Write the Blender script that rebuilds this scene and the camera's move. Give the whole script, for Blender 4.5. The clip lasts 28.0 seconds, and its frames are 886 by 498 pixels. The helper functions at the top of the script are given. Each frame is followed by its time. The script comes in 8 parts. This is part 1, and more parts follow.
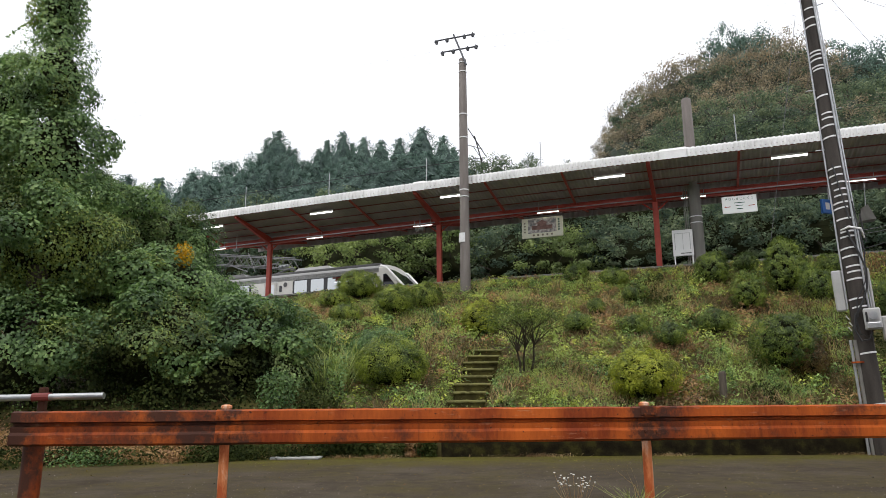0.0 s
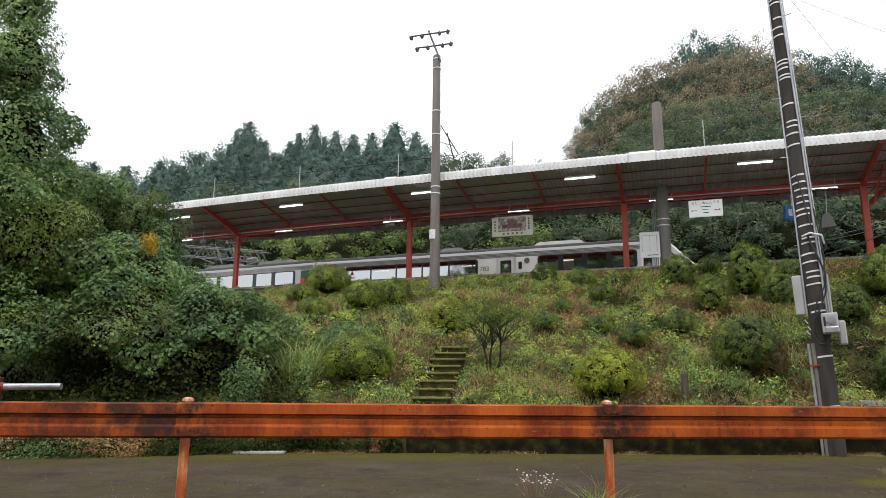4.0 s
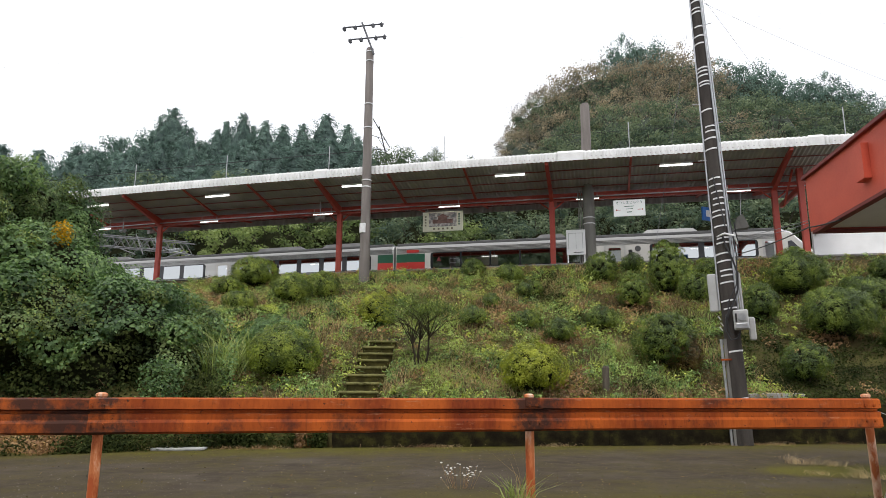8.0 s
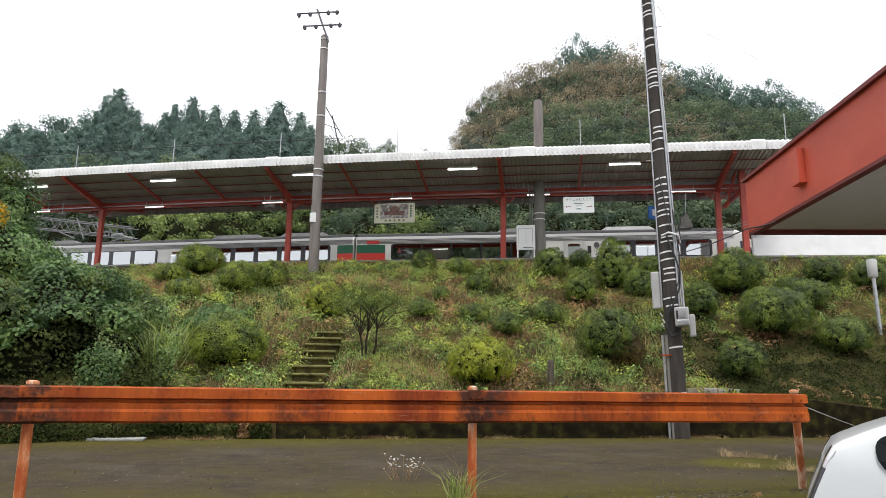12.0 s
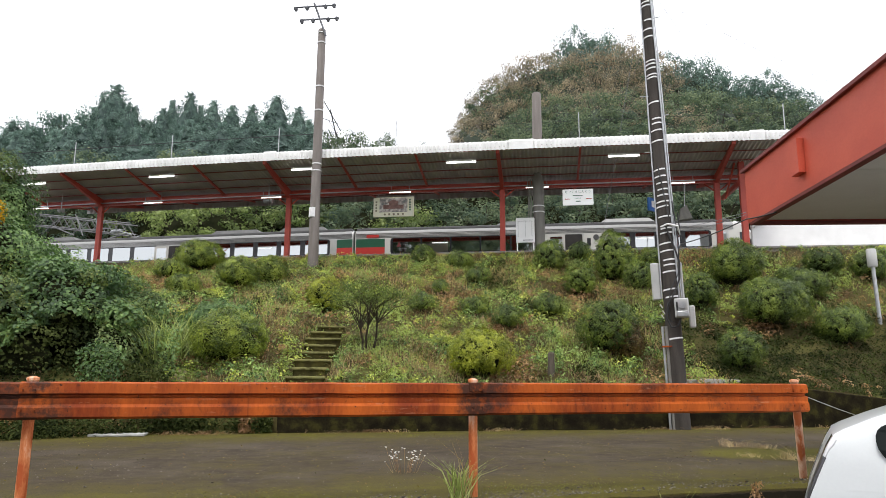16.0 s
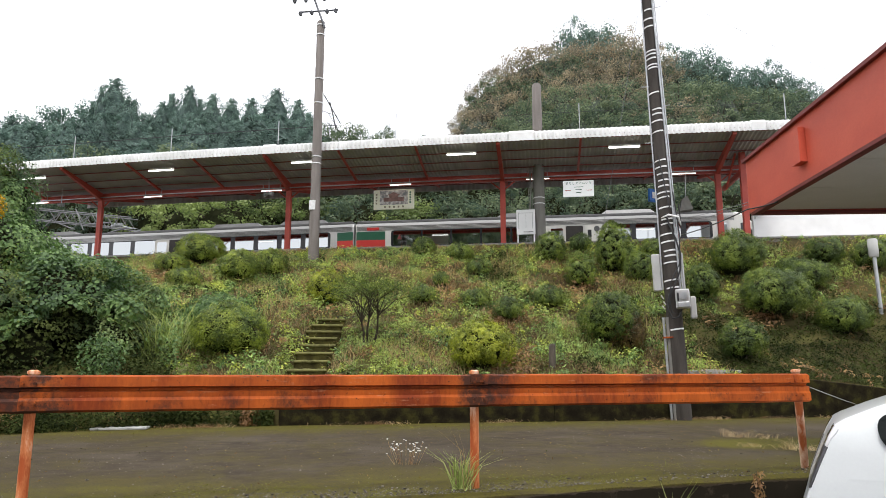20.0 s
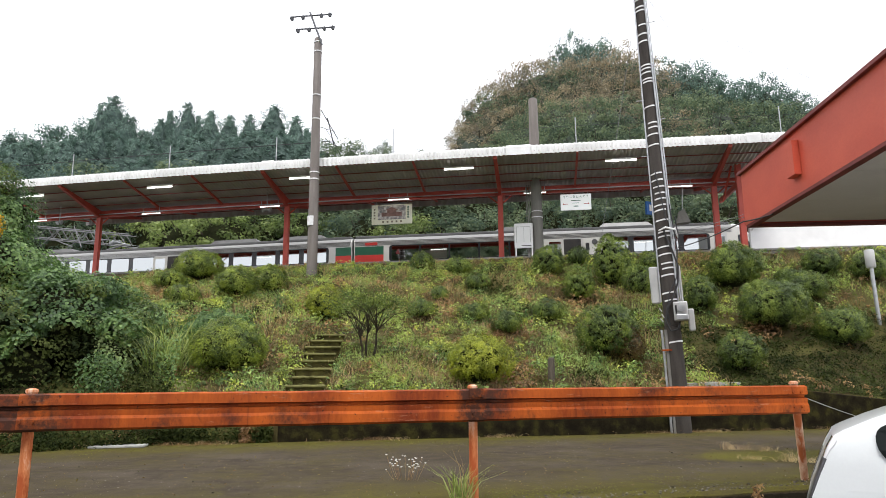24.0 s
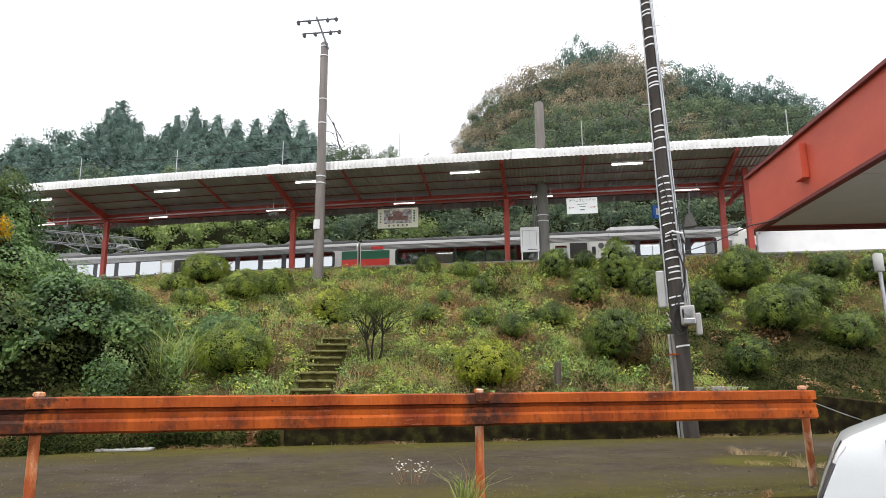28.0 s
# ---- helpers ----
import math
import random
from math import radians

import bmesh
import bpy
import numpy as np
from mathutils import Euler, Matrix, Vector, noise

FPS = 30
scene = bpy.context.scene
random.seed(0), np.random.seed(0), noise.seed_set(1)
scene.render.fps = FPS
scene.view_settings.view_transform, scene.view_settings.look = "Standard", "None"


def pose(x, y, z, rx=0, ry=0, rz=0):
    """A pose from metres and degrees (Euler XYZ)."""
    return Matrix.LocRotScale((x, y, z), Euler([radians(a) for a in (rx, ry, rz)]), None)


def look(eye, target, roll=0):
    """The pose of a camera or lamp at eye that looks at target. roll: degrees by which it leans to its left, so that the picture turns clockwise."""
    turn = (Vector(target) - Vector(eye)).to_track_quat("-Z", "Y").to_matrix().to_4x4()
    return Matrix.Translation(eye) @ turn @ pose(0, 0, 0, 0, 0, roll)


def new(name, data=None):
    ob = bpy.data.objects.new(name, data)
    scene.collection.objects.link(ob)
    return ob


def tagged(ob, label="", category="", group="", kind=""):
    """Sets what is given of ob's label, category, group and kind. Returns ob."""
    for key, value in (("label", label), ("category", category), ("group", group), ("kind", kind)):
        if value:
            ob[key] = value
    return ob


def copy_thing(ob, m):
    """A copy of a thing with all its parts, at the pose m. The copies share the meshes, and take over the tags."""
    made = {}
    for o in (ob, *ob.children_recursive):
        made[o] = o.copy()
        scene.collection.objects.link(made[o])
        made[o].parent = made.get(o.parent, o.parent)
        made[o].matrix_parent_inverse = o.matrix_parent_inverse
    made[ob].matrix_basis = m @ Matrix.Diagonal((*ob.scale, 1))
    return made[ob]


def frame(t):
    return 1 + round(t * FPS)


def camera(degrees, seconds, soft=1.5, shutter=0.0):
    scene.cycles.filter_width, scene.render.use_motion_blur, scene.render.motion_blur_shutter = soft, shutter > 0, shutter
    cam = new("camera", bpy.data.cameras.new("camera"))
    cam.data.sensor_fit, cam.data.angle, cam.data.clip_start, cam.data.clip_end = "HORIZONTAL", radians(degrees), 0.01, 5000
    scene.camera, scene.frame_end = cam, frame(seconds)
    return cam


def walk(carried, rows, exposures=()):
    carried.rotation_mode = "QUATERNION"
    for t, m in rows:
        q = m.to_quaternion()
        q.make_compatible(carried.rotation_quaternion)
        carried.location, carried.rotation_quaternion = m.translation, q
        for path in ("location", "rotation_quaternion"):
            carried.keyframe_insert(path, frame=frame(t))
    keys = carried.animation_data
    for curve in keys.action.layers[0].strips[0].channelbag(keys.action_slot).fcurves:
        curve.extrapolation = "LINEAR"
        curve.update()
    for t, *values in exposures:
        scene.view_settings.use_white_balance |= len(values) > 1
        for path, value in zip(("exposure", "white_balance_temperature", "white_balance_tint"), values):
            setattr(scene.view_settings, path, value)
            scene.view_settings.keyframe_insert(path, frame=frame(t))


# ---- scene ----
cam = camera(65.0, 28.0, soft=0.7)
PATH = [
    (0, (-0.102, 0.0, 1.146), (-0.119, 1.953, 1.572), -0.4),
    (0.5, (-0.101, -0.007, 1.144), (-0.094, 1.947, 1.569), -0.2),
    (1, (-0.094, -0.008, 1.145), (-0.085, 1.947, 1.566), -0.2),
    (1.5, (-0.097, -0.01, 1.144), (-0.077, 1.946, 1.564), -0.0),
    (2, (-0.096, -0.003, 1.147), (-0.07, 1.95, 1.575), 0.2),
    (2.5, (-0.095, -0.003, 1.146), (-0.059, 1.951, 1.574), 0.3),
    (3, (-0.096, 0.0, 1.146), (-0.05, 1.953, 1.572), 0.4),
    (3.5, (-0.089, 0.006, 1.142), (-0.034, 1.96, 1.562), 0.4),
    (5.5, (-0.083, 0.005, 1.141), (0.067, 1.956, 1.555), 0.9),
    (6, (-0.075, 0.001, 1.139), (0.115, 1.949, 1.548), 1.0),
    (6.5, (-0.063, 0.001, 1.14), (0.159, 1.947, 1.542), 0.9),
    (7, (-0.057, -0.007, 1.139), (0.183, 1.938, 1.54), 0.8),
    (7.5, (-0.057, -0.015, 1.139), (0.198, 1.928, 1.54), 0.5),
    (8, (-0.053, -0.018, 1.137), (0.213, 1.923, 1.54), 0.2),
    (8.5, (-0.047, -0.027, 1.138), (0.224, 1.914, 1.54), 0.1),
    (9, (-0.038, -0.034, 1.136), (0.25, 1.905, 1.536), 0.3),
    (9.5, (-0.026, -0.041, 1.137), (0.287, 1.893, 1.539), 0.1),
    (10, (-0.023, -0.043, 1.136), (0.317, 1.888, 1.533), 0.4),
    (10.5, (-0.019, -0.037, 1.131), (0.348, 1.89, 1.524), 0.5),
    (11, (-0.014, -0.037, 1.133), (0.376, 1.884, 1.527), 0.4),
    (11.5, (-0.01, -0.041, 1.133), (0.397, 1.878, 1.522), 0.7),
    (12, (-0.013, -0.034, 1.133), (0.39, 1.887, 1.516), 0.8),
    (12.5, (-0.009, -0.031, 1.133), (0.386, 1.892, 1.514), 0.4),
    (14.5, (-0.005, -0.025, 1.127), (0.395, 1.899, 1.497), 0.4),
    (15, (-0.008, -0.019, 1.127), (0.398, 1.904, 1.494), 0.4),
    (15.5, (-0.009, -0.022, 1.128), (0.396, 1.902, 1.494), 0.4),
    (16, (-0.007, -0.024, 1.127), (0.398, 1.9, 1.492), 0.3),
    (16.5, (-0.01, -0.026, 1.124), (0.393, 1.898, 1.488), 0.2),
    (17, (-0.011, -0.028, 1.124), (0.394, 1.896, 1.488), 0.3),
    (17.5, (-0.006, -0.033, 1.125), (0.402, 1.891, 1.488), 0.2),
    (18, (-0.002, -0.035, 1.126), (0.407, 1.888, 1.49), 0.3),
    (18.5, (0.0, -0.036, 1.124), (0.412, 1.887, 1.487), 0.2),
    (19, (0.001, -0.029, 1.122), (0.415, 1.896, 1.475), 0.1),
    (19.5, (0.0, -0.015, 1.118), (0.416, 1.91, 1.463), 0.1),
    (20, (0.0, -0.002, 1.12), (0.404, 1.926, 1.464), 0.0),
    (20.5, (-0.001, -0.003, 1.119), (0.409, 1.923, 1.47), -0.1),
    (21, (0.006, -0.004, 1.117), (0.418, 1.921, 1.469), -0.2),
    (21.5, (0.006, -0.014, 1.12), (0.42, 1.91, 1.475), -0.1),
    (23.5, (0.002, -0.032, 1.119), (0.411, 1.888, 1.501), -0.5),
    (24, (0.004, -0.039, 1.122), (0.411, 1.881, 1.506), -0.5),
    (24.5, (0.003, -0.034, 1.125), (0.41, 1.885, 1.512), -0.5),
    (25, (0.003, -0.035, 1.123), (0.407, 1.885, 1.511), -0.5),
    (25.5, (0.001, -0.032, 1.122), (0.405, 1.887, 1.513), -0.5),
    (26, (0.004, -0.036, 1.122), (0.408, 1.882, 1.517), -0.5),
    (26.5, (-0.002, -0.034, 1.121), (0.4, 1.885, 1.515), -0.5),
    (27, (0.0, -0.028, 1.122), (0.399, 1.892, 1.514), -0.5),
    (27.5, (0.001, -0.027, 1.123), (0.398, 1.894, 1.516), -0.4),
    (28, (0.004, -0.029, 1.123), (0.394, 1.893, 1.518), -0.4),
]
EXPOSURES = [(0.0, 0.28), (3.5, 0.34), (8.0, 0.39), (12.0, 0.54), (15.0, 0.67), (20.0, 0.71), (28.0, 0.74)]
walk(cam, [(t, look(eye, target, roll)) for t, eye, target, roll in PATH], EXPOSURES)


# ---- light, sky and exposure ----
world = bpy.data.worlds.new("sky")
scene.world = world
world.use_nodes = True
wn, wl = world.node_tree.nodes, world.node_tree.links
wn.clear()
sky = wn.new("ShaderNodeTexSky")
sky.sky_type, sky.sun_disc = "NISHITA", False
sky.sun_elevation, sky.sun_rotation = radians(52), radians(200)
sky.air_density, sky.dust_density = 1.0, 3.0
tc = wn.new("ShaderNodeTexCoord")
cloud = wn.new("ShaderNodeTexNoise")
cloud.inputs["Scale"].default_value, cloud.inputs["Detail"].default_value = 2.2, 5
wl.new(tc.outputs["Generated"], cloud.inputs["Vector"])
cover = wn.new("ShaderNodeMapRange")
cover.inputs["From Min"].default_value, cover.inputs["From Max"].default_value = 0.30, 0.62
cover.inputs["To Min"].default_value, cover.inputs["To Max"].default_value = 0.86, 1.0
wl.new(cloud.outputs["Fac"], cover.inputs["Value"])
sky_gain = wn.new("ShaderNodeMix")
sky_gain.data_type, sky_gain.blend_type = "RGBA", "MULTIPLY"
sky_gain.inputs["Factor"].default_value = 1.0
sky_gain.inputs["B"].default_value = (0.12, 0.12, 0.12, 1)
wl.new(sky.outputs["Color"], sky_gain.inputs["A"])
veil = wn.new("ShaderNodeMix")
veil.data_type = "RGBA"
veil.inputs["B"].default_value = (1.05, 1.06, 1.12, 1)
wl.new(cover.outputs["Result"], veil.inputs["Factor"])
wl.new(sky_gain.outputs["Result"], veil.inputs["A"])
back = wn.new("ShaderNodeBackground")
back.inputs["Strength"].default_value = 1.0
wl.new(veil.outputs["Result"], back.inputs["Color"])
wout = wn.new("ShaderNodeOutputWorld")
wl.new(back.outputs["Background"], wout.inputs["Surface"])
sun = new("sun", bpy.data.lights.new("sun", "SUN"))
sun.data.energy, sun.data.angle, sun.data.color = 1.35, radians(18), (1.0, 0.97, 0.93)
sun.matrix_world = look((0, 0, 50), (14, 30, -10))


# ---- materials ----
def mat(name, low, high, rough=0.7, scale=4.0, metal=0.0, bump=0.2, fine=40.0, island=0.0, spec=0.5, stretch=(1, 1, 1), third=None, coat=0.0, contrast=1.0):
    """A surface whose colour drifts between low and high at two scales, with fine relief; island: colour change from piece to piece."""
    m = bpy.data.materials.new(name)
    m.use_nodes = True
    n, l = m.node_tree.nodes, m.node_tree.links
    b = n["Principled BSDF"]
    co = n.new("ShaderNodeTexCoord")
    mp = n.new("ShaderNodeMapping")
    mp.inputs["Scale"].default_value = stretch
    l.new(co.outputs["Object"], mp.inputs["Vector"])
    big = n.new("ShaderNodeTexNoise")
    big.inputs["Scale"].default_value, big.inputs["Detail"].default_value = scale, 6
    small = n.new("ShaderNodeTexNoise")
    small.inputs["Scale"].default_value, small.inputs["Detail"].default_value = fine, 4
    l.new(mp.outputs["Vector"], big.inputs["Vector"])
    l.new(mp.outputs["Vector"], small.inputs["Vector"])
    add = n.new("ShaderNodeMath")
    add.operation = "MULTIPLY_ADD"
    add.inputs[1].default_value = 0.35
    wide = n.new("ShaderNodeMath")
    wide.operation = "MULTIPLY_ADD"
    wide.inputs[1].default_value, wide.inputs[2].default_value = contrast, 0.5 - 0.5 * contrast
    l.new(big.outputs["Fac"], wide.inputs[0])
    l.new(small.outputs["Fac"], add.inputs[0])
    l.new(wide.outputs[0], add.inputs[2])
    src = add.outputs[0]
    if island:
        geo = n.new("ShaderNodeNewGeometry")
        mul = n.new("ShaderNodeMath")
        mul.operation = "MULTIPLY_ADD"
        mul.inputs[1].default_value = island
        l.new(geo.outputs["Random Per Island"], mul.inputs[0])
        l.new(src, mul.inputs[2])
        sub = n.new("ShaderNodeMath")
        sub.operation = "SUBTRACT"
        sub.inputs[1].default_value = island / 2
        l.new(mul.outputs[0], sub.inputs[0])
        src = sub.outputs[0]
    ramp = n.new("ShaderNodeValToRGB")
    e = ramp.color_ramp.elements
    e[0].position, e[0].color = 0.42, (*low, 1)
    e[1].position, e[1].color = 0.92, (*high, 1)
    if third:
        x = e.new(0.68)
        x.color = (*third, 1)
    l.new(src, ramp.inputs["Fac"])
    l.new(ramp.outputs["Color"], b.inputs["Base Color"])
    b.inputs["Roughness"].default_value = rough
    b.inputs["Metallic"].default_value = metal
    b.inputs["Specular IOR Level"].default_value = spec
    if coat:
        b.inputs["Coat Weight"].default_value = coat
    if bump:
        bp = n.new("ShaderNodeBump")
        bp.inputs["Strength"].default_value, bp.inputs["Distance"].default_value = bump, 0.02
        l.new(add.outputs[0], bp.inputs["Height"])
        l.new(bp.outputs["Normal"], b.inputs["Normal"])
    return m


def glow(name, colour, strength):
    m = bpy.data.materials.new(name)
    m.use_nodes = True
    b = m.node_tree.nodes["Principled BSDF"]
    b.inputs["Base Color"].default_value = (*colour, 1)
    b.inputs["Emission Color"].default_value = (*colour, 1)
    b.inputs["Emission Strength"].default_value = strength
    return m


M_ASPHALT = mat("asphalt", (0.03, 0.03, 0.03), (0.075, 0.072, 0.066), 0.85, 0.8, bump=0.5, fine=60)
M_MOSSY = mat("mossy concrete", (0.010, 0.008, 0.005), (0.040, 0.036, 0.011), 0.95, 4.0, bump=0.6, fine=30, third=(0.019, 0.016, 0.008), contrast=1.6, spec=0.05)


def yard():
    """Old dark concrete, grainy and stained, with yellow-green moss along its rim, its back and in damp patches."""
    m = mat("mossy yard concrete", (0.044, 0.034, 0.023), (0.078, 0.062, 0.044), 0.9, 4.0, bump=0.15, fine=90, third=(0.058, 0.045, 0.031), contrast=1.2, spec=0.1)
    n, l = m.node_tree.nodes, m.node_tree.links
    b = n["Principled BSDF"]
    co = n.new("ShaderNodeTexCoord")
    xyz = n.new("ShaderNodeSeparateXYZ")
    l.new(co.outputs["Object"], xyz.inputs["Vector"])

    def calc(op, a, c):
        q = n.new("ShaderNodeMath")
        q.operation = op
        for k, v in enumerate((a, c)):
            if isinstance(v, (int, float)):
                q.inputs[k].default_value = v
            else:
                l.new(v, q.inputs[k])
        return q.outputs[0]

    def band(src, y0, y1, top):
        r = n.new("ShaderNodeMapRange")
        r.interpolation_type = "SMOOTHSTEP"
        r.inputs["From Min"].default_value, r.inputs["From Max"].default_value = y0, y1
        r.inputs["To Min"].default_value, r.inputs["To Max"].default_value = 0.0, top
        l.new(src, r.inputs["Value"])
        return r.outputs["Result"]

    def patch(scale, lo, hi, colour, rough=0.6, extra=None):
        a = n.new("ShaderNodeTexNoise")
        a.inputs["Scale"].default_value, a.inputs["Detail"].default_value, a.inputs["Roughness"].default_value = scale, 9, rough
        l.new(co.outputs["Object"], a.inputs["Vector"])
        src = a.outputs["Fac"] if extra is None else calc("ADD", a.outputs["Fac"], extra)
        r = n.new("ShaderNodeValToRGB")
        r.color_ramp.elements[0].position, r.color_ramp.elements[0].color = lo, (0, 0, 0, 1)
        r.color_ramp.elements[1].position, r.color_ramp.elements[1].color = hi, (0.92, 0.92, 0.92, 1)
        l.new(src, r.inputs["Fac"])
        mix = n.new("ShaderNodeMix")
        mix.data_type = "RGBA"
        mix.inputs["B"].default_value = (*colour, 1)
        l.new(b.inputs["Base Color"].links[0].from_socket, mix.inputs["A"])
        l.new(r.outputs["Color"], mix.inputs["Factor"])
        l.new(mix.outputs["Result"], b.inputs["Base Color"])
    along = calc("SUBTRACT", xyz.outputs["Y"], calc("MULTIPLY", xyz.outputs["X"], 0.056))
    rim = band(along, 9.2, 6.6, 0.21)
    rear = band(along, 11.8, 15.0, 0.22)
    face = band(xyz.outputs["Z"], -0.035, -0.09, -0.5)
    off = n.new("ShaderNodeVectorMath")
    off.operation = "DISTANCE"
    flat = n.new("ShaderNodeCombineXYZ")
    l.new(calc("MULTIPLY", xyz.outputs["X"], 0.55), flat.inputs["X"])
    l.new(xyz.outputs["Y"], flat.inputs["Y"])
    l.new(flat.outputs[0], off.inputs[0])
    off.inputs[1].default_value = (4.15, 9.9, 0.0)
    wet = band(off.outputs["Value"], 1.25, 0.3, 0.36)
    damp = calc("ADD", calc("ADD", calc("ADD", rim, rear), face), wet)
    patch(0.55, 0.48, 0.62, (0.088, 0.072, 0.053), 0.65)
    patch(0.8, 0.54, 0.66, (0.040, 0.031, 0.021), 0.7)
    patch(0.7, 0.47, 0.66, (0.078, 0.064, 0.020), 0.85, damp)
    patch(1.5, 0.62, 0.78, (0.102, 0.094, 0.013), 0.88, damp)
    patch(70, 0.50, 0.66, (0.034, 0.026, 0.017), 0.6)
    # the front face turns darker below the rim's top edge
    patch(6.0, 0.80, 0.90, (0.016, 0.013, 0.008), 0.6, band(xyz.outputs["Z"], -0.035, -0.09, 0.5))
    return m


M_YARD = yard()
M_CONC = mat("concrete", (0.13, 0.125, 0.115), (0.26, 0.25, 0.235), 0.85, 2.0, bump=0.3)
M_CONC_DARK = mat("weathered concrete pole", (0.027, 0.023, 0.020), (0.075, 0.065, 0.057), 0.85, 1.5, bump=0.3, stretch=(4, 4, 0.6), spec=0.3)
M_POLE_BROWN = mat("brown-grey concrete pole", (0.110, 0.094, 0.084), (0.205, 0.182, 0.166), 0.8, 1.2, bump=0.25, stretch=(4, 4, 0.6))
M_PALEPOST = mat("bleached post paint", (0.40, 0.11, 0.035), (0.80, 0.62, 0.50), 0.7, 3.0, bump=0.3, stretch=(3, 3, 0.7), third=(0.66, 0.40, 0.27), spec=0.2, contrast=2.2)
M_CONC_GREY = mat("grey concrete pole", (0.15, 0.145, 0.13), (0.24, 0.23, 0.21), 0.8, 1.5, bump=0.25, stretch=(4, 4, 0.6))
M_BALLAST = mat("ballast", (0.06, 0.055, 0.05), (0.2, 0.18, 0.16), 0.9, 14, bump=1.0)
M_RED = mat("red painted steel", (0.33, 0.035, 0.022), (0.50, 0.075, 0.045), 0.5, 1.2, bump=0.08)
M_RED_WALL = mat("red painted board", (0.50, 0.070, 0.036), (0.62, 0.105, 0.055), 0.55, 1.0, bump=0.15, stretch=(1, 1, 2), fine=25)
M_RED_DARK = mat("dark red trim", (0.13, 0.02, 0.016), (0.22, 0.035, 0.028), 0.6, 2.0, bump=0.1)
M_SOFFIT = mat("grey soffit board", (0.62, 0.59, 0.54), (0.74, 0.71, 0.65), 0.8, 1.0, bump=0.08)
M_FASCIA = mat("white corrugated sheet", (0.62, 0.62, 0.61), (0.86, 0.86, 0.85), 0.5, 1.5, bump=0.06)
M_ROOF = mat("grey corrugated roof sheet", (0.32, 0.30, 0.30), (0.46, 0.435, 0.435), 0.6, 1.5, bump=0.06)
M_WHITE = mat("white paint", (0.74, 0.74, 0.73), (0.84, 0.84, 0.83), 0.5, 2.0, bump=0.05)
M_GREYBOX = mat("grey enamel", (0.34, 0.34, 0.33), (0.46, 0.46, 0.45), 0.5, 2.0, bump=0.05)
M_STEEL = mat("galvanised steel", (0.32, 0.33, 0.34), (0.5, 0.51, 0.52), 0.42, 5.0, metal=0.8, bump=0.08)
M_BAND = mat("white band", (0.62, 0.62, 0.62), (0.8, 0.8, 0.8), 0.5, 8.0, bump=0.05)
M_CABLE = mat("black cable", (0.012, 0.012, 0.013), (0.03, 0.03, 0.03), 0.6, 8.0, bump=0)
M_WIRE = mat("overhead wire", (0.10, 0.10, 0.11), (0.17, 0.17, 0.18), 0.6, 8.0, bump=0)
M_TUBE = glow("lit fluorescent tube", (1.0, 0.98, 0.95), 2.5)
M_WOOD = mat("weathered wood", (0.05, 0.04, 0.03), (0.12, 0.10, 0.075), 0.9, 6.0, bump=0.5, stretch=(4, 4, 0.5))
M_BARK = mat("bark", (0.035, 0.028, 0.02), (0.10, 0.08, 0.06), 0.95, 8.0, bump=0.7, stretch=(3, 3, 0.7))
M_SOIL = mat("weedy soil", (0.040, 0.029, 0.013), (0.095, 0.098, 0.026), 0.95, 0.9, bump=1.0, fine=18, third=(0.064, 0.054, 0.020), spec=0.1)
M_HILL = mat("wooded hillside", (0.010, 0.013, 0.006), (0.026, 0.032, 0.013), 0.95, 0.3, bump=0.8, fine=6)


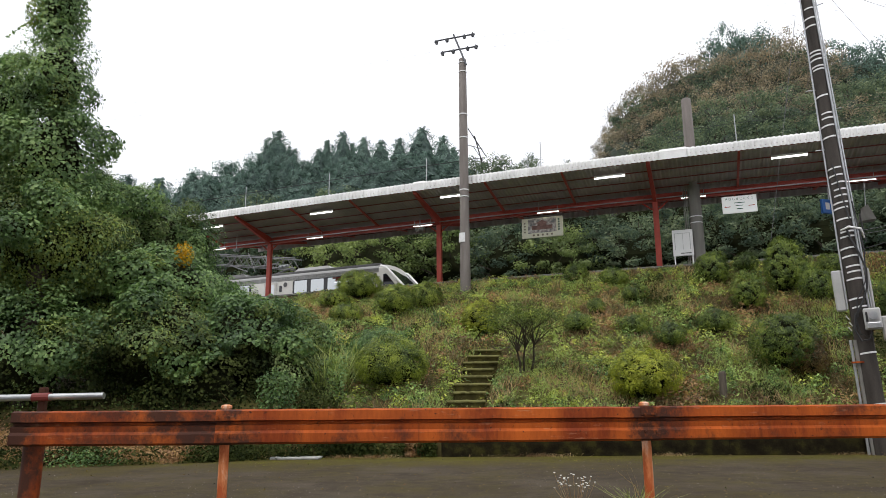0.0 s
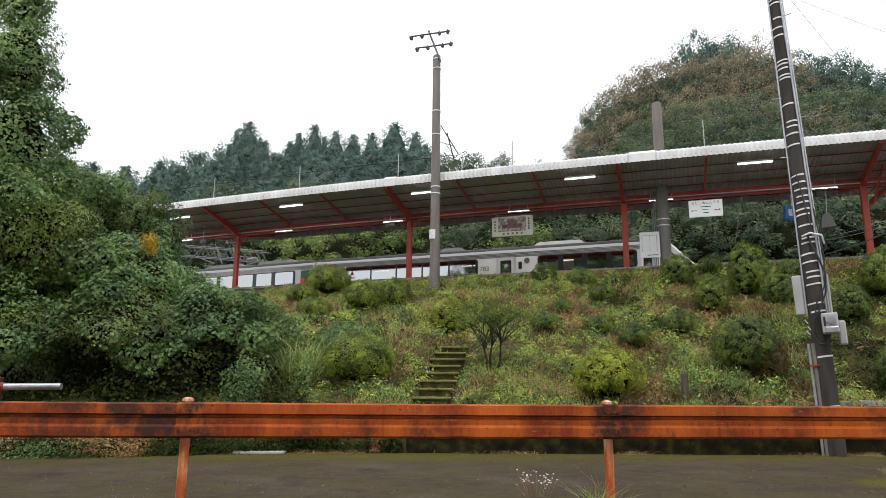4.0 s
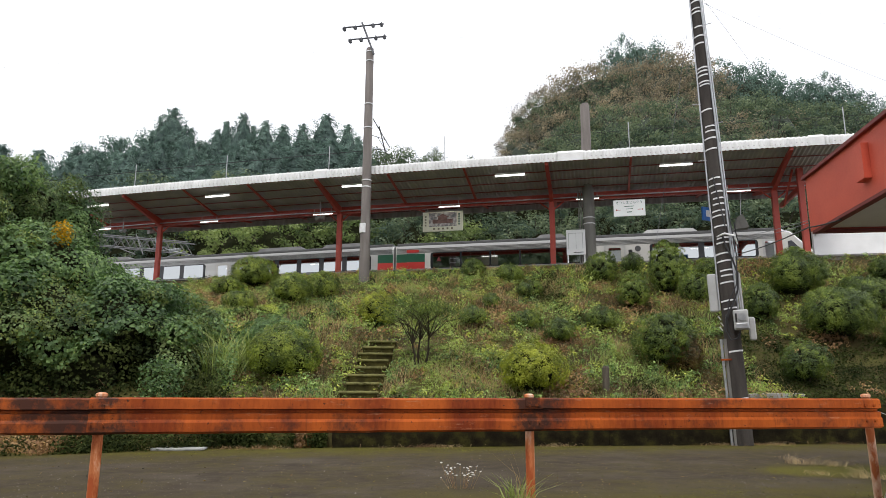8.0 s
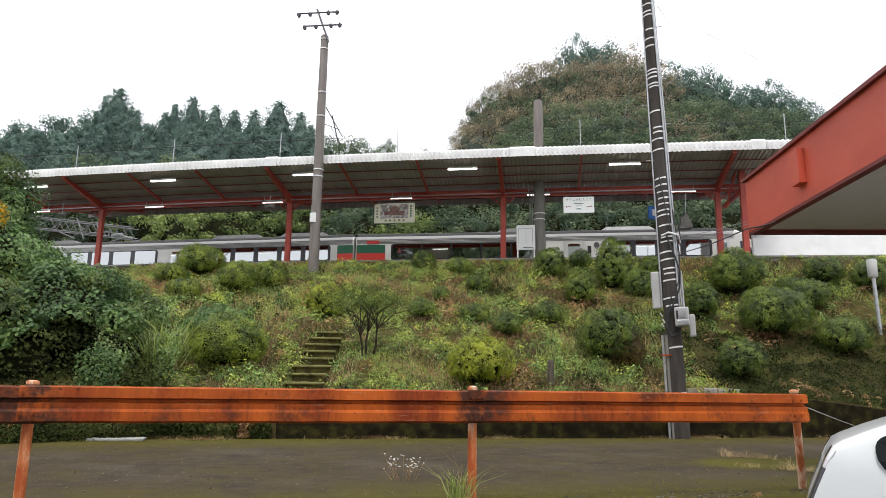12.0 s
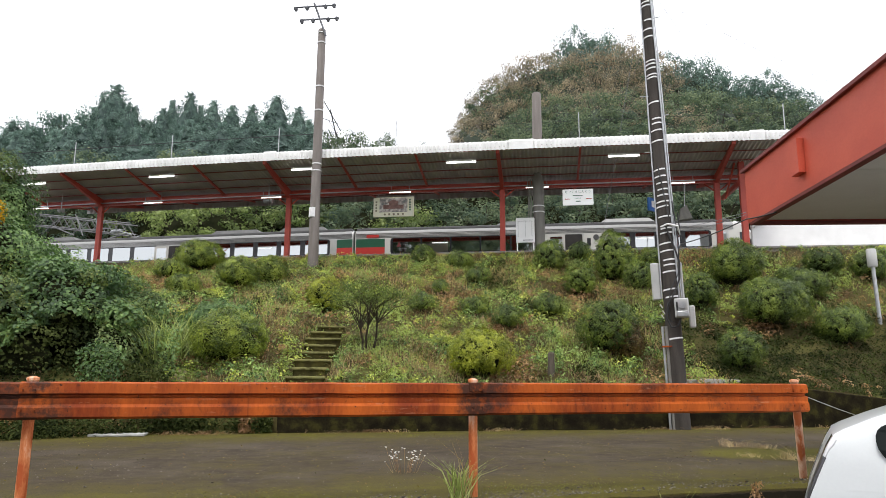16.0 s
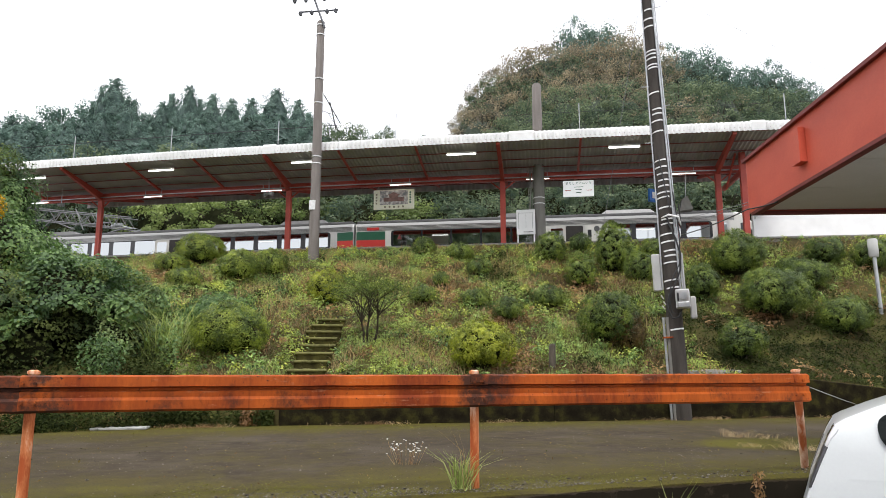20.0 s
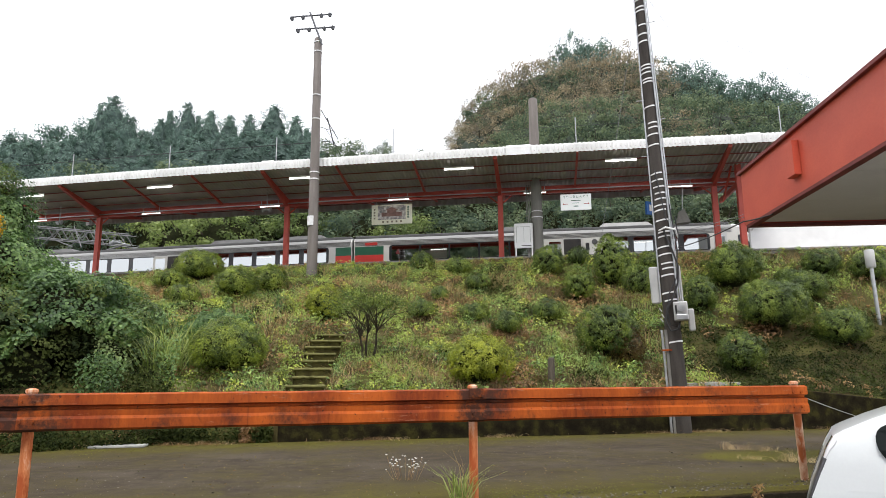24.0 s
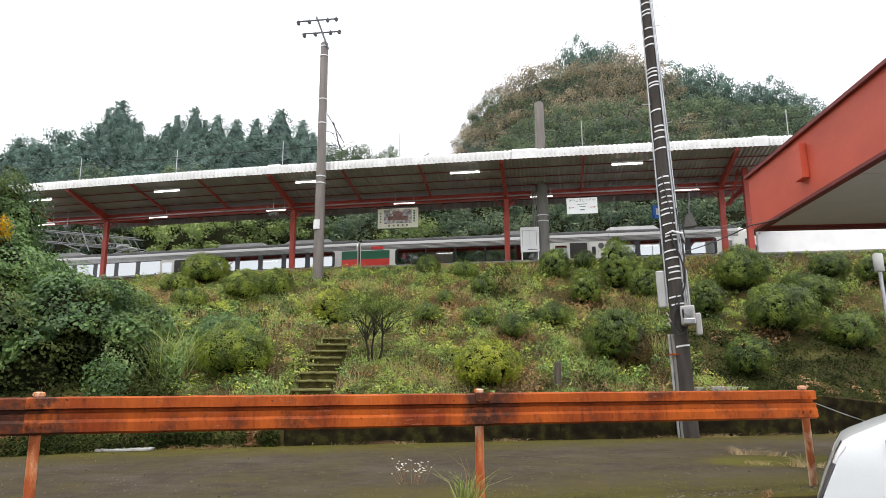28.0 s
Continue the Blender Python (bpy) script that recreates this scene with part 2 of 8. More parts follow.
def rusty(name, joints, lo, hi):
    """Orange guardrail paint, darkened and blistered by rust, most of all round the joints."""
    m = mat(name, (0.185, 0.030, 0.006), (0.48, 0.103, 0.013), 0.7, 1.6, bump=0.3, fine=26, stretch=(1.6, 1, 0.5), spec=0.2, contrast=1.6)
    n, l = m.node_tree.nodes, m.node_tree.links
    b = n["Principled BSDF"]
    co = n.new("ShaderNodeTexCoord")

    def worn(scale, rough, stretch, low, high, colour, near=()):
        mp = n.new("ShaderNodeMapping")
        mp.inputs["Scale"].default_value = stretch
        l.new(co.outputs["Object"], mp.inputs["Vector"])
        a = n.new("ShaderNodeTexNoise")
        a.inputs["Scale"].default_value, a.inputs["Detail"].default_value, a.inputs["Roughness"].default_value = scale, 9, rough
        l.new(mp.outputs["Vector"], a.inputs["Vector"])
        src = a.outputs["Fac"]
        if near:
            xyz = n.new("ShaderNodeSeparateXYZ")
            l.new(co.outputs["Object"], xyz.inputs["Vector"])
        for x0, reach in near:
            off = n.new("ShaderNodeMath")
            off.operation = "SUBTRACT"
            off.inputs[1].default_value = x0
            l.new(xyz.outputs["X"], off.inputs[0])
            dist = n.new("ShaderNodeMath")
            dist.operation = "ABSOLUTE"
            l.new(off.outputs[0], dist.inputs[0])
            amt = n.new("ShaderNodeMapRange")
            amt.inputs["From Min"].default_value, amt.inputs["From Max"].default_value = 0.0, reach
            amt.inputs["To Min"].default_value, amt.inputs["To Max"].default_value = 0.17, 0.0
            l.new(dist.outputs[0], amt.inputs["Value"])
            add = n.new("ShaderNodeMath")
            l.new(src, add.inputs[0])
            l.new(amt.outputs["Result"], add.inputs[1])
            src = add.outputs[0]
        r = n.new("ShaderNodeValToRGB")
        r.color_ramp.elements[0].position, r.color_ramp.elements[0].color = low, (0, 0, 0, 1)
        r.color_ramp.elements[1].position, r.color_ramp.elements[1].color = high, (0.95, 0.95, 0.95, 1)
        l.new(src, r.inputs["Fac"])
        mix = n.new("ShaderNodeMix")
        mix.data_type = "RGBA"
        mix.inputs["B"].default_value = (*colour, 1)
        l.new(b.inputs["Base Color"].links[0].from_socket, mix.inputs["A"])
        l.new(r.outputs["Color"], mix.inputs["Factor"])
        l.new(mix.outputs["Result"], b.inputs["Base Color"])
    worn(7.0, 0.7, (0.5, 1, 2.5), 0.60, 0.70, (0.42, 0.20, 0.11))
    worn(3.2, 0.75, (0.8, 1, 0.7), lo, hi, (0.042, 0.018, 0.012), joints)
    worn(9.0, 0.6, (1.6, 1, 0.12), 0.58, 0.80, (0.11, 0.024, 0.008))
    worn(26, 0.6, (1, 1, 1), 0.64, 0.70, (0.03, 0.014, 0.010))
    return m


M_RAIL = rusty("rusty orange paint", ((-2.12, 0.40), (1.72, 0.45)), 0.52, 0.68)
M_POSTPAINT = mat("worn orange post paint", (0.38, 0.085, 0.025), (0.76, 0.52, 0.38), 0.7, 3.0, bump=0.3, stretch=(3, 3, 0.8), third=(0.60, 0.21, 0.08), spec=0.2, contrast=1.9)
M_RAIL_OLD = rusty("badly rusted orange paint", ((-2.12, 0.6), (-4.1, 0.4)), 0.44, 0.62)


# ---- mesh tools ----
class Geo:
    """Collects faces for one mesh."""

    def __init__(self):
        self.v, self.f = [], []

    def add(self, verts, faces):
        k = len(self.v)
        self.v += [tuple(p) for p in verts]
        self.f += [tuple(i + k for i in q) for q in faces]
        return self

    def box(self, x0, y0, z0, x1, y1, z1, bev=0.0, m=None):
        """A box with chamfered upright edges and rims."""
        if bev <= 0:
            c = [(x, y, z) for z in (z0, z1) for x, y in ((x0, y0), (x1, y0), (x1, y1), (x0, y1))]
            q = [(3, 2, 1, 0), (4, 5, 6, 7), (0, 1, 5, 4), (1, 2, 6, 5), (2, 3, 7, 6), (3, 0, 4, 7)]
        else:
            b = min(bev, (x1 - x0) / 2.01, (y1 - y0) / 2.01, (z1 - z0) / 2.01)

            def ring(i, z):
                return [(x0 + i + b, y0 + i, z), (x1 - i - b, y0 + i, z), (x1 - i, y0 + i + b, z), (x1 - i, y1 - i - b, z),
                        (x1 - i - b, y1 - i, z), (x0 + i + b, y1 - i, z), (x0 + i, y1 - i - b, z), (x0 + i, y0 + i + b, z)]
            c = ring(b * 0.6, z0) + ring(0, z0 + b) + ring(0, z1 - b) + ring(b * 0.6, z1)
            q = [tuple(range(7, -1, -1)), tuple(range(24, 32))]
            for r in range(3):
                q += [(r * 8 + k, r * 8 + (k + 1) % 8, r * 8 + 8 + (k + 1) % 8, r * 8 + 8 + k) for k in range(8)]
        if m is not None:
            c = [m @ Vector(p) for p in c]
        return self.add(c, q)

    def tube(self, pts, r, seg=8, cap=True):
        """A round bar through points; r: one radius or one for each point."""
        pts = [Vector(p) for p in pts]
        rs = r if isinstance(r, (list, tuple)) else [r] * len(pts)
        rings = []
        up = None
        for i, p in enumerate(pts):
            d = (pts[min(i + 1, len(pts) - 1)] - pts[max(i - 1, 0)]).normalized()
            if up is None:
                up = Vector((0, 0, 1)) if abs(d.z) < 0.9 else Vector((1, 0, 0))
            a = d.cross(up).normalized()
            c = a.cross(d).normalized()
            up = c
            rings.append([p + rs[i] * (math.cos(2 * math.pi * k / seg) * a + math.sin(2 * math.pi * k / seg) * c) for k in range(seg)])
        k0 = [q for ring in rings for q in ring]
        fs = []
        for i in range(len(pts) - 1):
            fs += [(i * seg + k, i * seg + (k + 1) % seg, (i + 1) * seg + (k + 1) % seg, (i + 1) * seg + k) for k in range(seg)]
        if cap:
            fs += [tuple(range(seg - 1, -1, -1)), tuple((len(pts) - 1) * seg + k for k in range(seg))]
        return self.add(k0, fs)

    def prism(self, outline, m0, m1):
        """An outline (x, z) extruded from the pose m0 to the pose m1."""
        n = len(outline)
        c = [m @ Vector((x, 0, z)) for m in (m0, m1) for x, z in outline]
        return self.add(c, [tuple(range(n)), tuple(range(2 * n - 1, n - 1, -1))] + [(k, n + k, n + (k + 1) % n, (k + 1) % n) for k in range(n)])

    def loft(self, rings, close=True, caps=True):
        n = len(rings[0])
        fs = []
        for i in range(len(rings) - 1):
            fs += [(i * n + k, i * n + (k + 1) % n, (i + 1) * n + (k + 1) % n, (i + 1) * n + k) for k in range(n if close else n - 1)]
        if caps:
            fs += [tuple(range(n - 1, -1, -1)), tuple((len(rings) - 1) * n + k for k in range(n))]
        return self.add([p for r in rings for p in r], fs)


def mesh_of(name, geo, material, smooth=False):
    me = bpy.data.meshes.new(name)
    me.from_pydata([tuple(p) for p in geo.v], [], geo.f)
    me.materials.append(material)
    bm = bmesh.new()
    bm.from_mesh(me)
    bmesh.ops.recalc_face_normals(bm, faces=bm.faces)
    bm.to_mesh(me)
    bm.free()
    if smooth:
        me.polygons.foreach_set("use_smooth", [True] * len(me.polygons))
        me.set_sharp_from_angle(angle=radians(40))
    return me


def part(name, geo, material, parent=None, label="", smooth=False):
    ob = new(name, mesh_of(name, geo, material, smooth))
    ob.parent = parent
    return tagged(ob, label)


def thing(name, label, category, group="", kind="", m=None):
    ob = new(name)
    ob.empty_display_size = 0.2
    if m is not None:
        ob.matrix_basis = m
    return tagged(ob, label, category, group, kind)


def text(name, body, size, material, parent, m, label=""):
    """Flat lettering as a mesh of its own."""
    cu = bpy.data.curves.new(name, "FONT")
    cu.body, cu.size, cu.align_x, cu.align_y, cu.extrude = body, size, "CENTER", "CENTER", 0.002
    tmp = new(name + "_curve", cu)
    me = bpy.data.meshes.new_from_object(tmp.evaluated_get(bpy.context.evaluated_depsgraph_get()))
    bpy.data.objects.remove(tmp)
    me.materials.clear()
    me.materials.append(material)
    ob = new(name, me)
    ob.parent = parent
    ob.matrix_basis = m
    return tagged(ob, label)


def fast_mesh(name, co, faces_per, idx, material):
    """A mesh from arrays: co (n, 3), idx flat vertex numbers, all faces of one size."""
    me = bpy.data.meshes.new(name)
    me.vertices.add(len(co))
    me.vertices.foreach_set("co", np.ascontiguousarray(co, dtype=np.float32).ravel())
    me.loops.add(len(idx))
    me.loops.foreach_set("vertex_index", np.ascontiguousarray(idx, dtype=np.int32))
    me.polygons.add(len(idx) // faces_per)
    me.polygons.foreach_set("loop_start", np.arange(0, len(idx), faces_per, dtype=np.int32))
    me.update(calc_edges=True)
    me.materials.append(material)
    return me


RNG = np.random.default_rng(7)


def unit(a):
    return a / np.maximum(np.linalg.norm(a, axis=-1, keepdims=True), 1e-9)


def leaf_mesh(name, P, N, size, material, aspect=0.62, wild=0.6, droop=0.35, fold=0.18):
    """Many small folded leaves at points P that face about N."""
    n = len(P)
    N = unit(N + wild * RNG.normal(size=(n, 3)))
    T = RNG.normal(size=(n, 3))
    T[:, 2] -= droop * 2
    T = unit(T - (T * N).sum(1, keepdims=True) * N)
    B = np.cross(N, T)
    s = np.asarray(size).reshape(-1, 1) * np.ones((n, 1))
    tip = P + T * s * 0.6
    base = P - T * s * 0.4
    lt = P + B * s * aspect * 0.5 + N * s * fold
    rt = P - B * s * aspect * 0.5 + N * s * fold
    co = np.stack([base, rt, tip, lt], 1).reshape(-1, 3)
    k = np.arange(n)[:, None] * 4
    idx = (k + np.array([[0, 1, 2, 0, 2, 3]])).ravel()
    return fast_mesh(name, co, 3, idx, material)


def sprig_mesh(name, P, N, size, material, aspect=0.5, wild=0.4, droop=0.0):
    """Many tiny pointed leaves, one face each, at points P that face about N."""
    n = len(P)
    N = unit(unit(N) + wild * RNG.normal(size=(n, 3)))
    T = RNG.normal(size=(n, 3))
    T[:, 2] -= droop * 2
    T = unit(T - (T * N).sum(1, keepdims=True) * N)
    B = np.cross(N, T)
    s = np.asarray(size).reshape(-1, 1) * np.ones((n, 1))
    co = np.stack([P - T * s * 0.4 - B * s * aspect * 0.5, P - T * s * 0.4 + B * s * aspect * 0.5, P + T * s * 0.6], 1).reshape(-1, 3)
    return fast_mesh(name, co, 3, np.arange(3 * n), material)


def blade_mesh(name, P, height, width, material, lean=0.35):
    """Grass blades: bent tapering strips."""
    n = len(P)
    a = RNG.uniform(0, 2 * np.pi, n)
    side = np.stack([np.cos(a), np.sin(a), 0 * a], 1)
    b = RNG.uniform(0, 2 * np.pi, n)
    out = np.stack([np.cos(b), np.sin(b), 0 * b], 1) * (np.asarray(height) * lean * RNG.uniform(0.2, 1.6, n))[:, None]
    up = np.zeros((n, 3))
    up[:, 2] = height
    w = np.asarray(width).reshape(-1, 1) * np.ones((n, 1)) / 2
    co = np.stack([P - side * w, P + side * w, P + up * 0.6 + out * 0.35 + side * w * 0.8, P + up * 0.6 + out * 0.35 - side * w * 0.8, P + up * 0.93 + out], 1).reshape(-1, 3)
    k = np.arange(n)[:, None] * 5
    idx = (k + np.array([[0, 1, 2, 0, 2, 3, 3, 2, 4]])).ravel()
    return fast_mesh(name, co, 3, idx, material)


def adopt(name, me, parent=None, label=""):
    """A mesh of countless small pieces, under its thing or by itself."""
    ob = new(name, me)
    ob.parent = parent
    return tagged(ob, label, kind="stuff")


# ---- plan: the platform edge is an arc; s runs along it, n away from the slope ----
BEND, HEAD = radians(0.17), radians(-22.0)
PLAT, RAIL_Z = 6.2, 5.4


def heading(s):
    return HEAD + BEND * s


def spot(s, n, z=0.0):
    """A place from the arc's coordinates."""
    h = heading(s)
    x = -0.5 + (math.sin(h) - math.sin(HEAD)) / BEND - n * math.sin(h)
    y = 29.9 - (math.cos(h) - math.cos(HEAD)) / BEND + n * math.cos(h)
    return Vector((x, y, z))


def at_arc(s, n, z=0.0):
    """The pose on the arc: x along the platform, y away from the slope."""
    return Matrix.Translation(spot(s, n, z)) @ Matrix.Rotation(heading(s), 4, "Z")


def arc_n(x, y):
    cx, cy = -0.5 - math.sin(HEAD) / BEND, 29.9 + math.cos(HEAD) / BEND
    return 1 / BEND - np.hypot(x - cx, y - cy)


WALL_Y = 15.2


def wall_top(x):
    """Height of the retaining wall along its length."""
    return np.interp(x, [8.5, 11.8, 12.2, 17.0, 30.0], [0.80, 0.93, 0.92, 0.42, 0.35])


def ground_z(x, y):
    """Height of the natural ground."""
    x, y = np.asarray(x, float), np.asarray(y, float)
    n = arc_n(x, y)
    n = np.where(np.abs(x) > 70, (y - 29.5 + 0.38 * x) * 0.93, n)
    a = np.maximum(y - WALL_Y, 0)
    u = np.clip(a / np.maximum(a - n / 0.93 - 0.4, 0.3), 0, 1)
    foot = wall_top(x) - 0.01
    z = foot + (6.05 - foot) * u + 0.12 * np.sin(x * 1.7 + y) * np.sin(y * 1.3) * np.clip(u * 6, 0, 1) * np.clip((1 - u) * 6, 0, 1)
    cx = 0.16 + 0.74 * (y - 15.35) / 4.35
    z = z - 0.3 * np.clip((0.75 - np.abs(x - cx)) / 0.3, 0, 1) * np.clip((20.2 - y) / 0.5, 0, 1)
    z = np.where(y < WALL_Y, -0.5, z)
    d = (y - 30 + 0.38 * x) * 0.93
    hill = 4.75 + 0.44 * np.clip(d - 11.0, 0, 40) + 0.10 * np.clip(d - 51, 0, 60)
    hill = hill + 6.0 * np.exp(-(((x - 32) / 20) ** 2 + ((y - 62) / 15) ** 2)) * np.clip((d - 11) / 8, 0, 1)
    hill = np.where(d > 150, np.maximum(hill - 0.2 * (d - 150), 0), hill)
    return np.where((n > -0.25) & (y > WALL_Y), np.where(n < 9, 4.75, hill), z)


def build_ground():
    xs = np.unique(np.concatenate([np.linspace(-1800, -80, 14), np.arange(-80, -24, 4), np.arange(-24, 40, 0.5), np.arange(40, 100, 4), np.linspace(100, 1800, 14)]))
    ys = np.unique(np.concatenate([np.linspace(-1500, -30, 10), np.arange(-30, 15, 5), [15.15, 15.2], np.arange(15.4, 46, 0.4), np.arange(46, 120, 3), np.linspace(120, 2200, 16)]))
    X, Y = np.meshgrid(xs, ys)
    Z = ground_z(X, Y)
    co = np.stack([X, Y, Z], -1).reshape(-1, 3)
    w = len(xs)
    i = (np.arange(len(ys) - 1)[:, None] * w + np.arange(w - 1)[None]).ravel()
    idx = np.stack([i, i + 1, i + 1 + w, i + w], 1).ravel()
    me = fast_mesh("ground", co, 4, idx, M_SOIL)
    me.materials.append(M_HILL)
    me.materials.append(M_ASPHALT)
    cy = Y[:-1, :-1].ravel()
    cn = arc_n(X[:-1, :-1].ravel(), cy)
    me.polygons.foreach_set("material_index", np.where(cy < 15.0, 2, np.where(cn > 8, 1, 0)).astype(np.int32))
    tagged(new("ground", me), "weedy earth bank below a wooded hillside", "ground", kind="structure")


build_ground()


def rail_y(x):
    return 6.762 + 0.056 * x


def rim_y(x):
    """The yard's broken front edge, which runs closer to the rail at its end."""
    return rail_y(x) + np.interp(x, [1.9, 2.7, 4.0, 5.2, 6.5, 9.0], [-0.33, -0.22, -0.14, -0.08, -0.08, -0.25])


def build_slab():
    """The raised concrete yard behind the guardrail, with a rough broken rim."""
    xs = np.concatenate([np.arange(-26, -6, 1.0), np.arange(-6, 10, 0.25), np.arange(10, 40, 1.0)])
    rows = [0, 0.02, 0.12, 0.3, 0.6, 1.0, 1.6, 2.4, 3.4, 4.6, 6.0, 7.2, 9]
    g = Geo()
    v = []
    for x in xs:
        rim = 0.07 * noise.noise(Vector((x * 1.7, 0, 3))) + 0.03 * noise.noise(Vector((x * 7, 0, 1)))
        y0 = float(rim_y(x)) + rim * (1.0 if x < 2.5 else 0.45)
        ring = [(x, y0 + 0.02, -0.5)]
        for r in rows:
            y = y0 + r / 9 * (WALL_Y + 0.02 - y0)
            drop = -0.035 * math.exp(-r * 12) - 0.03 * max(0, 0.1 - r) * 10 * abs(noise.noise(Vector((x * 5, 2, 0))))
            ring.append((x, y, drop + 0.012 * noise.noise(Vector((x * 0.6, y * 0.6, 0)))))
        v.append(ring)
    g.loft(v, close=False, caps=False)
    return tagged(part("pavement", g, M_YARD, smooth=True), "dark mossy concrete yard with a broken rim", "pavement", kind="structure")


build_slab()


def build_wall():
    g = Geo()
    xs = [-0.3, 5.7, 8.7, 11.8, 14.4, 17.0, 23.0, 29.0, 41.7]
    for x0, x1 in zip(xs[:-1], xs[1:]):
        rings = []
        for x in np.linspace(x0 + 0.004, x1 - 0.004, 7):
            t = float(wall_top(x))
            q = 0.008 * noise.noise(Vector((x * 2.1, 0, 0)))
            rings.append([(x, WALL_Y - 0.14 + q, -0.05), (x, WALL_Y - 0.14 + q, t - 0.02), (x, WALL_Y - 0.12 + q, t + q), (x, WALL_Y + 0.14, t + q), (x, WALL_Y + 0.16, t - 0.02), (x, WALL_Y + 0.16, -0.05)])
        g.loft(rings)
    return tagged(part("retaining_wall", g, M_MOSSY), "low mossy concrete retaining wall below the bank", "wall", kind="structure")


build_wall()


# ---- platform ----
def strip(profile, s0, s1, step=1.0):
    """A closed outline (n, z) swept along the arc."""
    k = max(2, int(round((s1 - s0) / step)) + 1)
    g = Geo()
    g.loft([[spot(s, n, z) for n, z in profile] for s in np.linspace(s0, s1, k)])
    return g


plat = thing("platform", "old concrete railway platform above the grassy bank", "platform", kind="structure")
part("platform_body", strip([(0.06, 4.4), (6.2, 4.4), (6.2, 6.12), (0.06, 6.12)], -60, 60), M_CONC, plat)
for k in range(60):
    s0 = -30 + k * 1.0
    g = Geo()
    h = 0.012 * noise.noise(Vector((k * 3.1, 0, 0)))
    g.box(-0.494, 0, 6.121 + h, 0.494, 0.42, 6.20 + h, 0.012)
    o = part("edge_stone", g, M_CONC, plat)
    o.matrix_basis = at_arc(s0 + 0.5, 0.0)
part("paving", strip([(0.43, 6.121), (6.18, 6.121), (6.18, 6.19), (0.43, 6.19)], -60, 60), M_CONC, plat)

bed = thing("track", "railway track on stone ballast", "track", kind="structure")
part("ballast", strip([(6.3, 4.5), (9.6, 4.5), (9.3, 5.25), (6.5, 5.25)], -70, 70), M_BALLAST, bed)
for off in (-0.533, 0.533):
    c = 7.75 + off
    part("rail", strip([(c - 0.07, 5.25), (c + 0.07, 5.25), (c + 0.02, 5.28), (c + 0.035, RAIL_Z), (c - 0.035, RAIL_Z), (c - 0.02, 5.28)], -70, 70, 2), M_STEEL, bed)


# ---- platform canopy ----
CANOPY = (-13.2, 19.95)
FRONT, COL, BACK = -1.9, 0.9, 4.0


def roof_z(n):
    """Underside of the gull-wing canopy."""
    return 9.42 + (0.54 * (COL - n) / (COL - FRONT) if n < COL else 0.42 * (n - COL) / (BACK - COL))


def corrugated(n0, n1, z0, z1, s0, s1, pitch=0.16, amp=0.022, across=3):
    """A sheet whose waves run from n0 to n1."""
    cnt = int((s1 - s0) / pitch * 4)
    g = Geo()
    rings = []
    for i in range(cnt + 1):
        s = s0 + (s1 - s0) * i / cnt
        w = amp * math.sin(2 * math.pi * (s - s0) / pitch)
        ring = [spot(s, n0 + (n1 - n0) * j / across, z0 + (z1 - z0) * j / across + w) for j in range(across + 1)]
        rings.append(ring + [p + Vector((0, 0, 0.012)) for p in reversed(ring)])
    g.loft(rings)
    return g


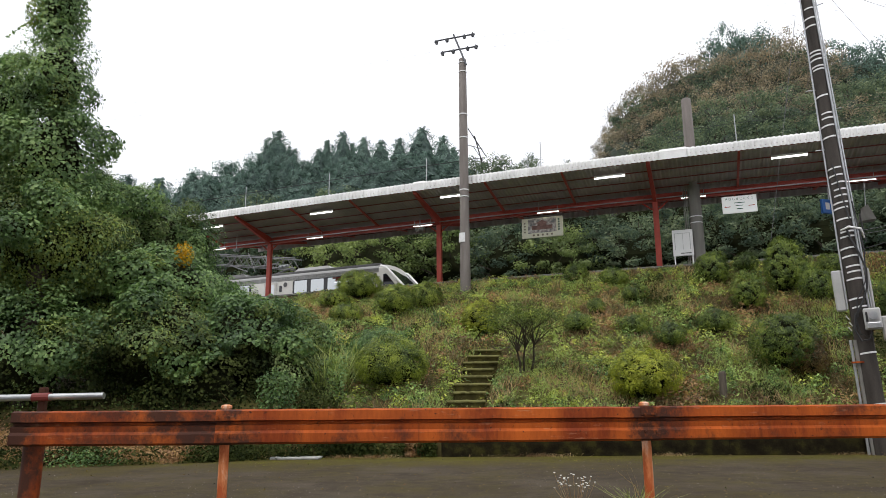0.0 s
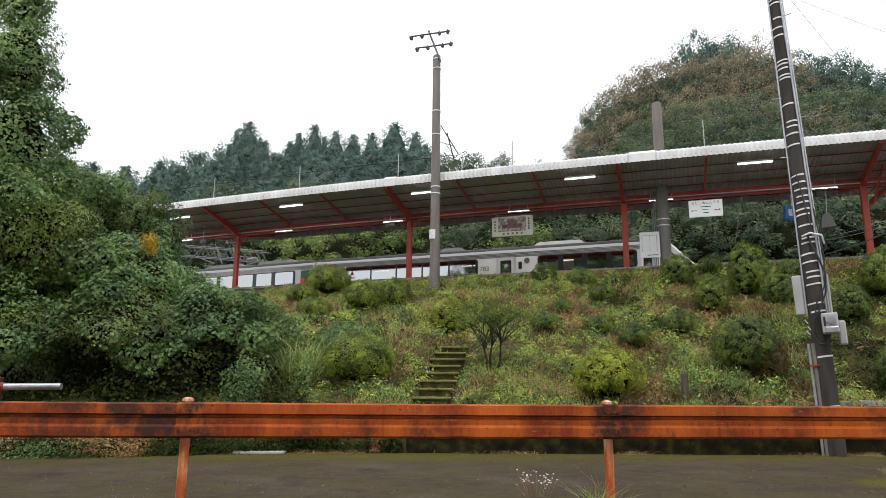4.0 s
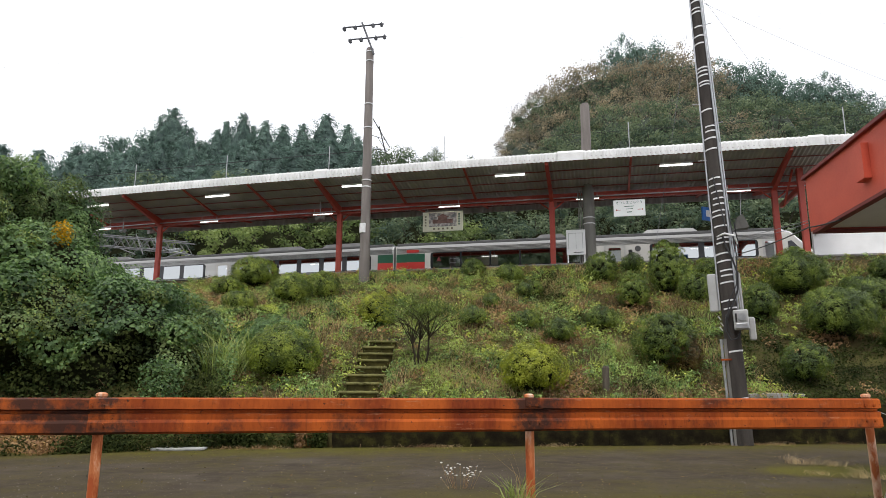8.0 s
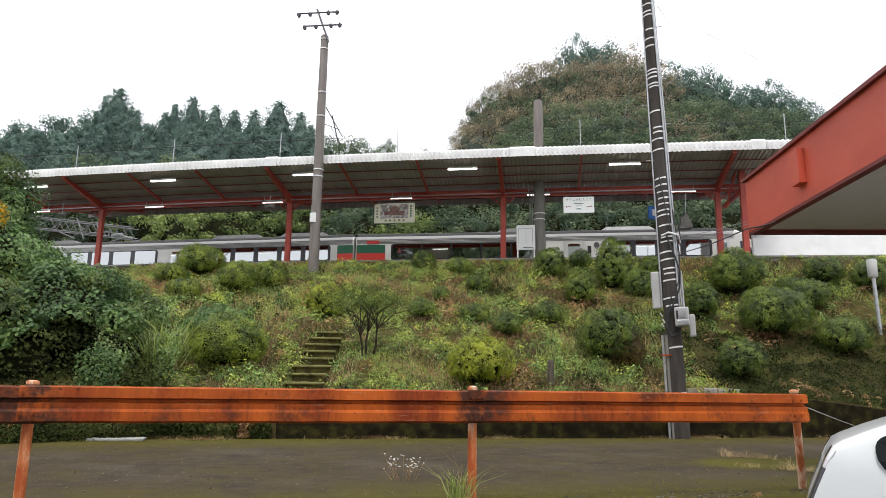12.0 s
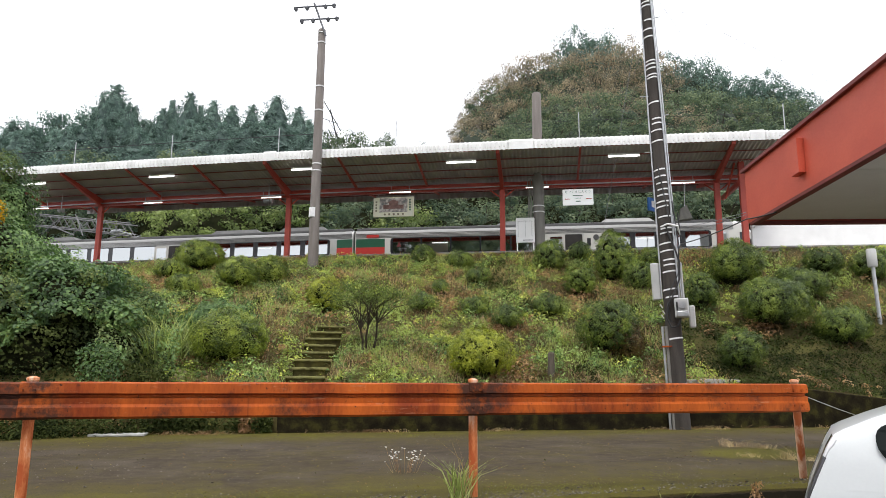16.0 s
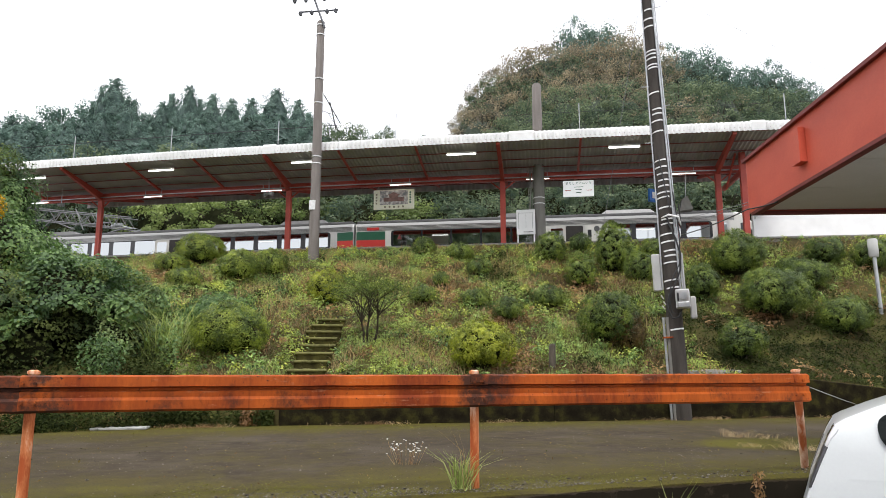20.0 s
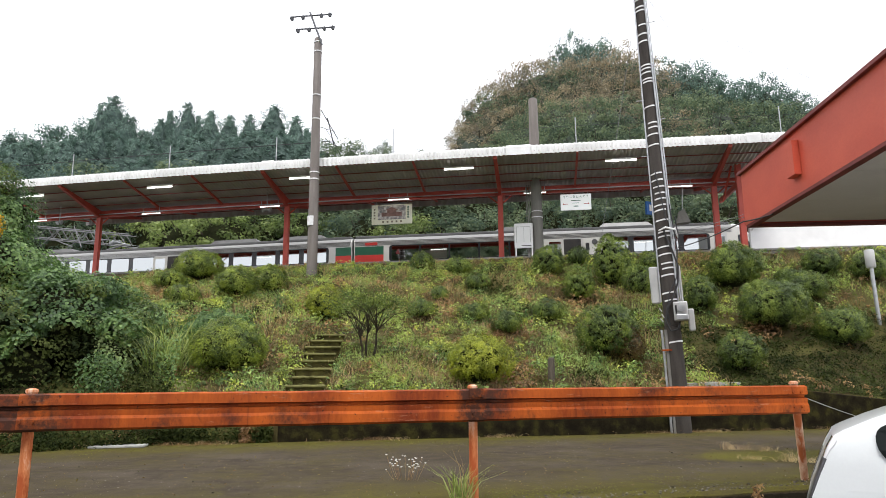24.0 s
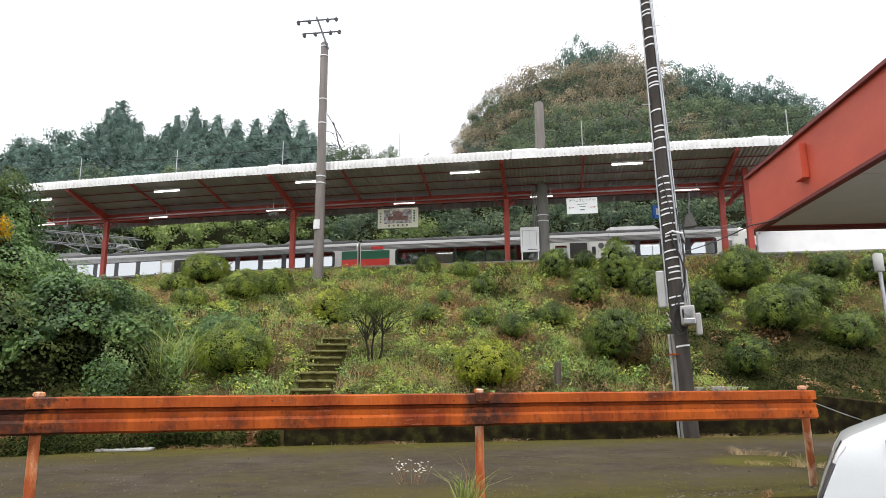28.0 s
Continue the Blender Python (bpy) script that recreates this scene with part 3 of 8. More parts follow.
def build_canopy():
    c = thing("platform_canopy", "red steel platform canopy with a white corrugated eave", "canopy")
    edges = [CANOPY[0], -9.85, -0.15, 9.15, 11.0, 18.7, CANOPY[1]]
    part("roof_sheet", corrugated(FRONT, COL, roof_z(FRONT), roof_z(COL) + 0.05, *CANOPY), M_ROOF, c, "grey corrugated roof sheet")
    part("roof_sheet", corrugated(COL, BACK, roof_z(COL) + 0.05, roof_z(BACK), *CANOPY), M_ROOF, c)
    # eave: upright corrugated strip, in lengths
    for a, b in zip(edges, edges[1:]):
        cnt = int((b - a) / 0.03)
        rings = []
        for i in range(cnt + 1):
            s = a + (b - a) * i / cnt
            w = 0.034 * math.sin(2 * math.pi * s / 0.18)
            rings.append([spot(s, FRONT - 0.02 + w, 9.84), spot(s, FRONT - 0.02 + w, 10.13), spot(s, FRONT + 0.03 + w, 10.21), spot(s, FRONT + 0.30, 10.23 + w * 0.5),
                          spot(s, FRONT + 0.30, 10.2 + w * 0.5), spot(s, FRONT + 0.05 + w, 10.17), spot(s, FRONT + w, 10.1), spot(s, FRONT + w, 9.84)])
        g = Geo()
        g.loft(rings)
        part("eave", g, M_FASCIA, c, "white corrugated eave")
    for s in (-0.15, 10.05, 18.7):
        wide = 0.95 if s == 10.05 else 0.5
        part("eave_cap", strip([(FRONT - 0.055, 9.83), (FRONT - 0.055, 10.15), (FRONT + 0.02, 10.245), (FRONT + 0.32, 10.265), (FRONT + 0.32, 10.255), (FRONT - 0.04, 10.14), (FRONT - 0.042, 9.83)],
                               s - wide / 2, s + wide / 2, 0.3), M_FASCIA, c)
    cnt = int((CANOPY[1] - CANOPY[0]) / 0.06)
    rings = []
    for i in range(cnt + 1):
        s = CANOPY[0] + (CANOPY[1] - CANOPY[0]) * i / cnt
        w = 0.02 * math.sin(2 * math.pi * s / 0.24)
        rings.append([spot(s, BACK + w, 9.52), spot(s, BACK + w, 9.9), spot(s, BACK + 0.012 + w, 9.9), spot(s, BACK + 0.012 + w, 9.52)])
    g = Geo()
    g.loft(rings)
    part("back_eave", g, M_ROOF, c, "dark corrugated back eave")
    for n in (-1.75, -1.0, -0.25, 0.45, 1.6, 2.4, 3.2, 3.9):
        z = roof_z(n) - 0.055
        part("purlin", strip([(n - 0.03, z), (n + 0.03, z), (n + 0.03, z + 0.03), (n - 0.03, z + 0.03)], *CANOPY), M_RED_DARK, c)
    for n, z, hh in ((COL, 9.02, 0.27), (COL + 0.35, 9.12, 0.10)):
        part("beam", strip([(n - 0.07, z), (n + 0.07, z), (n + 0.07, z + 0.03), (n + 0.02, z + 0.03), (n + 0.02, z + hh), (n + 0.07, z + hh), (n + 0.07, z + hh + 0.03),
                            (n - 0.07, z + hh + 0.03), (n - 0.07, z + hh), (n - 0.02, z + hh), (n - 0.02, z + 0.03), (n - 0.07, z + 0.03)], *CANOPY), M_RED, c)
    cols = (-9.85, -0.4, 9.14, 17.88)
    for s in cols:
        g = Geo()
        g.box(-0.11, -0.09, PLAT - 0.08, 0.11, 0.09, 9.05, 0.012)
        g.box(-0.17, -0.15, PLAT - 0.08, 0.17, 0.15, PLAT + 0.03, 0.01)
        o = part("column", g, M_RED, c)
        o.matrix_basis = at_arc(s, COL)
        for sg in (-1, 1):
            g = Geo()
            g.tube([(0, 0, 8.6), (sg * 0.5, 0, 9.0)], 0.03, 6)
            o = part("brace", g, M_RED, c)
            o.matrix_basis = at_arc(s, COL)
    for s in [q + k * 3.15 for q in cols[:-1] for k in range(3)] + [17.88, -13.0]:
        big = any(abs(s - q) < 0.01 for q in cols)
        d = 0.14 if big else 0.08
        for n0, n1 in ((COL, FRONT + 0.08), (COL, BACK - 0.05)):
            g = Geo()
            za, zb = roof_z(n0) - 0.09, roof_z(n1) - 0.09
            root = d * (2.6 if big else 1.3)
            g.add([(-d / 2, n0, za), (d / 2, n0, za), (d / 2, n1, zb), (-d / 2, n1, zb), (-d / 2, n0, za - root), (d / 2, n0, za - root), (d / 2, n1, zb - d * 0.7), (-d / 2, n1, zb - d * 0.7)],
                  [(3, 2, 1, 0), (4, 5, 6, 7), (0, 1, 5, 4), (1, 2, 6, 5), (2, 3, 7, 6), (3, 0, 4, 7)])
            o = part("rafter", g, M_RED, c)
            o.matrix_basis = at_arc(s, 0)
    # tall front post and cross beams at the open end
    g = Geo()
    g.box(-0.11, -0.1, PLAT - 0.08, 0.11, 0.1, 9.85, 0.012)
    part("column", g, M_RED, c).matrix_basis = at_arc(18.64, 0.12)
    g = Geo()
    g.box(-0.06, 0.2, 8.75, 0.06, 2.8, 8.95, 0.01)
    part("cross_beam", g, M_RED, c).matrix_basis = at_arc(18.62, 0)
    g = Geo()
    g.tube([(0, 0.9, 8.35), (0.2, 0.1, 9.6)], 0.045, 6)
    part("brace", g, M_RED, c).matrix_basis = at_arc(18.2, 0)
    part("conduit", strip([(0.74, 9.1), (0.78, 9.1), (0.78, 9.14), (0.74, 9.14)], *CANOPY), M_STEEL, c)
    return c


build_canopy()


def build_tube_lamp(s, n, z, hang, slim=1.0):
    t = thing("tube_lamp", "lit fluorescent tube lamp under the canopy", "lamp", "tube lamps under the canopy", m=at_arc(s, n, z))
    g = Geo()
    g.box(-0.6 * slim ** 0.3, -0.045 * slim, 0.035 * slim, 0.6 * slim ** 0.3, 0.045 * slim, 0.10 * slim, 0.01 * slim)
    part("housing", g, M_WHITE, t)
    g = Geo()
    g.tube([(-0.59 * slim ** 0.3, 0, 0), (0.59 * slim ** 0.3, 0, 0)], 0.03 * slim, 10)
    part("tube", g, M_TUBE, t, "lit tube", True)
    for x in (-0.4, 0.4):
        g = Geo()
        g.tube([(x, 0, 0.1 * slim), (x, 0, hang)], 0.012, 6)
        part("hanger", g, M_STEEL, t)
    return t


for s in (-11.8, -5.43, 1.1, 7.64, 13.97):
    build_tube_lamp(s, -1.15, 9.64, 0.17)
for s in (-13.0, -6.95, -1.12, 4.76, 10.62, 16.5):
    build_tube_lamp(s, 0.62, 8.98, 0.45, 0.45)


# ---- poles ----
def hoop(z, r, w=0.03, seg=16):
    g = Geo()
    g.tube([(0, 0, z - w), (0, 0, z + w)], r, seg)
    return g


M_UNDERSTEEL = mat("dark blue-grey steel", (0.06, 0.062, 0.07), (0.13, 0.135, 0.15), 0.6, 4.0, bump=0.1)


# the pole stands on the bank, clear of the canopy's eave
NEARER = Matrix.Translation((0, 0, 1.13)) @ Matrix.Scale(0.935, 4) @ Matrix.Translation((0, 0, -1.13))


def build_lamp_pole():
    """Tapered concrete pole before the platform with two insulated cross arms."""
    p = thing("electric_pole", "tall brown concrete pole with two insulator arms on top", "pole", m=NEARER @ at_arc(1.36, -0.5))
    g = Geo()
    g.tube([(0, 0, 5.0), (0, 0, 16.2), (0, 0, 16.26)], [0.225, 0.165, 0.12], 20)
    part("shaft", g, M_POLE_BROWN, p, smooth=True)
    for z in (13.55, 12.45, 15.6, 9.75, 10.05, 16.05):
        part("band", hoop(z, 0.232 - 0.0054 * (z - 5) + 0.012, 0.022), M_BAND, p, smooth=True)
    g = Geo()
    g.tube([(-0.05, -0.08, 7.72), (-0.05, -0.08, 8.12)], 0.175, 18)
    part("patch", g, M_BAND, p, "torn white paper patch")
    g = Geo()
    g.tube([(0.24, -0.15, 15.85), (-0.38, -0.1, 17.5)], 0.045, 6)
    part("strut", g, M_UNDERSTEEL, p, "dark slanting strut")
    for z, x0, x1 in ((17.35, -1.3, 0.65), (16.72, -1.0, 0.8)):
        xm = (x0 + x1) / 2
        g = Geo()
        g.tube([(x0, -0.12, z), (x1, -0.12, z - 0.06)], 0.035, 6)
        arm = part("arm", g, M_UNDERSTEEL, p)
        for x in (x0 + 0.08, x0 + 0.6, x1 - 0.5, x1 - 0.1):
            g = Geo()
            g.tube([(x, -0.12, z + 0.05), (x, -0.12, z - 0.03), (x, -0.12, z - 0.05), (x + 0.02, -0.12, z - 0.17)], [0.02, 0.04, 0.10, 0.06], 8)
            part("insulator", g, M_UNDERSTEEL, arm)
    g = Geo()
    g.tube([(0.2, 0, 12.9), (0.95, 0.2, 11.55)], 0.022, 5)
    g.tube([(0.5, 0.05, 12.5), (0.78, 0.15, 11.3)], 0.028, 5)
    g.tube([(0.2, 0, 12.1), (0.85, 0.1, 11.85)], 0.016, 5)
    g.tube([(0.45, 0, 12.0), (0.9, 0.2, 11.2)], 0.014, 5)
    part("wire_bracket", g, M_CABLE, p)
    g = Geo()
    g.tube([(0.2, 0, 12.95), (0.2, 0, 12.6)], 0.03, 8)
    part("insulator", g, M_WHITE, p)


build_lamp_pole()


def build_grey_pole():
    p = thing("concrete_pole", "thick grey concrete pole rising through the canopy roof", "pole", m=at_arc(10.66, 0.6))
    g = Geo()
    g.tube([(0, 0, 6.1), (0, 0, 10.4)], [0.245, 0.222], 20)
    part("shaft", g, M_CONC_GREY, p, smooth=True)
    g = Geo()
    g.tube([(0, 0, 10.4), (0, 0, 13.1), (0, 0, 13.16)], [0.215, 0.185, 0.14], 20)
    part("upper_shaft", g, M_POLE_BROWN, p, "brown weathered upper shaft", smooth=True)
    for z in (7.9, 8.15, 9.7):
        part("band", hoop(z, 0.245, 0.02), M_BAND, p, smooth=True)
    g = Geo()
    for x, w in ((-0.34, 0.025), (-0.27, 0.02), (-0.4, 0.018)):
        g.tube([(x, -0.1, 6.2), (x - 0.02, -0.1, 8.5), (x + 0.03, -0.1, 9.3)], w, 6)
    part("conduit", g, M_CONC_GREY, p)


build_grey_pole()


def build_utility_pole():
    """Leaning dark utility pole at the foot of the bank with straps, pipes, cables and meter boxes."""
    base, top = Vector((8.72, 14.84, 0)), Vector((8.30, 14.9, 13.4))
    up = (top - base).normalized()
    m = Matrix.Translation(base) @ Vector((0, 0, 1)).rotation_difference(up).to_matrix().to_4x4() @ Matrix.Rotation(radians(-28), 4, "Z")
    p = thing("utility_pole", "dark leaning utility pole with straps, pipes and meter boxes", "pole", m=m)

    def rad(z):
        return 0.198 - 0.0072 * z
    g = Geo()
    g.tube([(0, 0, -0.1), (0, 0, 13.4)], [rad(0), rad(13.4)], 20)
    part("shaft", g, M_CONC_DARK, p, smooth=True)
    for z in (2.05, 1.0, 3.02, 3.2, 3.62, 3.78, 3.9, 4.12, 4.3, 4.55, 4.66, 4.95, 5.2, 5.32, 5.48, 5.62, 5.78, 5.95, 6.12, 6.85, 7.12, 7.3, 7.42, 7.85, 8.5, 8.58, 8.75, 8.86, 8.95, 9.6, 9.8, 10.05, 10.45, 10.55, 10.75):
        g = Geo()
        a0 = -2.5 + 0.3 * math.sin(z * 7)
        ring = []
        for k in range(9):
            a = a0 + 2.0 * k / 8
            r = rad(z) + 0.006
            zz = z + 0.025 * math.sin(a + 2)
            c, s2 = math.cos(a), math.sin(a)
            ring.append([(r * c, r * s2, zz - 0.018), ((r + 0.006) * c, (r + 0.006) * s2, zz - 0.018), ((r + 0.006) * c, (r + 0.006) * s2, zz + 0.018), (r * c, r * s2, zz + 0.018)])
        g.loft(ring)
        part("strap", g, M_BAND, p)
    for x, r, z0, z1 in ((0.19, 0.024, 2.6, 12.5), (0.235, 0.016, 2.9, 12.5), (-0.2, 0.018, 3.0, 12.0), (-0.16, 0.05, -0.05, 2.35), (-0.25, 0.03, -0.05, 2.35)):
        g = Geo()
        g.tube([(x, -0.08, z0), (x - 0.035 * math.copysign(1, x) * (z1 > 5), -0.08, (z0 + z1) / 2), (x - 0.085 * math.copysign(1, x) * (z1 > 5), -0.08, z1)], r, 8)
        part("pipe", g, M_STEEL if r < 0.04 else M_CONC_GREY, p)
    for pts in ([(0.2, -0.22, 5.3), (0.27, -0.24, 4.2), (0.2, -0.25, 3.55), (-0.02, -0.26, 3.15), (-0.05, -0.25, 2.8)],
                [(-0.1, -0.22, 2.9), (-0.05, -0.26, 2.45), (0.12, -0.26, 2.38), (0.26, -0.24, 2.7)],
                [(-0.05, -0.22, 6.2), (0.1, -0.26, 4.9), (0.3, -0.2, 5.0), (0.34, -0.1, 4.4)]):
        g = Geo()
        g.tube(pts, 0.016, 6)
        part("cable", g, M_CABLE, p)
    g = Geo()
    g.tube([(0.0, -0.2, 4.8), (0.06, -0.22, 4.5), (0.17, -0.23, 4.16), (0.25, -0.22, 3.8), (0.21, -0.23, 3.42), (0.06, -0.25, 3.07), (-0.09, -0.25, 2.83), (-0.14, -0.25, 2.53), (-0.05, -0.26, 2.31), (0.10, -0.26, 2.33), (0.17, -0.25, 2.48)], 0.021, 7)
    part("cable", g, M_CABLE, p, "thick black looped cable", smooth=True)
    for x, z in ((-0.26, 2.86), (-0.22, 2.72), (-0.25, 2.62)):
        g = Geo()
        g.tube([(x, -0.16, z), (x + 0.05, -0.2, z - 0.09)], 0.013, 7)
        part("connector", g, M_GREYBOX, p, "grey cable connector")
    g = Geo()
    g.box(-0.30, -0.17, 1.86, -0.06, -0.14, 1.90, 0.004)
    part("pipe_clamp", g, M_RAIL_OLD, p, "rusty pipe clamp")

    def case(name, x0, y0, z0, x1, y1, z1, lab, mt=M_GREYBOX):
        g = Geo()
        g.box(x0, y0, z0, x1, y1, z1, 0.025)
        return part(name, g, mt, p, lab)
    b = case("meter_box", 0.05, -0.42, 2.52, 0.36, -0.2, 2.96, "grey electricity meter box")
    g = Geo()
    g.tube([(0.22, -0.47, 2.80), (0.22, -0.4, 2.80)], 0.085, 14)
    part("dial", g, M_STEEL, b)
    g = Geo()
    g.box(0.08, -0.43, 2.68, 0.12, -0.415, 2.88)
    part("label_plate", g, M_CABLE, b)
    g = Geo()
    g.box(0.09, -0.455, 2.54, 0.345, -0.41, 2.66, 0.01)
    part("cover", g, M_STEEL, b)
    case("cable_box", -0.41, -0.06, 2.98, -0.21, 0.10, 3.86, "long pale cable box")
    case("cable_box", 0.24, 0.0, 2.95, 0.31, 0.2, 3.86, "long pale cable box")
    case("cable_box", 0.36, -0.18, 2.29, 0.50, 0.02, 2.80, "pale cable box")
    g = Geo()
    g.tube([(-0.1, -0.2, 4.70), (0.06, -0.3, 4.74), (0.28, -0.22, 4.68), (0.32, -0.12, 4.5)], [0.018, 0.026, 0.026, 0.018], 8)
    part("cable_sleeve", g, M_WHITE, p, "white cable sleeve")
    for z in (8.05, 9.1, 10.1, 6.6, 7.5):
        g = Geo()
        sg = 1 if int(z * 10) % 2 else -1
        g.tube([(sg * 0.1, -0.05, z), (sg * 0.32, -0.1, z)], 0.012, 6)
        part("step_bolt", g, M_STEEL, p)


build_utility_pole()


# ---- guardrail ----
A, B, C = Vector((-2.19, 6.64, 0)), Vector((1.749, 6.834, 0)), Vector((5.59, 7.06, 0))
A0 = Vector((-4.12, 6.60, 0))
PROFILE = [(0.02, 0.0), (0.055, -0.014), (0.062, -0.098), (0.004, -0.112), (0.004, -0.132), (0.05, -0.142), (0.044, -0.19), (0.064, -0.215), (0.064, -0.292), (0.03, -0.312)]


def build_guardrail():
    r = thing("guardrail", "rusty orange painted steel guardrail on round posts", "guardrail")
    outline = [(-d, z) for d, z in PROFILE] + [(-d + 0.005, z) for d, z in reversed(PROFILE)]
    for k, (p, q) in enumerate(((A0, A), (A, B), (B, C))):
        d = (q - p).normalized()
        p1 = p - d * (-0.01 if k == 0 else 0.06)
        q1 = q + d * (0.085 if k == 2 else 0.10)
        side = Vector((d.y, -d.x, 0))
        rings = []
        cnt = 24
        for i in range(cnt + 1):
            c = p1.lerp(q1, i / cnt) + Vector((0, 0, 1.077 + 0.004 * k)) + side * (0.075 + 0.003 * (k % 2))
            if k == 2 and i == cnt:
                c -= side * 0.03
            if k == 0 and i == 0:
                c -= side * 0.01
            wob = 0.004 * noise.noise(Vector((i * 0.7, k * 9.0, 0)))
            rings.append([c - side * (x + wob) + Vector((0, 0, z + wob)) for x, z in outline])
        g = Geo()
        g.loft(rings)
        part("beam", g, M_RAIL if k else M_RAIL_OLD, r)
    for p, h in ((A0 + Vector((0.15, 0.06, 0)), 1.075), (A, 1.125), (B, 1.125), (C, 1.135)):
        g = Geo()
        lean = 0.28 if p is C else 0.0
        rr = 0.044 if p.x > -3 else 0.09
        g.tube([p + Vector((lean * 1.1, lean * 1.3, -0.1)), p + Vector((0, 0, h - 0.03))], rr, 16)
        po = part("post", g, M_PALEPOST if p is C else M_RAIL_OLD if p.x < -3 else M_POSTPAINT, r, smooth=True)
        g = Geo()
        g.tube([p + Vector((0, 0, h - 0.035)), p + Vector((0, 0, h - 0.012)), p + Vector((0, 0, h))], [rr + 0.008, rr + 0.006, rr * 0.55], 16)
        part("cap", g, M_POSTPAINT, po, smooth=True)
    for p in (A, B, C):
        for dx in ((-0.06, 0.04) if p is not C else (-0.16, -0.06)):
            for dz in (-0.07, -0.23):
                c = p + Vector((dx + 0.03, -0.145, 1.08 + dz))
                g = Geo()
                g.tube([c, c + Vector((0, -0.022, 0))], 0.016, 6)
                part("bolt", g, M_RAIL, r)
    # clamp plate round the middle post
    g = Geo()
    g.box(B.x - 0.075, B.y - 0.15, 1.0, B.x + 0.075, B.y - 0.138, 1.085, 0.01)
    part("clamp", g, M_RAIL, r)


build_guardrail()


def build_pipe_barrier():
    p = thing("pipe_barrier", "grey steel pipe on a rusty post behind the guardrail", "barrier")
    g = Geo()
    g.tube([(-9.5, 6.9, 1.13), (-3.47, 6.88, 1.215)], 0.032, 12)
    part("pipe", g, M_STEEL, p, "galvanised pipe", True)
    g = Geo()
    g.box(-4.13, 6.9, -0.2, -4.06, 6.97, 1.30, 0.01)
    part("post", g, M_RAIL_OLD, p)
    g = Geo()
    g.tube([(-4.17, 6.89, 1.205), (-4.0, 6.89, 1.208)], 0.042, 10)
    part("clamp", g, M_RED_DARK, p)


build_pipe_barrier()


# ---- train ----
M_STAIN = mat("brushed stainless steel", (0.396, 0.396, 0.378), (0.516, 0.516, 0.499), 0.42, 0.8, metal=0.5, bump=0.02, stretch=(0.15, 1, 3))
M_RIB = mat("ribbed stainless band", (0.17, 0.17, 0.165), (0.27, 0.27, 0.262), 0.36, 0.9, metal=0.75, bump=0.02, stretch=(0.1, 1, 4))
M_CREAM = mat("pale grey train paint", (0.430, 0.421, 0.387), (0.516, 0.507, 0.473), 0.4, 0.8, bump=0.02)
M_TRAINROOF = mat("dark train roof", (0.06, 0.06, 0.06), (0.11, 0.11, 0.11), 0.7, 1.2, bump=0.05)
M_ROOFUNIT = mat("grey roof unit paint", (0.10, 0.10, 0.10), (0.19, 0.19, 0.185), 0.6, 1.5, bump=0.05)
M_EDGEDULL = mat("dull grey roof paint", (0.20, 0.20, 0.195), (0.30, 0.30, 0.29), 0.55, 0.8, bump=0.03, stretch=(0.2, 1, 2))
M_EMBLEM = mat("dim red emblem", (0.10, 0.016, 0.016), (0.15, 0.024, 0.022), 0.5, 2.0, bump=0)
M_DARKFRAME = mat("black window band", (0.015, 0.016, 0.018), (0.03, 0.03, 0.032), 0.25, 2.0, bump=0)
M_GREEN = mat("deep green livery", (0.012, 0.075, 0.04), (0.02, 0.10, 0.055), 0.4, 1.0, bump=0)
M_LRED = mat("red livery", (0.40, 0.025, 0.02), (0.48, 0.04, 0.03), 0.4, 1.0, bump=0)
M_UNDER = mat("underframe", (0.015, 0.015, 0.015), (0.04, 0.038, 0.036), 0.8, 3.0, bump=0.1)
M_DOORDARK = mat("dim interior", (0.02, 0.02, 0.02), (0.04, 0.035, 0.03), 0.9, 3.0, bump=0)
M_INK = mat("dark grey lettering", (0.05, 0.05, 0.05), (0.09, 0.09, 0.09), 0.6, 3.0, bump=0)


def window_glass():
    m = bpy.data.materials.new("mirror-coated window glass")
    m.use_nodes = True
    b = m.node_tree.nodes["Principled BSDF"]
    b.inputs["Base Color"].default_value = (0.45, 0.47, 0.47, 1)
    b.inputs["Metallic"].default_value = 1.0
    b.inputs["Roughness"].default_value = 0.04
    return m


def dark_glass():
    m = bpy.data.materials.new("dark car glass")
    m.use_nodes = True
    b = m.node_tree.nodes["Principled BSDF"]
    b.inputs["Base Color"].default_value = (0.01, 0.012, 0.014, 1)
    b.inputs["Roughness"].default_value = 0.04
    return m


M_GLASS = window_glass()
M_TINT = dark_glass()
HALF = 1.4


def side_panel(g, x0, z0, x1, z1, proud, y=-HALF, th=0.02):
    g.box(x0, y - proud, z0, x1, y - proud + th, z1, 0.006)


def rounded(g, x0, z0, x1, z1, r, y0, y1, seg=5):
    """A plate with rounded corners, upright, from y0 to y1."""
    out = []
    for cx, cz, a in ((x1 - r, z1 - r, 0), (x0 + r, z1 - r, 90), (x0 + r, z0 + r, 180), (x1 - r, z0 + r, 270)):
        out += [(cx + r * math.cos(radians(a + 90 * k / seg)), cz + r * math.sin(radians(a + 90 * k / seg))) for k in range(seg + 1)]
    g.prism(out, Matrix.Translation((0, y0, 0)), Matrix.Translation((0, y1, 0)))


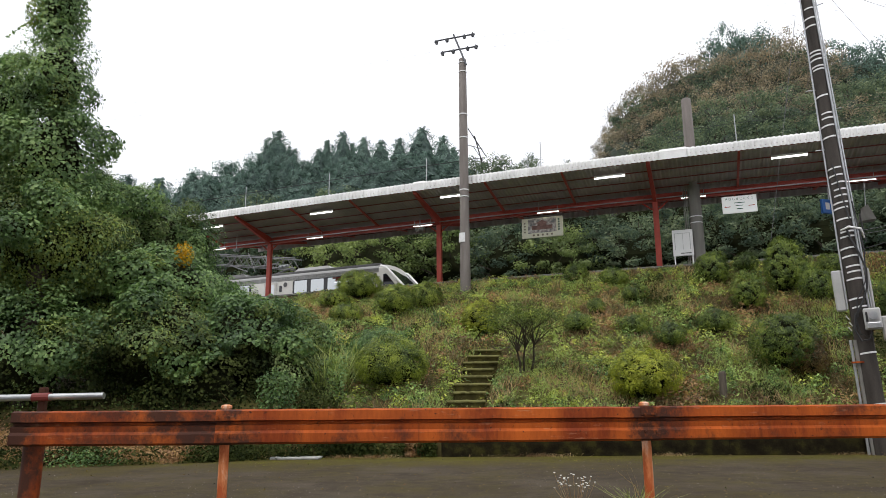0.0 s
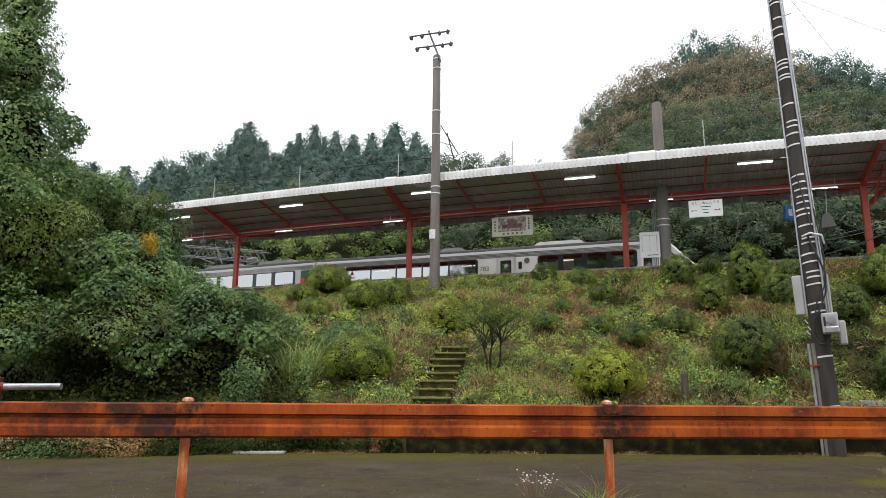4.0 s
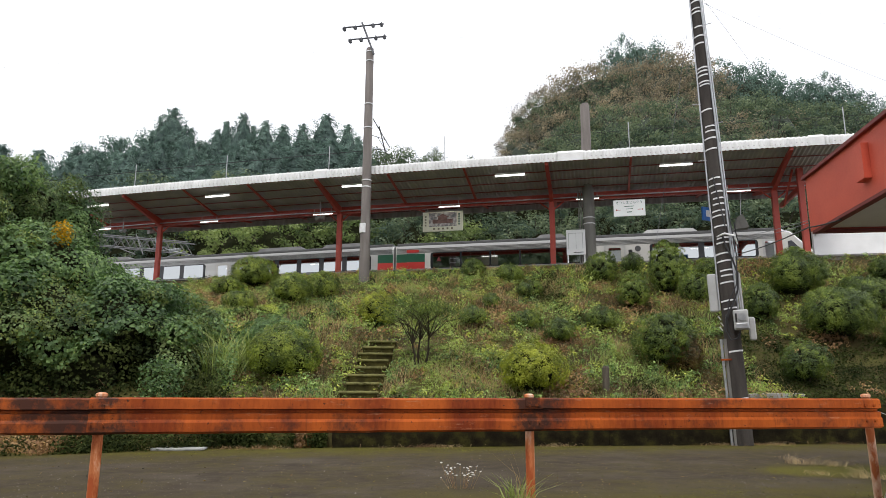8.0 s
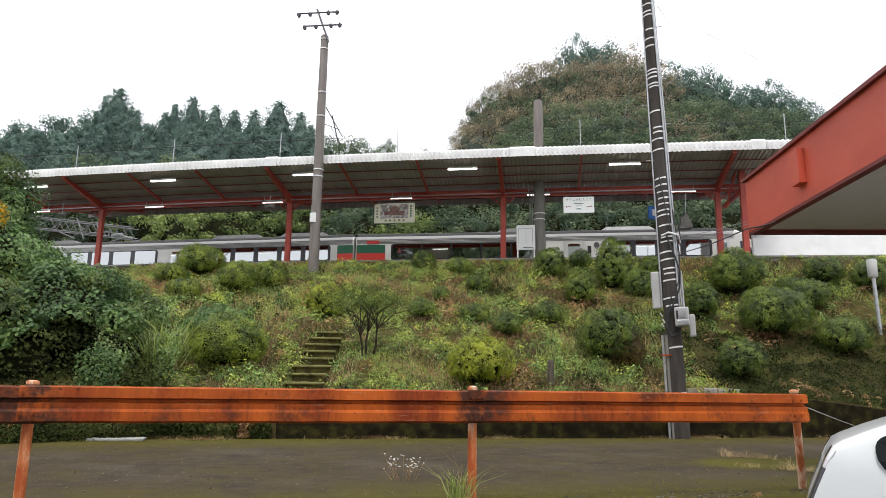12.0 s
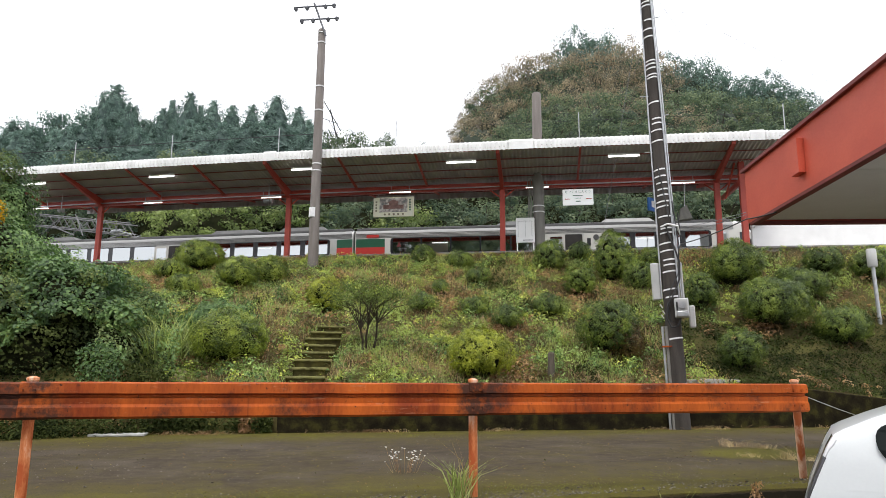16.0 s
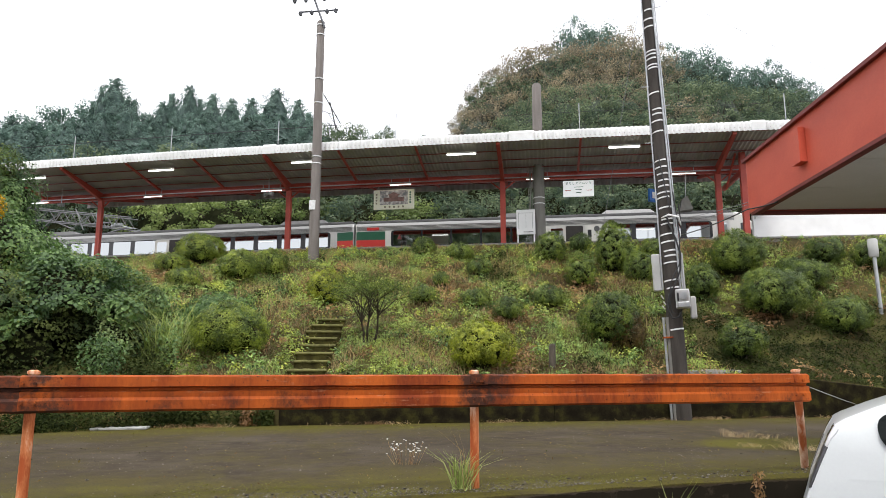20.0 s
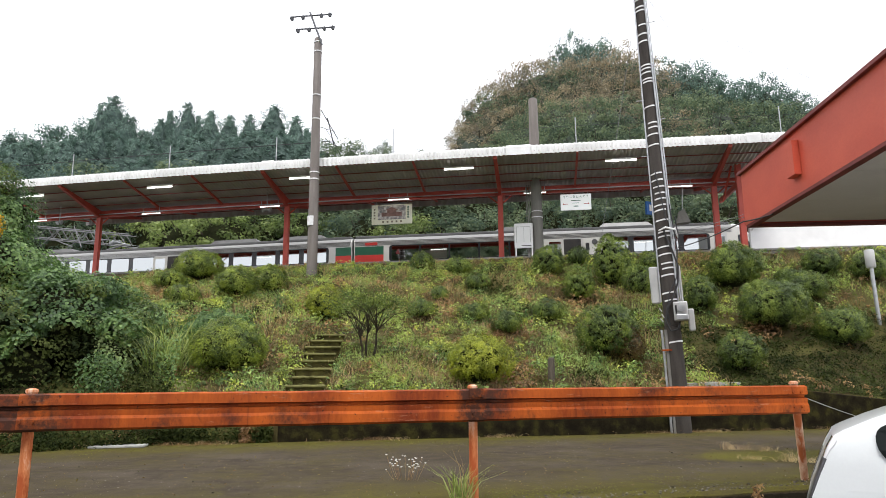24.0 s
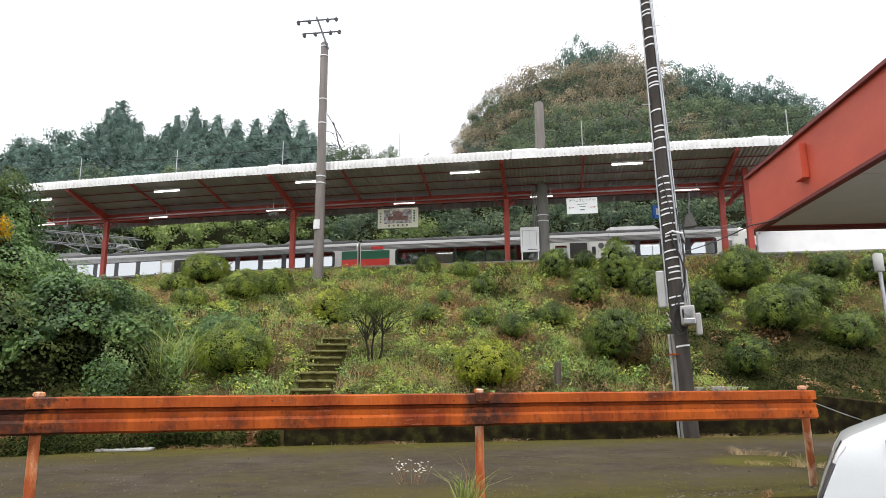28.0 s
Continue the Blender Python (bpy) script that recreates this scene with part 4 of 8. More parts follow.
def body_ring(x, lift=0.0, w=HALF):
    return [(x, -w, 0.85), (x, -w, 2.98), (x, -w + 0.03, 3.08), (x, -w + 0.14, 3.18), (x, -w + 0.5, 3.27), (x, 0, 3.32), (x, w - 0.5, 3.27), (x, w - 0.14, 3.18), (x, w - 0.03, 3.08), (x, w, 2.98), (x, w, 0.85)]


def build_car(kind):
    """One coach with its rear end at x = 0 and rail level at z = 0; the near side is at y = -HALF."""
    front = kind == "front"
    length = 18.8 if front else 20.0
    c = thing("train_car", "stainless express train car with dark windows and green-red livery", "train")
    g = Geo()
    rings = [[Vector(p) for p in body_ring(0.06)], [Vector(p) for p in body_ring(length)]]
    if front:
        nose = []
        for (x, y, z) in body_ring(length):
            k = (z - 0.85) / 2.47
            nose.append(Vector((length + 2.0 * (1 - k) ** 0.9 if z < 3.0 else length + 0.08, y * (0.93 if z < 2.9 else 0.98), z)))
        rings.append(nose)
    else:
        rings[1] = [Vector(p) for p in body_ring(length - 0.06)]
    g.loft(rings)
    part("body", g, M_STAIN if not front else M_CREAM, c, smooth=True)
    # ribbed band below the roof
    g = Geo()
    for k in range(4):
        z = 2.79 + k * 0.062
        side_panel(g, 0.1, z, length - 0.15, z + 0.046, 0.012 + 0.004 * (k % 2))
    part("ribbed_band", g, M_RIB, c)
    # an added strip dulls the curve, which catches too much sky light
    for sg in (-1, 1):
        g = Geo()
        edge = [(sg * (HALF + 0.006), 3.0), (sg * (HALF - 0.02), 3.085), (sg * (HALF - 0.13), 3.19), (sg * (HALF - 0.49), 3.28), (sg * (HALF - 0.49), 3.27), (sg * (HALF - 0.04), 3.06), (sg * (HALF - 0.01), 3.0)]
        g.loft([[(x, y, z) for y, z in edge] for x in (0.1, length - 0.15)])
        part("roof_edge", g, M_EDGEDULL, c, "added grey strip dulling the roof edge", True)
    g = Geo()
    g.box(0.08, -HALF + 0.16, 3.19, length - 0.2, HALF - 0.16, 3.34, 0.03)
    part("roof_cover", g, M_TRAINROOF, c)
    g = Geo()
    g.box(0.3, -1.2, 0.25, length - 0.4, 1.2, 0.96, 0.02)
    part("underframe", g, M_UNDER, c)
    for bx in (2.9, length - 3.4):
        g = Geo()
        for dx in (-1.05, 1.05):
            for sy in (-0.72, 0.72):
                g.tube([(bx + dx, sy - 0.06, 0.43), (bx + dx, sy + 0.06, 0.43)], 0.43, 18)
        g.box(bx - 1.5, -0.95, 0.35, bx + 1.5, -0.85, 0.6, 0.02)
        g.box(bx - 1.5, 0.85, 0.35, bx + 1.5, 0.95, 0.6, 0.02)
        part("bogie", g, M_UNDER, c)
    # end livery panels
    ends = [(0.1, 1.62)] if front else [(length - 0.95, length - 0.1)]
    for a, b in ends:
        g = Geo()
        side_panel(g, a, 2.30, b, 2.74, 0.014)
        part("green_panel", g, M_GREEN, c, "deep green end panel")
        g = Geo()
        side_panel(g, a, 1.5, b, 2.30, 0.014)
        part("red_panel", g, M_LRED, c, "red end panel")
    if front:
        g = Geo()
        rounded(g, 0.65, 2.80, 1.3, 2.95, 0.04, -HALF - 0.035, -HALF - 0.02)
        part("name_plate", g, M_LRED, c, "small red plate under the roof")
    runs = [(2.0, 9.55, 5), (12.85, 17.55, 4)] if front else [(0.5, 8.6, 6), (10.6, 18.6, 6)]
    for a, b, cnt in runs:
        g = Geo()
        rounded(g, a - 0.08, 1.93, b + 0.08, 2.77, 0.14, -HALF - 0.024, -HALF - 0.002)
        band = part("window_band", g, M_DARKFRAME, c, "black window band")
        w = (b - a) / cnt
        gap = 0.04 if front and a < 5 else 0.22
        for k in range(cnt):
            g = Geo()
            rounded(g, a + k * w + 0.05, 2.0, a + (k + 1) * w - (gap if k < cnt - 1 else 0.05), 2.72, 0.06, -HALF - 0.032, -HALF - 0.025)
            part("pane", g, M_GLASS, band)
    # passenger doorway, a dark plate for its unlit inside, with a sliding leaf
    dx = 10.72 if front else 9.4
    g = Geo()
    rounded(g, dx - 0.1, 0.95, dx + 0.92, 2.80, 0.1, -HALF - 0.022, -HALF - 0.002)
    part("door_frame", g, M_STAIN, c)
    g = Geo()
    rounded(g, dx - 0.02, 1.0, dx + 0.84, 2.73, 0.07, -HALF - 0.027, -HALF - 0.0225)
    part("doorway", g, M_DOORDARK, c, "dark plate for the unlit doorway")
    g = Geo()
    rounded(g, dx - 0.02, 1.0, dx + 0.84, 2.73, 0.07, -HALF - 0.04, -HALF - 0.0285)
    leaf = part("door_leaf", g, M_CREAM, c, "sliding door leaf")
    g = Geo()
    rounded(g, dx + 0.12, 1.9, dx + 0.70, 2.62, 0.06, -HALF - 0.046, -HALF - 0.041)
    part("pane", g, M_GLASS, leaf)
    g = Geo()
    rounded(g, dx + 1.06, 2.14, dx + 1.24, 2.52, 0.02, -HALF - 0.02, -HALF - 0.002)
    part("indicator", g, M_DARKFRAME, c)
    g = Geo()
    g.tube([(dx + 1.5, -HALF - 0.025, 2.56), (dx + 1.5, -HALF - 0.002, 2.56)], 0.14, 18)
    part("round_grille", g, M_INK, c)
    # roof units
    for a, b in (((7.2, 8.9), (12.4, 15.2)) if front else ((1.2, 3.2), (11.5, 14.6), (15.5, 18.4))):
        g = Geo()
        g.loft([[Vector((x, y * sc, z)) for x, y, z in ((a, -0.95, 3.32), (a + 0.35, -0.9, 3.58), (b - 0.35, -0.9, 3.58), (b, -0.95, 3.32))] for sc in (1, 0.4, -0.4, -1)])
        part("roof_unit", g, M_GREYBOX if front and a > 10 else M_ROOFUNIT, c, "roof unit")
    if front:
        text("number", "783", 0.34, M_INK, c, Matrix.Translation((9.98, -HALF - 0.008, 2.24)) @ Matrix.Rotation(radians(90), 4, "X"), "grey number")
        text("number", "783", 0.20, M_INK, c, Matrix.Translation((2.42, -HALF - 0.037, 2.14)) @ Matrix.Rotation(radians(90), 4, "X"), "dim grey number")
        g = Geo()
        g.add([(2.25, -HALF - 0.04, 2.30), (2.49, -HALF - 0.04, 2.30), (2.37, -HALF - 0.04, 2.58), (2.25, -HALF - 0.034, 2.30), (2.49, -HALF - 0.034, 2.30), (2.37, -HALF - 0.034, 2.58)],
              [(0, 1, 2), (5, 4, 3), (0, 3, 4, 1), (1, 4, 5, 2), (2, 5, 3, 0)])
        part("emblem", g, M_EMBLEM, c, "dim red triangle emblem")
        g = Geo()
        rounded(g, 17.82, 0.95, 18.42, 2.78, 0.04, -HALF - 0.02, -HALF - 0.002)
        cd = part("crew_door", g, M_STAIN, c)
        g = Geo()
        rounded(g, 17.93, 1.9, 18.31, 2.66, 0.04, -HALF - 0.028, -HALF - 0.021)
        part("pane", g, M_GLASS, cd)
        # raked windscreen with white pillars
        g = Geo()
        g.add([(length + 0.12, -1.36, 2.92), (length + 1.45, -1.32, 1.3), (length + 0.15, -1.42, 1.3), (length + 0.12, -1.38, 2.90), (length + 1.47, -1.34, 1.28), (length + 0.15, -1.44, 1.28)],
              [(0, 1, 2), (5, 4, 3), (0, 3, 4, 1), (1, 4, 5, 2), (2, 5, 3, 0)])
        part("side_windscreen", g, M_TINT, c)
        for y in (-1.3, 1.3):
            g = Geo()
            g.tube([(length - 0.1, y, 3.16), (length + 0.25, y, 3.04), (length + 2.05, y * 0.95, 1.2)], 0.075, 8)
            part("pillar", g, M_WHITE, c)
        g = Geo()
        g.add([(length + 0.2, -1.24, 3.03), (length + 0.2, 1.24, 3.03), (length + 2.08, 1.16, 1.2), (length + 2.08, -1.16, 1.2), (length + 0.15, -1.24, 2.98), (length + 0.15, 1.24, 2.98), (length + 2.0, 1.16, 1.15), (length + 2.0, -1.16, 1.15)],
              [(0, 1, 2, 3), (7, 6, 5, 4), (0, 4, 5, 1), (1, 5, 6, 2), (2, 6, 7, 3), (3, 7, 4, 0)])
        part("windscreen", g, M_TINT, c)
    else:
        g = Geo()
        g.tube([(5.2, 0, 3.4), (6.6, 0, 3.7), (5.4, 0, 3.95)], 0.03, 6)
        g.tube([(5.4, -0.8, 3.95), (5.4, 0.8, 3.95)], 0.03, 6)
        g.box(4.8, -0.7, 3.3, 6.8, 0.7, 3.42, 0.02)
        part("pantograph", g, M_STEEL, c, "folded pantograph")
    g = Geo()
    g.box(-0.28, -1.15, 0.9, 0.06, 1.15, 3.05, 0.03)
    part("gangway", g, M_UNDER, c)
    return c, leaf


car_1, leaf_1 = build_car("front")
car_2, leaf_2 = build_car("middle")
car_3 = copy_thing(car_2, Matrix())
leaf_3 = [o for o in car_3.children if o.name.startswith("door_leaf")][0]


# ---- signs and fittings on the platform ----
M_POSTER = mat("cream poster", (0.84, 0.82, 0.64), (0.90, 0.89, 0.76), 0.6, 2.0, bump=0.02)
M_PHOTO = mat("faded photograph", (0.20, 0.21, 0.22), (0.72, 0.70, 0.66), 0.6, 7.0, bump=0, third=(0.45, 0.40, 0.37), contrast=2.0)
M_PHOTO_RED = mat("faded red building print", (0.12, 0.06, 0.055), (0.36, 0.20, 0.17), 0.6, 9.0, bump=0)
M_GREYINK = mat("faded brown lettering", (0.20, 0.17, 0.12), (0.28, 0.24, 0.17), 0.6, 3.0, bump=0)
M_GREENINK = mat("green lettering", (0.02, 0.10, 0.06), (0.03, 0.14, 0.08), 0.6, 3.0, bump=0)
M_BLUE = mat("blue sign face", (0.02, 0.12, 0.42), (0.03, 0.16, 0.5), 0.5, 3.0, bump=0)
FACE = Matrix.Rotation(radians(90), 4, "X")


def bars(name, rows, material, parent, y, label=""):
    """Plain bars (x0, z0, x1, z1) where writing cannot be read."""
    for x0, z0, x1, z1 in rows:
        g = Geo()
        g.box(x0, y - 0.004, z0, x1, y, z1)
        part(name, g, material, parent, label)


def build_poster():
    p = thing("poster_sign", "cream hanging poster board with a faded shrine photograph", "sign", m=at_arc(4.39, 1.0, 8.0))
    g = Geo()
    g.box(-0.9, -0.04, 0, 0.9, 0.04, 0.87, 0.012)
    part("board", g, M_POSTER, p)
    g = Geo()
    g.box(-0.62, -0.052, 0.20, 0.62, -0.046, 0.83)
    part("photograph", g, M_PHOTO, p, "faded grey photograph")
    g = Geo()
    g.box(-0.45, -0.058, 0.34, 0.45, -0.054, 0.52)
    g.box(-0.2, -0.058, 0.52, 0.2, -0.054, 0.62)
    g.add([(-0.3, -0.058, 0.62), (0.3, -0.058, 0.62), (0, -0.058, 0.76), (-0.3, -0.054, 0.62), (0.3, -0.054, 0.62), (0, -0.054, 0.76)], [(0, 1, 2), (5, 4, 3), (0, 3, 4, 1), (1, 4, 5, 2), (2, 5, 3, 0)])
    part("print", g, M_PHOTO_RED, p)
    bars("lettering", [(-0.42 + 0.2 * k, 0.065, -0.34 + 0.2 * k, 0.145) for k in range(5)], M_GREYINK, p, -0.047)
    bars("lettering", [(-0.80, 0.24 + 0.13 * k, -0.73, 0.31 + 0.13 * k) for k in range(4)], M_GREYINK, p, -0.047)
    bars("lettering", [(0.7, 0.25 + 0.11 * k, 0.77, 0.32 + 0.11 * k) for k in range(5)], M_GREENINK, p, -0.047)
    for x in (-0.7, 0.7):
        g = Geo()
        g.tube([(x, 0, 0.86), (x, 0, 1.35)], 0.012, 6)
        part("hanger", g, M_STEEL, p)


build_poster()


# a faint glow is added to brighten the board under the canopy
M_GLOWSIGN = glow("lit white sign", (0.82, 0.84, 0.84), 0.33)


def build_station_sign():
    p = thing("station_sign", "white hanging station name sign with red arrows", "sign", m=at_arc(12.3, 1.0, 8.27))
    g = Geo()
    g.box(-0.63, -0.05, 0, 0.63, 0.05, 0.67, 0.012)
    part("board", g, M_GLOWSIGN, p, "white board with a faint added glow")
    text("station_name", "きりしまじんぐう", 0.135, M_GREENINK, p, Matrix.Translation((0, -0.054, 0.55)) @ FACE)
    bars("lettering", [(-0.2, 0.38, 0.2, 0.41), (-0.14, 0.27, 0.14, 0.295), (-0.1, 0.13, 0.1, 0.17)], M_GREENINK, p, -0.051)
    for sg in (-1, 1):
        g = Geo()
        g.prism([(sg * 0.32, 0.235), (sg * 0.5, 0.235), (sg * 0.5, 0.21), (sg * 0.56, 0.25), (sg * 0.5, 0.29), (sg * 0.5, 0.265), (sg * 0.32, 0.265)], Matrix.Translation((0, -0.056, 0)), Matrix.Translation((0, -0.051, 0)))
        part("arrow", g, M_LRED, p, "red arrow")
    for x in (-0.5, 0.5):
        g = Geo()
        g.tube([(x, 0, 0.66), (x, 0, 1.05)], 0.012, 6)
        part("hanger", g, M_STEEL, p)


build_station_sign()


def build_notice():
    p = thing("notice_board", "white notice board on two legs beside the pole", "sign", m=at_arc(10.1, 0.3, PLAT))
    g = Geo()
    g.box(-0.38, -0.05, 0.38, 0.38, 0.04, 1.41, 0.015)
    part("board", g, M_WHITE, p)
    g = Geo()
    for a in ((-0.30, 0.62, -0.28, 1.28), (0.0, 0.62, 0.012, 1.28), (0.26, 0.62, 0.28, 1.28)):
        g.box(a[0], -0.056, a[1], a[2], -0.051, a[3])
    g.box(-0.3, -0.056, 1.26, 0.28, -0.051, 1.275)
    part("sheet_edges", g, M_GREYBOX, p)
    bars("lettering", [(-0.1, 0.46, 0.3, 0.49)], M_INK, p, -0.051)
    for x in (-0.33, 0.33):
        g = Geo()
        g.box(x - 0.025, -0.025, 0.0, x + 0.025, 0.025, 0.39, 0.006)
        part("leg", g, M_WHITE, p)


build_notice()


def build_fittings():
    p = thing("exit_sign", "blue and white projecting sign under the canopy", "sign", m=at_arc(15.45, 1.2, 7.95) @ Matrix.Rotation(radians(38), 4, "Z"))
    g = Geo()
    g.box(-0.4, -0.05, 0, 0.4, 0.05, 0.55, 0.01)
    part("board", g, M_BLUE, p)
    bars("lettering", [(-0.25, 0.15, -0.05, 0.42), (0.05, 0.15, 0.25, 0.42)], M_WHITE, p, -0.051)
    g = Geo()
    g.tube([(0, 0, 0.5), (0, 0, 1.0)], 0.02, 6)
    part("hanger", g, M_STEEL, p)
    p = thing("floodlight", "grey floodlight hanging under the canopy", "lamp", m=at_arc(16.6, 0.9, 7.45) @ Matrix.Rotation(radians(-16), 4, "Y"))
    g = Geo()
    g.loft([[(-0.05, -0.1, 0.55), (0.2, -0.12, 0.62), (0.2, 0.12, 0.62), (-0.05, 0.1, 0.55)], [(-0.3, -0.2, 0.1), (0.22, -0.24, 0.0), (0.22, 0.24, 0.0), (-0.3, 0.2, 0.1)]])
    part("hood", g, M_CONC_GREY, p)
    g = Geo()
    g.tube([(0.1, 0, 0.5), (0.55, 0, 1.75)], 0.018, 8)
    part("hanger", g, M_STEEL, p)
    for s, w in ((-1.1, 0.2), (-11.52, 0.12)):
        p = thing("loudspeaker", "small grey loudspeaker hanging on a rod", "loudspeaker", "loudspeakers under the canopy", m=at_arc(s, 0.3, 8.72))
        g = Geo()
        g.tube([(0, 0, 0.1), (0, 0, 1.0)], 0.022, 6)
        part("rod", g, M_STEEL, p)
        g = Geo()
        g.tube([(-w, 0, 0.02), (-0.04, 0, 0.05), (0.04, 0, 0.05), (w, 0, 0.02)], [0.11, 0.05, 0.05, 0.11], 10)
        part("horn", g, M_STEEL, p)


build_fittings()


# ---- building parts at the open end: white wall on the platform, red porch roof over the yard ----
def build_platform_wall():
    w = thing("platform_building", "plain white wall of a platform building", "building", kind="structure")
    part("white_wall", strip([(1.5, PLAT - 0.02), (1.7, PLAT - 0.02), (1.7, 8.9), (1.5, 8.9)], 19.33, 60), M_WHITE, w)
    g = Geo()
    g.tube([(0, 0, 7.24), (0, -0.08, 7.3), (0.1, -0.12, 7.34), (0.3, -0.12, 7.34)], 0.05, 8)
    part("pipe", g, M_WHITE, w).matrix_basis = at_arc(19.4, 1.45)


build_platform_wall()
FAR, NEAR = Vector((6.75, 9.206, 0)), Vector((4.62, 1.4, 0))


def build_porch():
    p = thing("porch_roof", "red porch roof with a deep fascia and grey soffit", "building")
    along = (NEAR - FAR).normalized()
    right = Vector((-along.y, along.x, 0))
    if right.x < 0:
        right = -right
    span = (NEAR - FAR).length
    m = Matrix((( *(-along)[:2], 0, 0), (0, 0, 0, 0), (0, 0, 1, 0), (0, 0, 0, 1)))

    def w(a, r, z):
        return FAR + along * a + right * r + Vector((0, 0, z))

    def slab(a0, r0, z0, a1, r1, z1):
        g = Geo()
        c = [w(a, r, z) for z in (z0, z1) for a, r in ((a0, r0), (a1, r0), (a1, r1), (a0, r1))]
        g.add(c, [(3, 2, 1, 0), (4, 5, 6, 7), (0, 1, 5, 4), (1, 2, 6, 5), (2, 3, 7, 6), (3, 0, 4, 7)])
        return g
    part("fascia", slab(0, 0, 3.5, span, 0.06, 4.31), M_RED_WALL, p, "red painted fascia")
    part("fascia", slab(-0.06, 0.0, 3.5, 0, 9, 4.31), M_RED_WALL, p)
    part("trim", slab(-0.1, -0.05, 4.312, span, 0.12, 4.36), M_RED_DARK, p)
    part("trim", slab(0.0, 0.0, 3.455, span, 0.10, 3.498), M_RED_DARK, p)
    part("trim", slab(0.0, 0.10, 3.455, 0.10, 9, 3.498), M_RED_DARK, p)
    for k in range(6):
        part("soffit_board", slab(0.10 + k * 1.3, 0.10, 3.52, 1.39 + k * 1.3, 9, 3.535), M_SOFFIT, p)
    part("roof", slab(0, 0.07, 4.2, span, 9, 4.3), M_ROOF, p)
    part("bracket", slab(1.72, -0.09, 3.72, 1.95, -0.002, 4.17), M_RED_WALL, p)
    # posts that carry the roof out of sight
    for a, r in ((0.6, 6.5), (span - 0.6, 6.5)):
        g = Geo()
        c = w(a, r, 0)
        g.box(c.x - 0.1, c.y - 0.1, -0.5, c.x + 0.1, c.y + 0.1, 3.52, 0.01)
        part("post", g, M_RED, p)


build_porch()


# ---- parked white car ----
M_CARWHITE = mat("white car paint", (0.74, 0.77, 0.78), (0.80, 0.83, 0.84), 0.35, 1.0, bump=0, coat=0.6)
M_TYRE = mat("rubber", (0.012, 0.012, 0.012), (0.025, 0.025, 0.025), 0.85, 4.0, bump=0.05)
M_LAMPGLASS = mat("smoked lamp cover", (0.03, 0.03, 0.033), (0.10, 0.10, 0.11), 0.35, 3.0, bump=0)


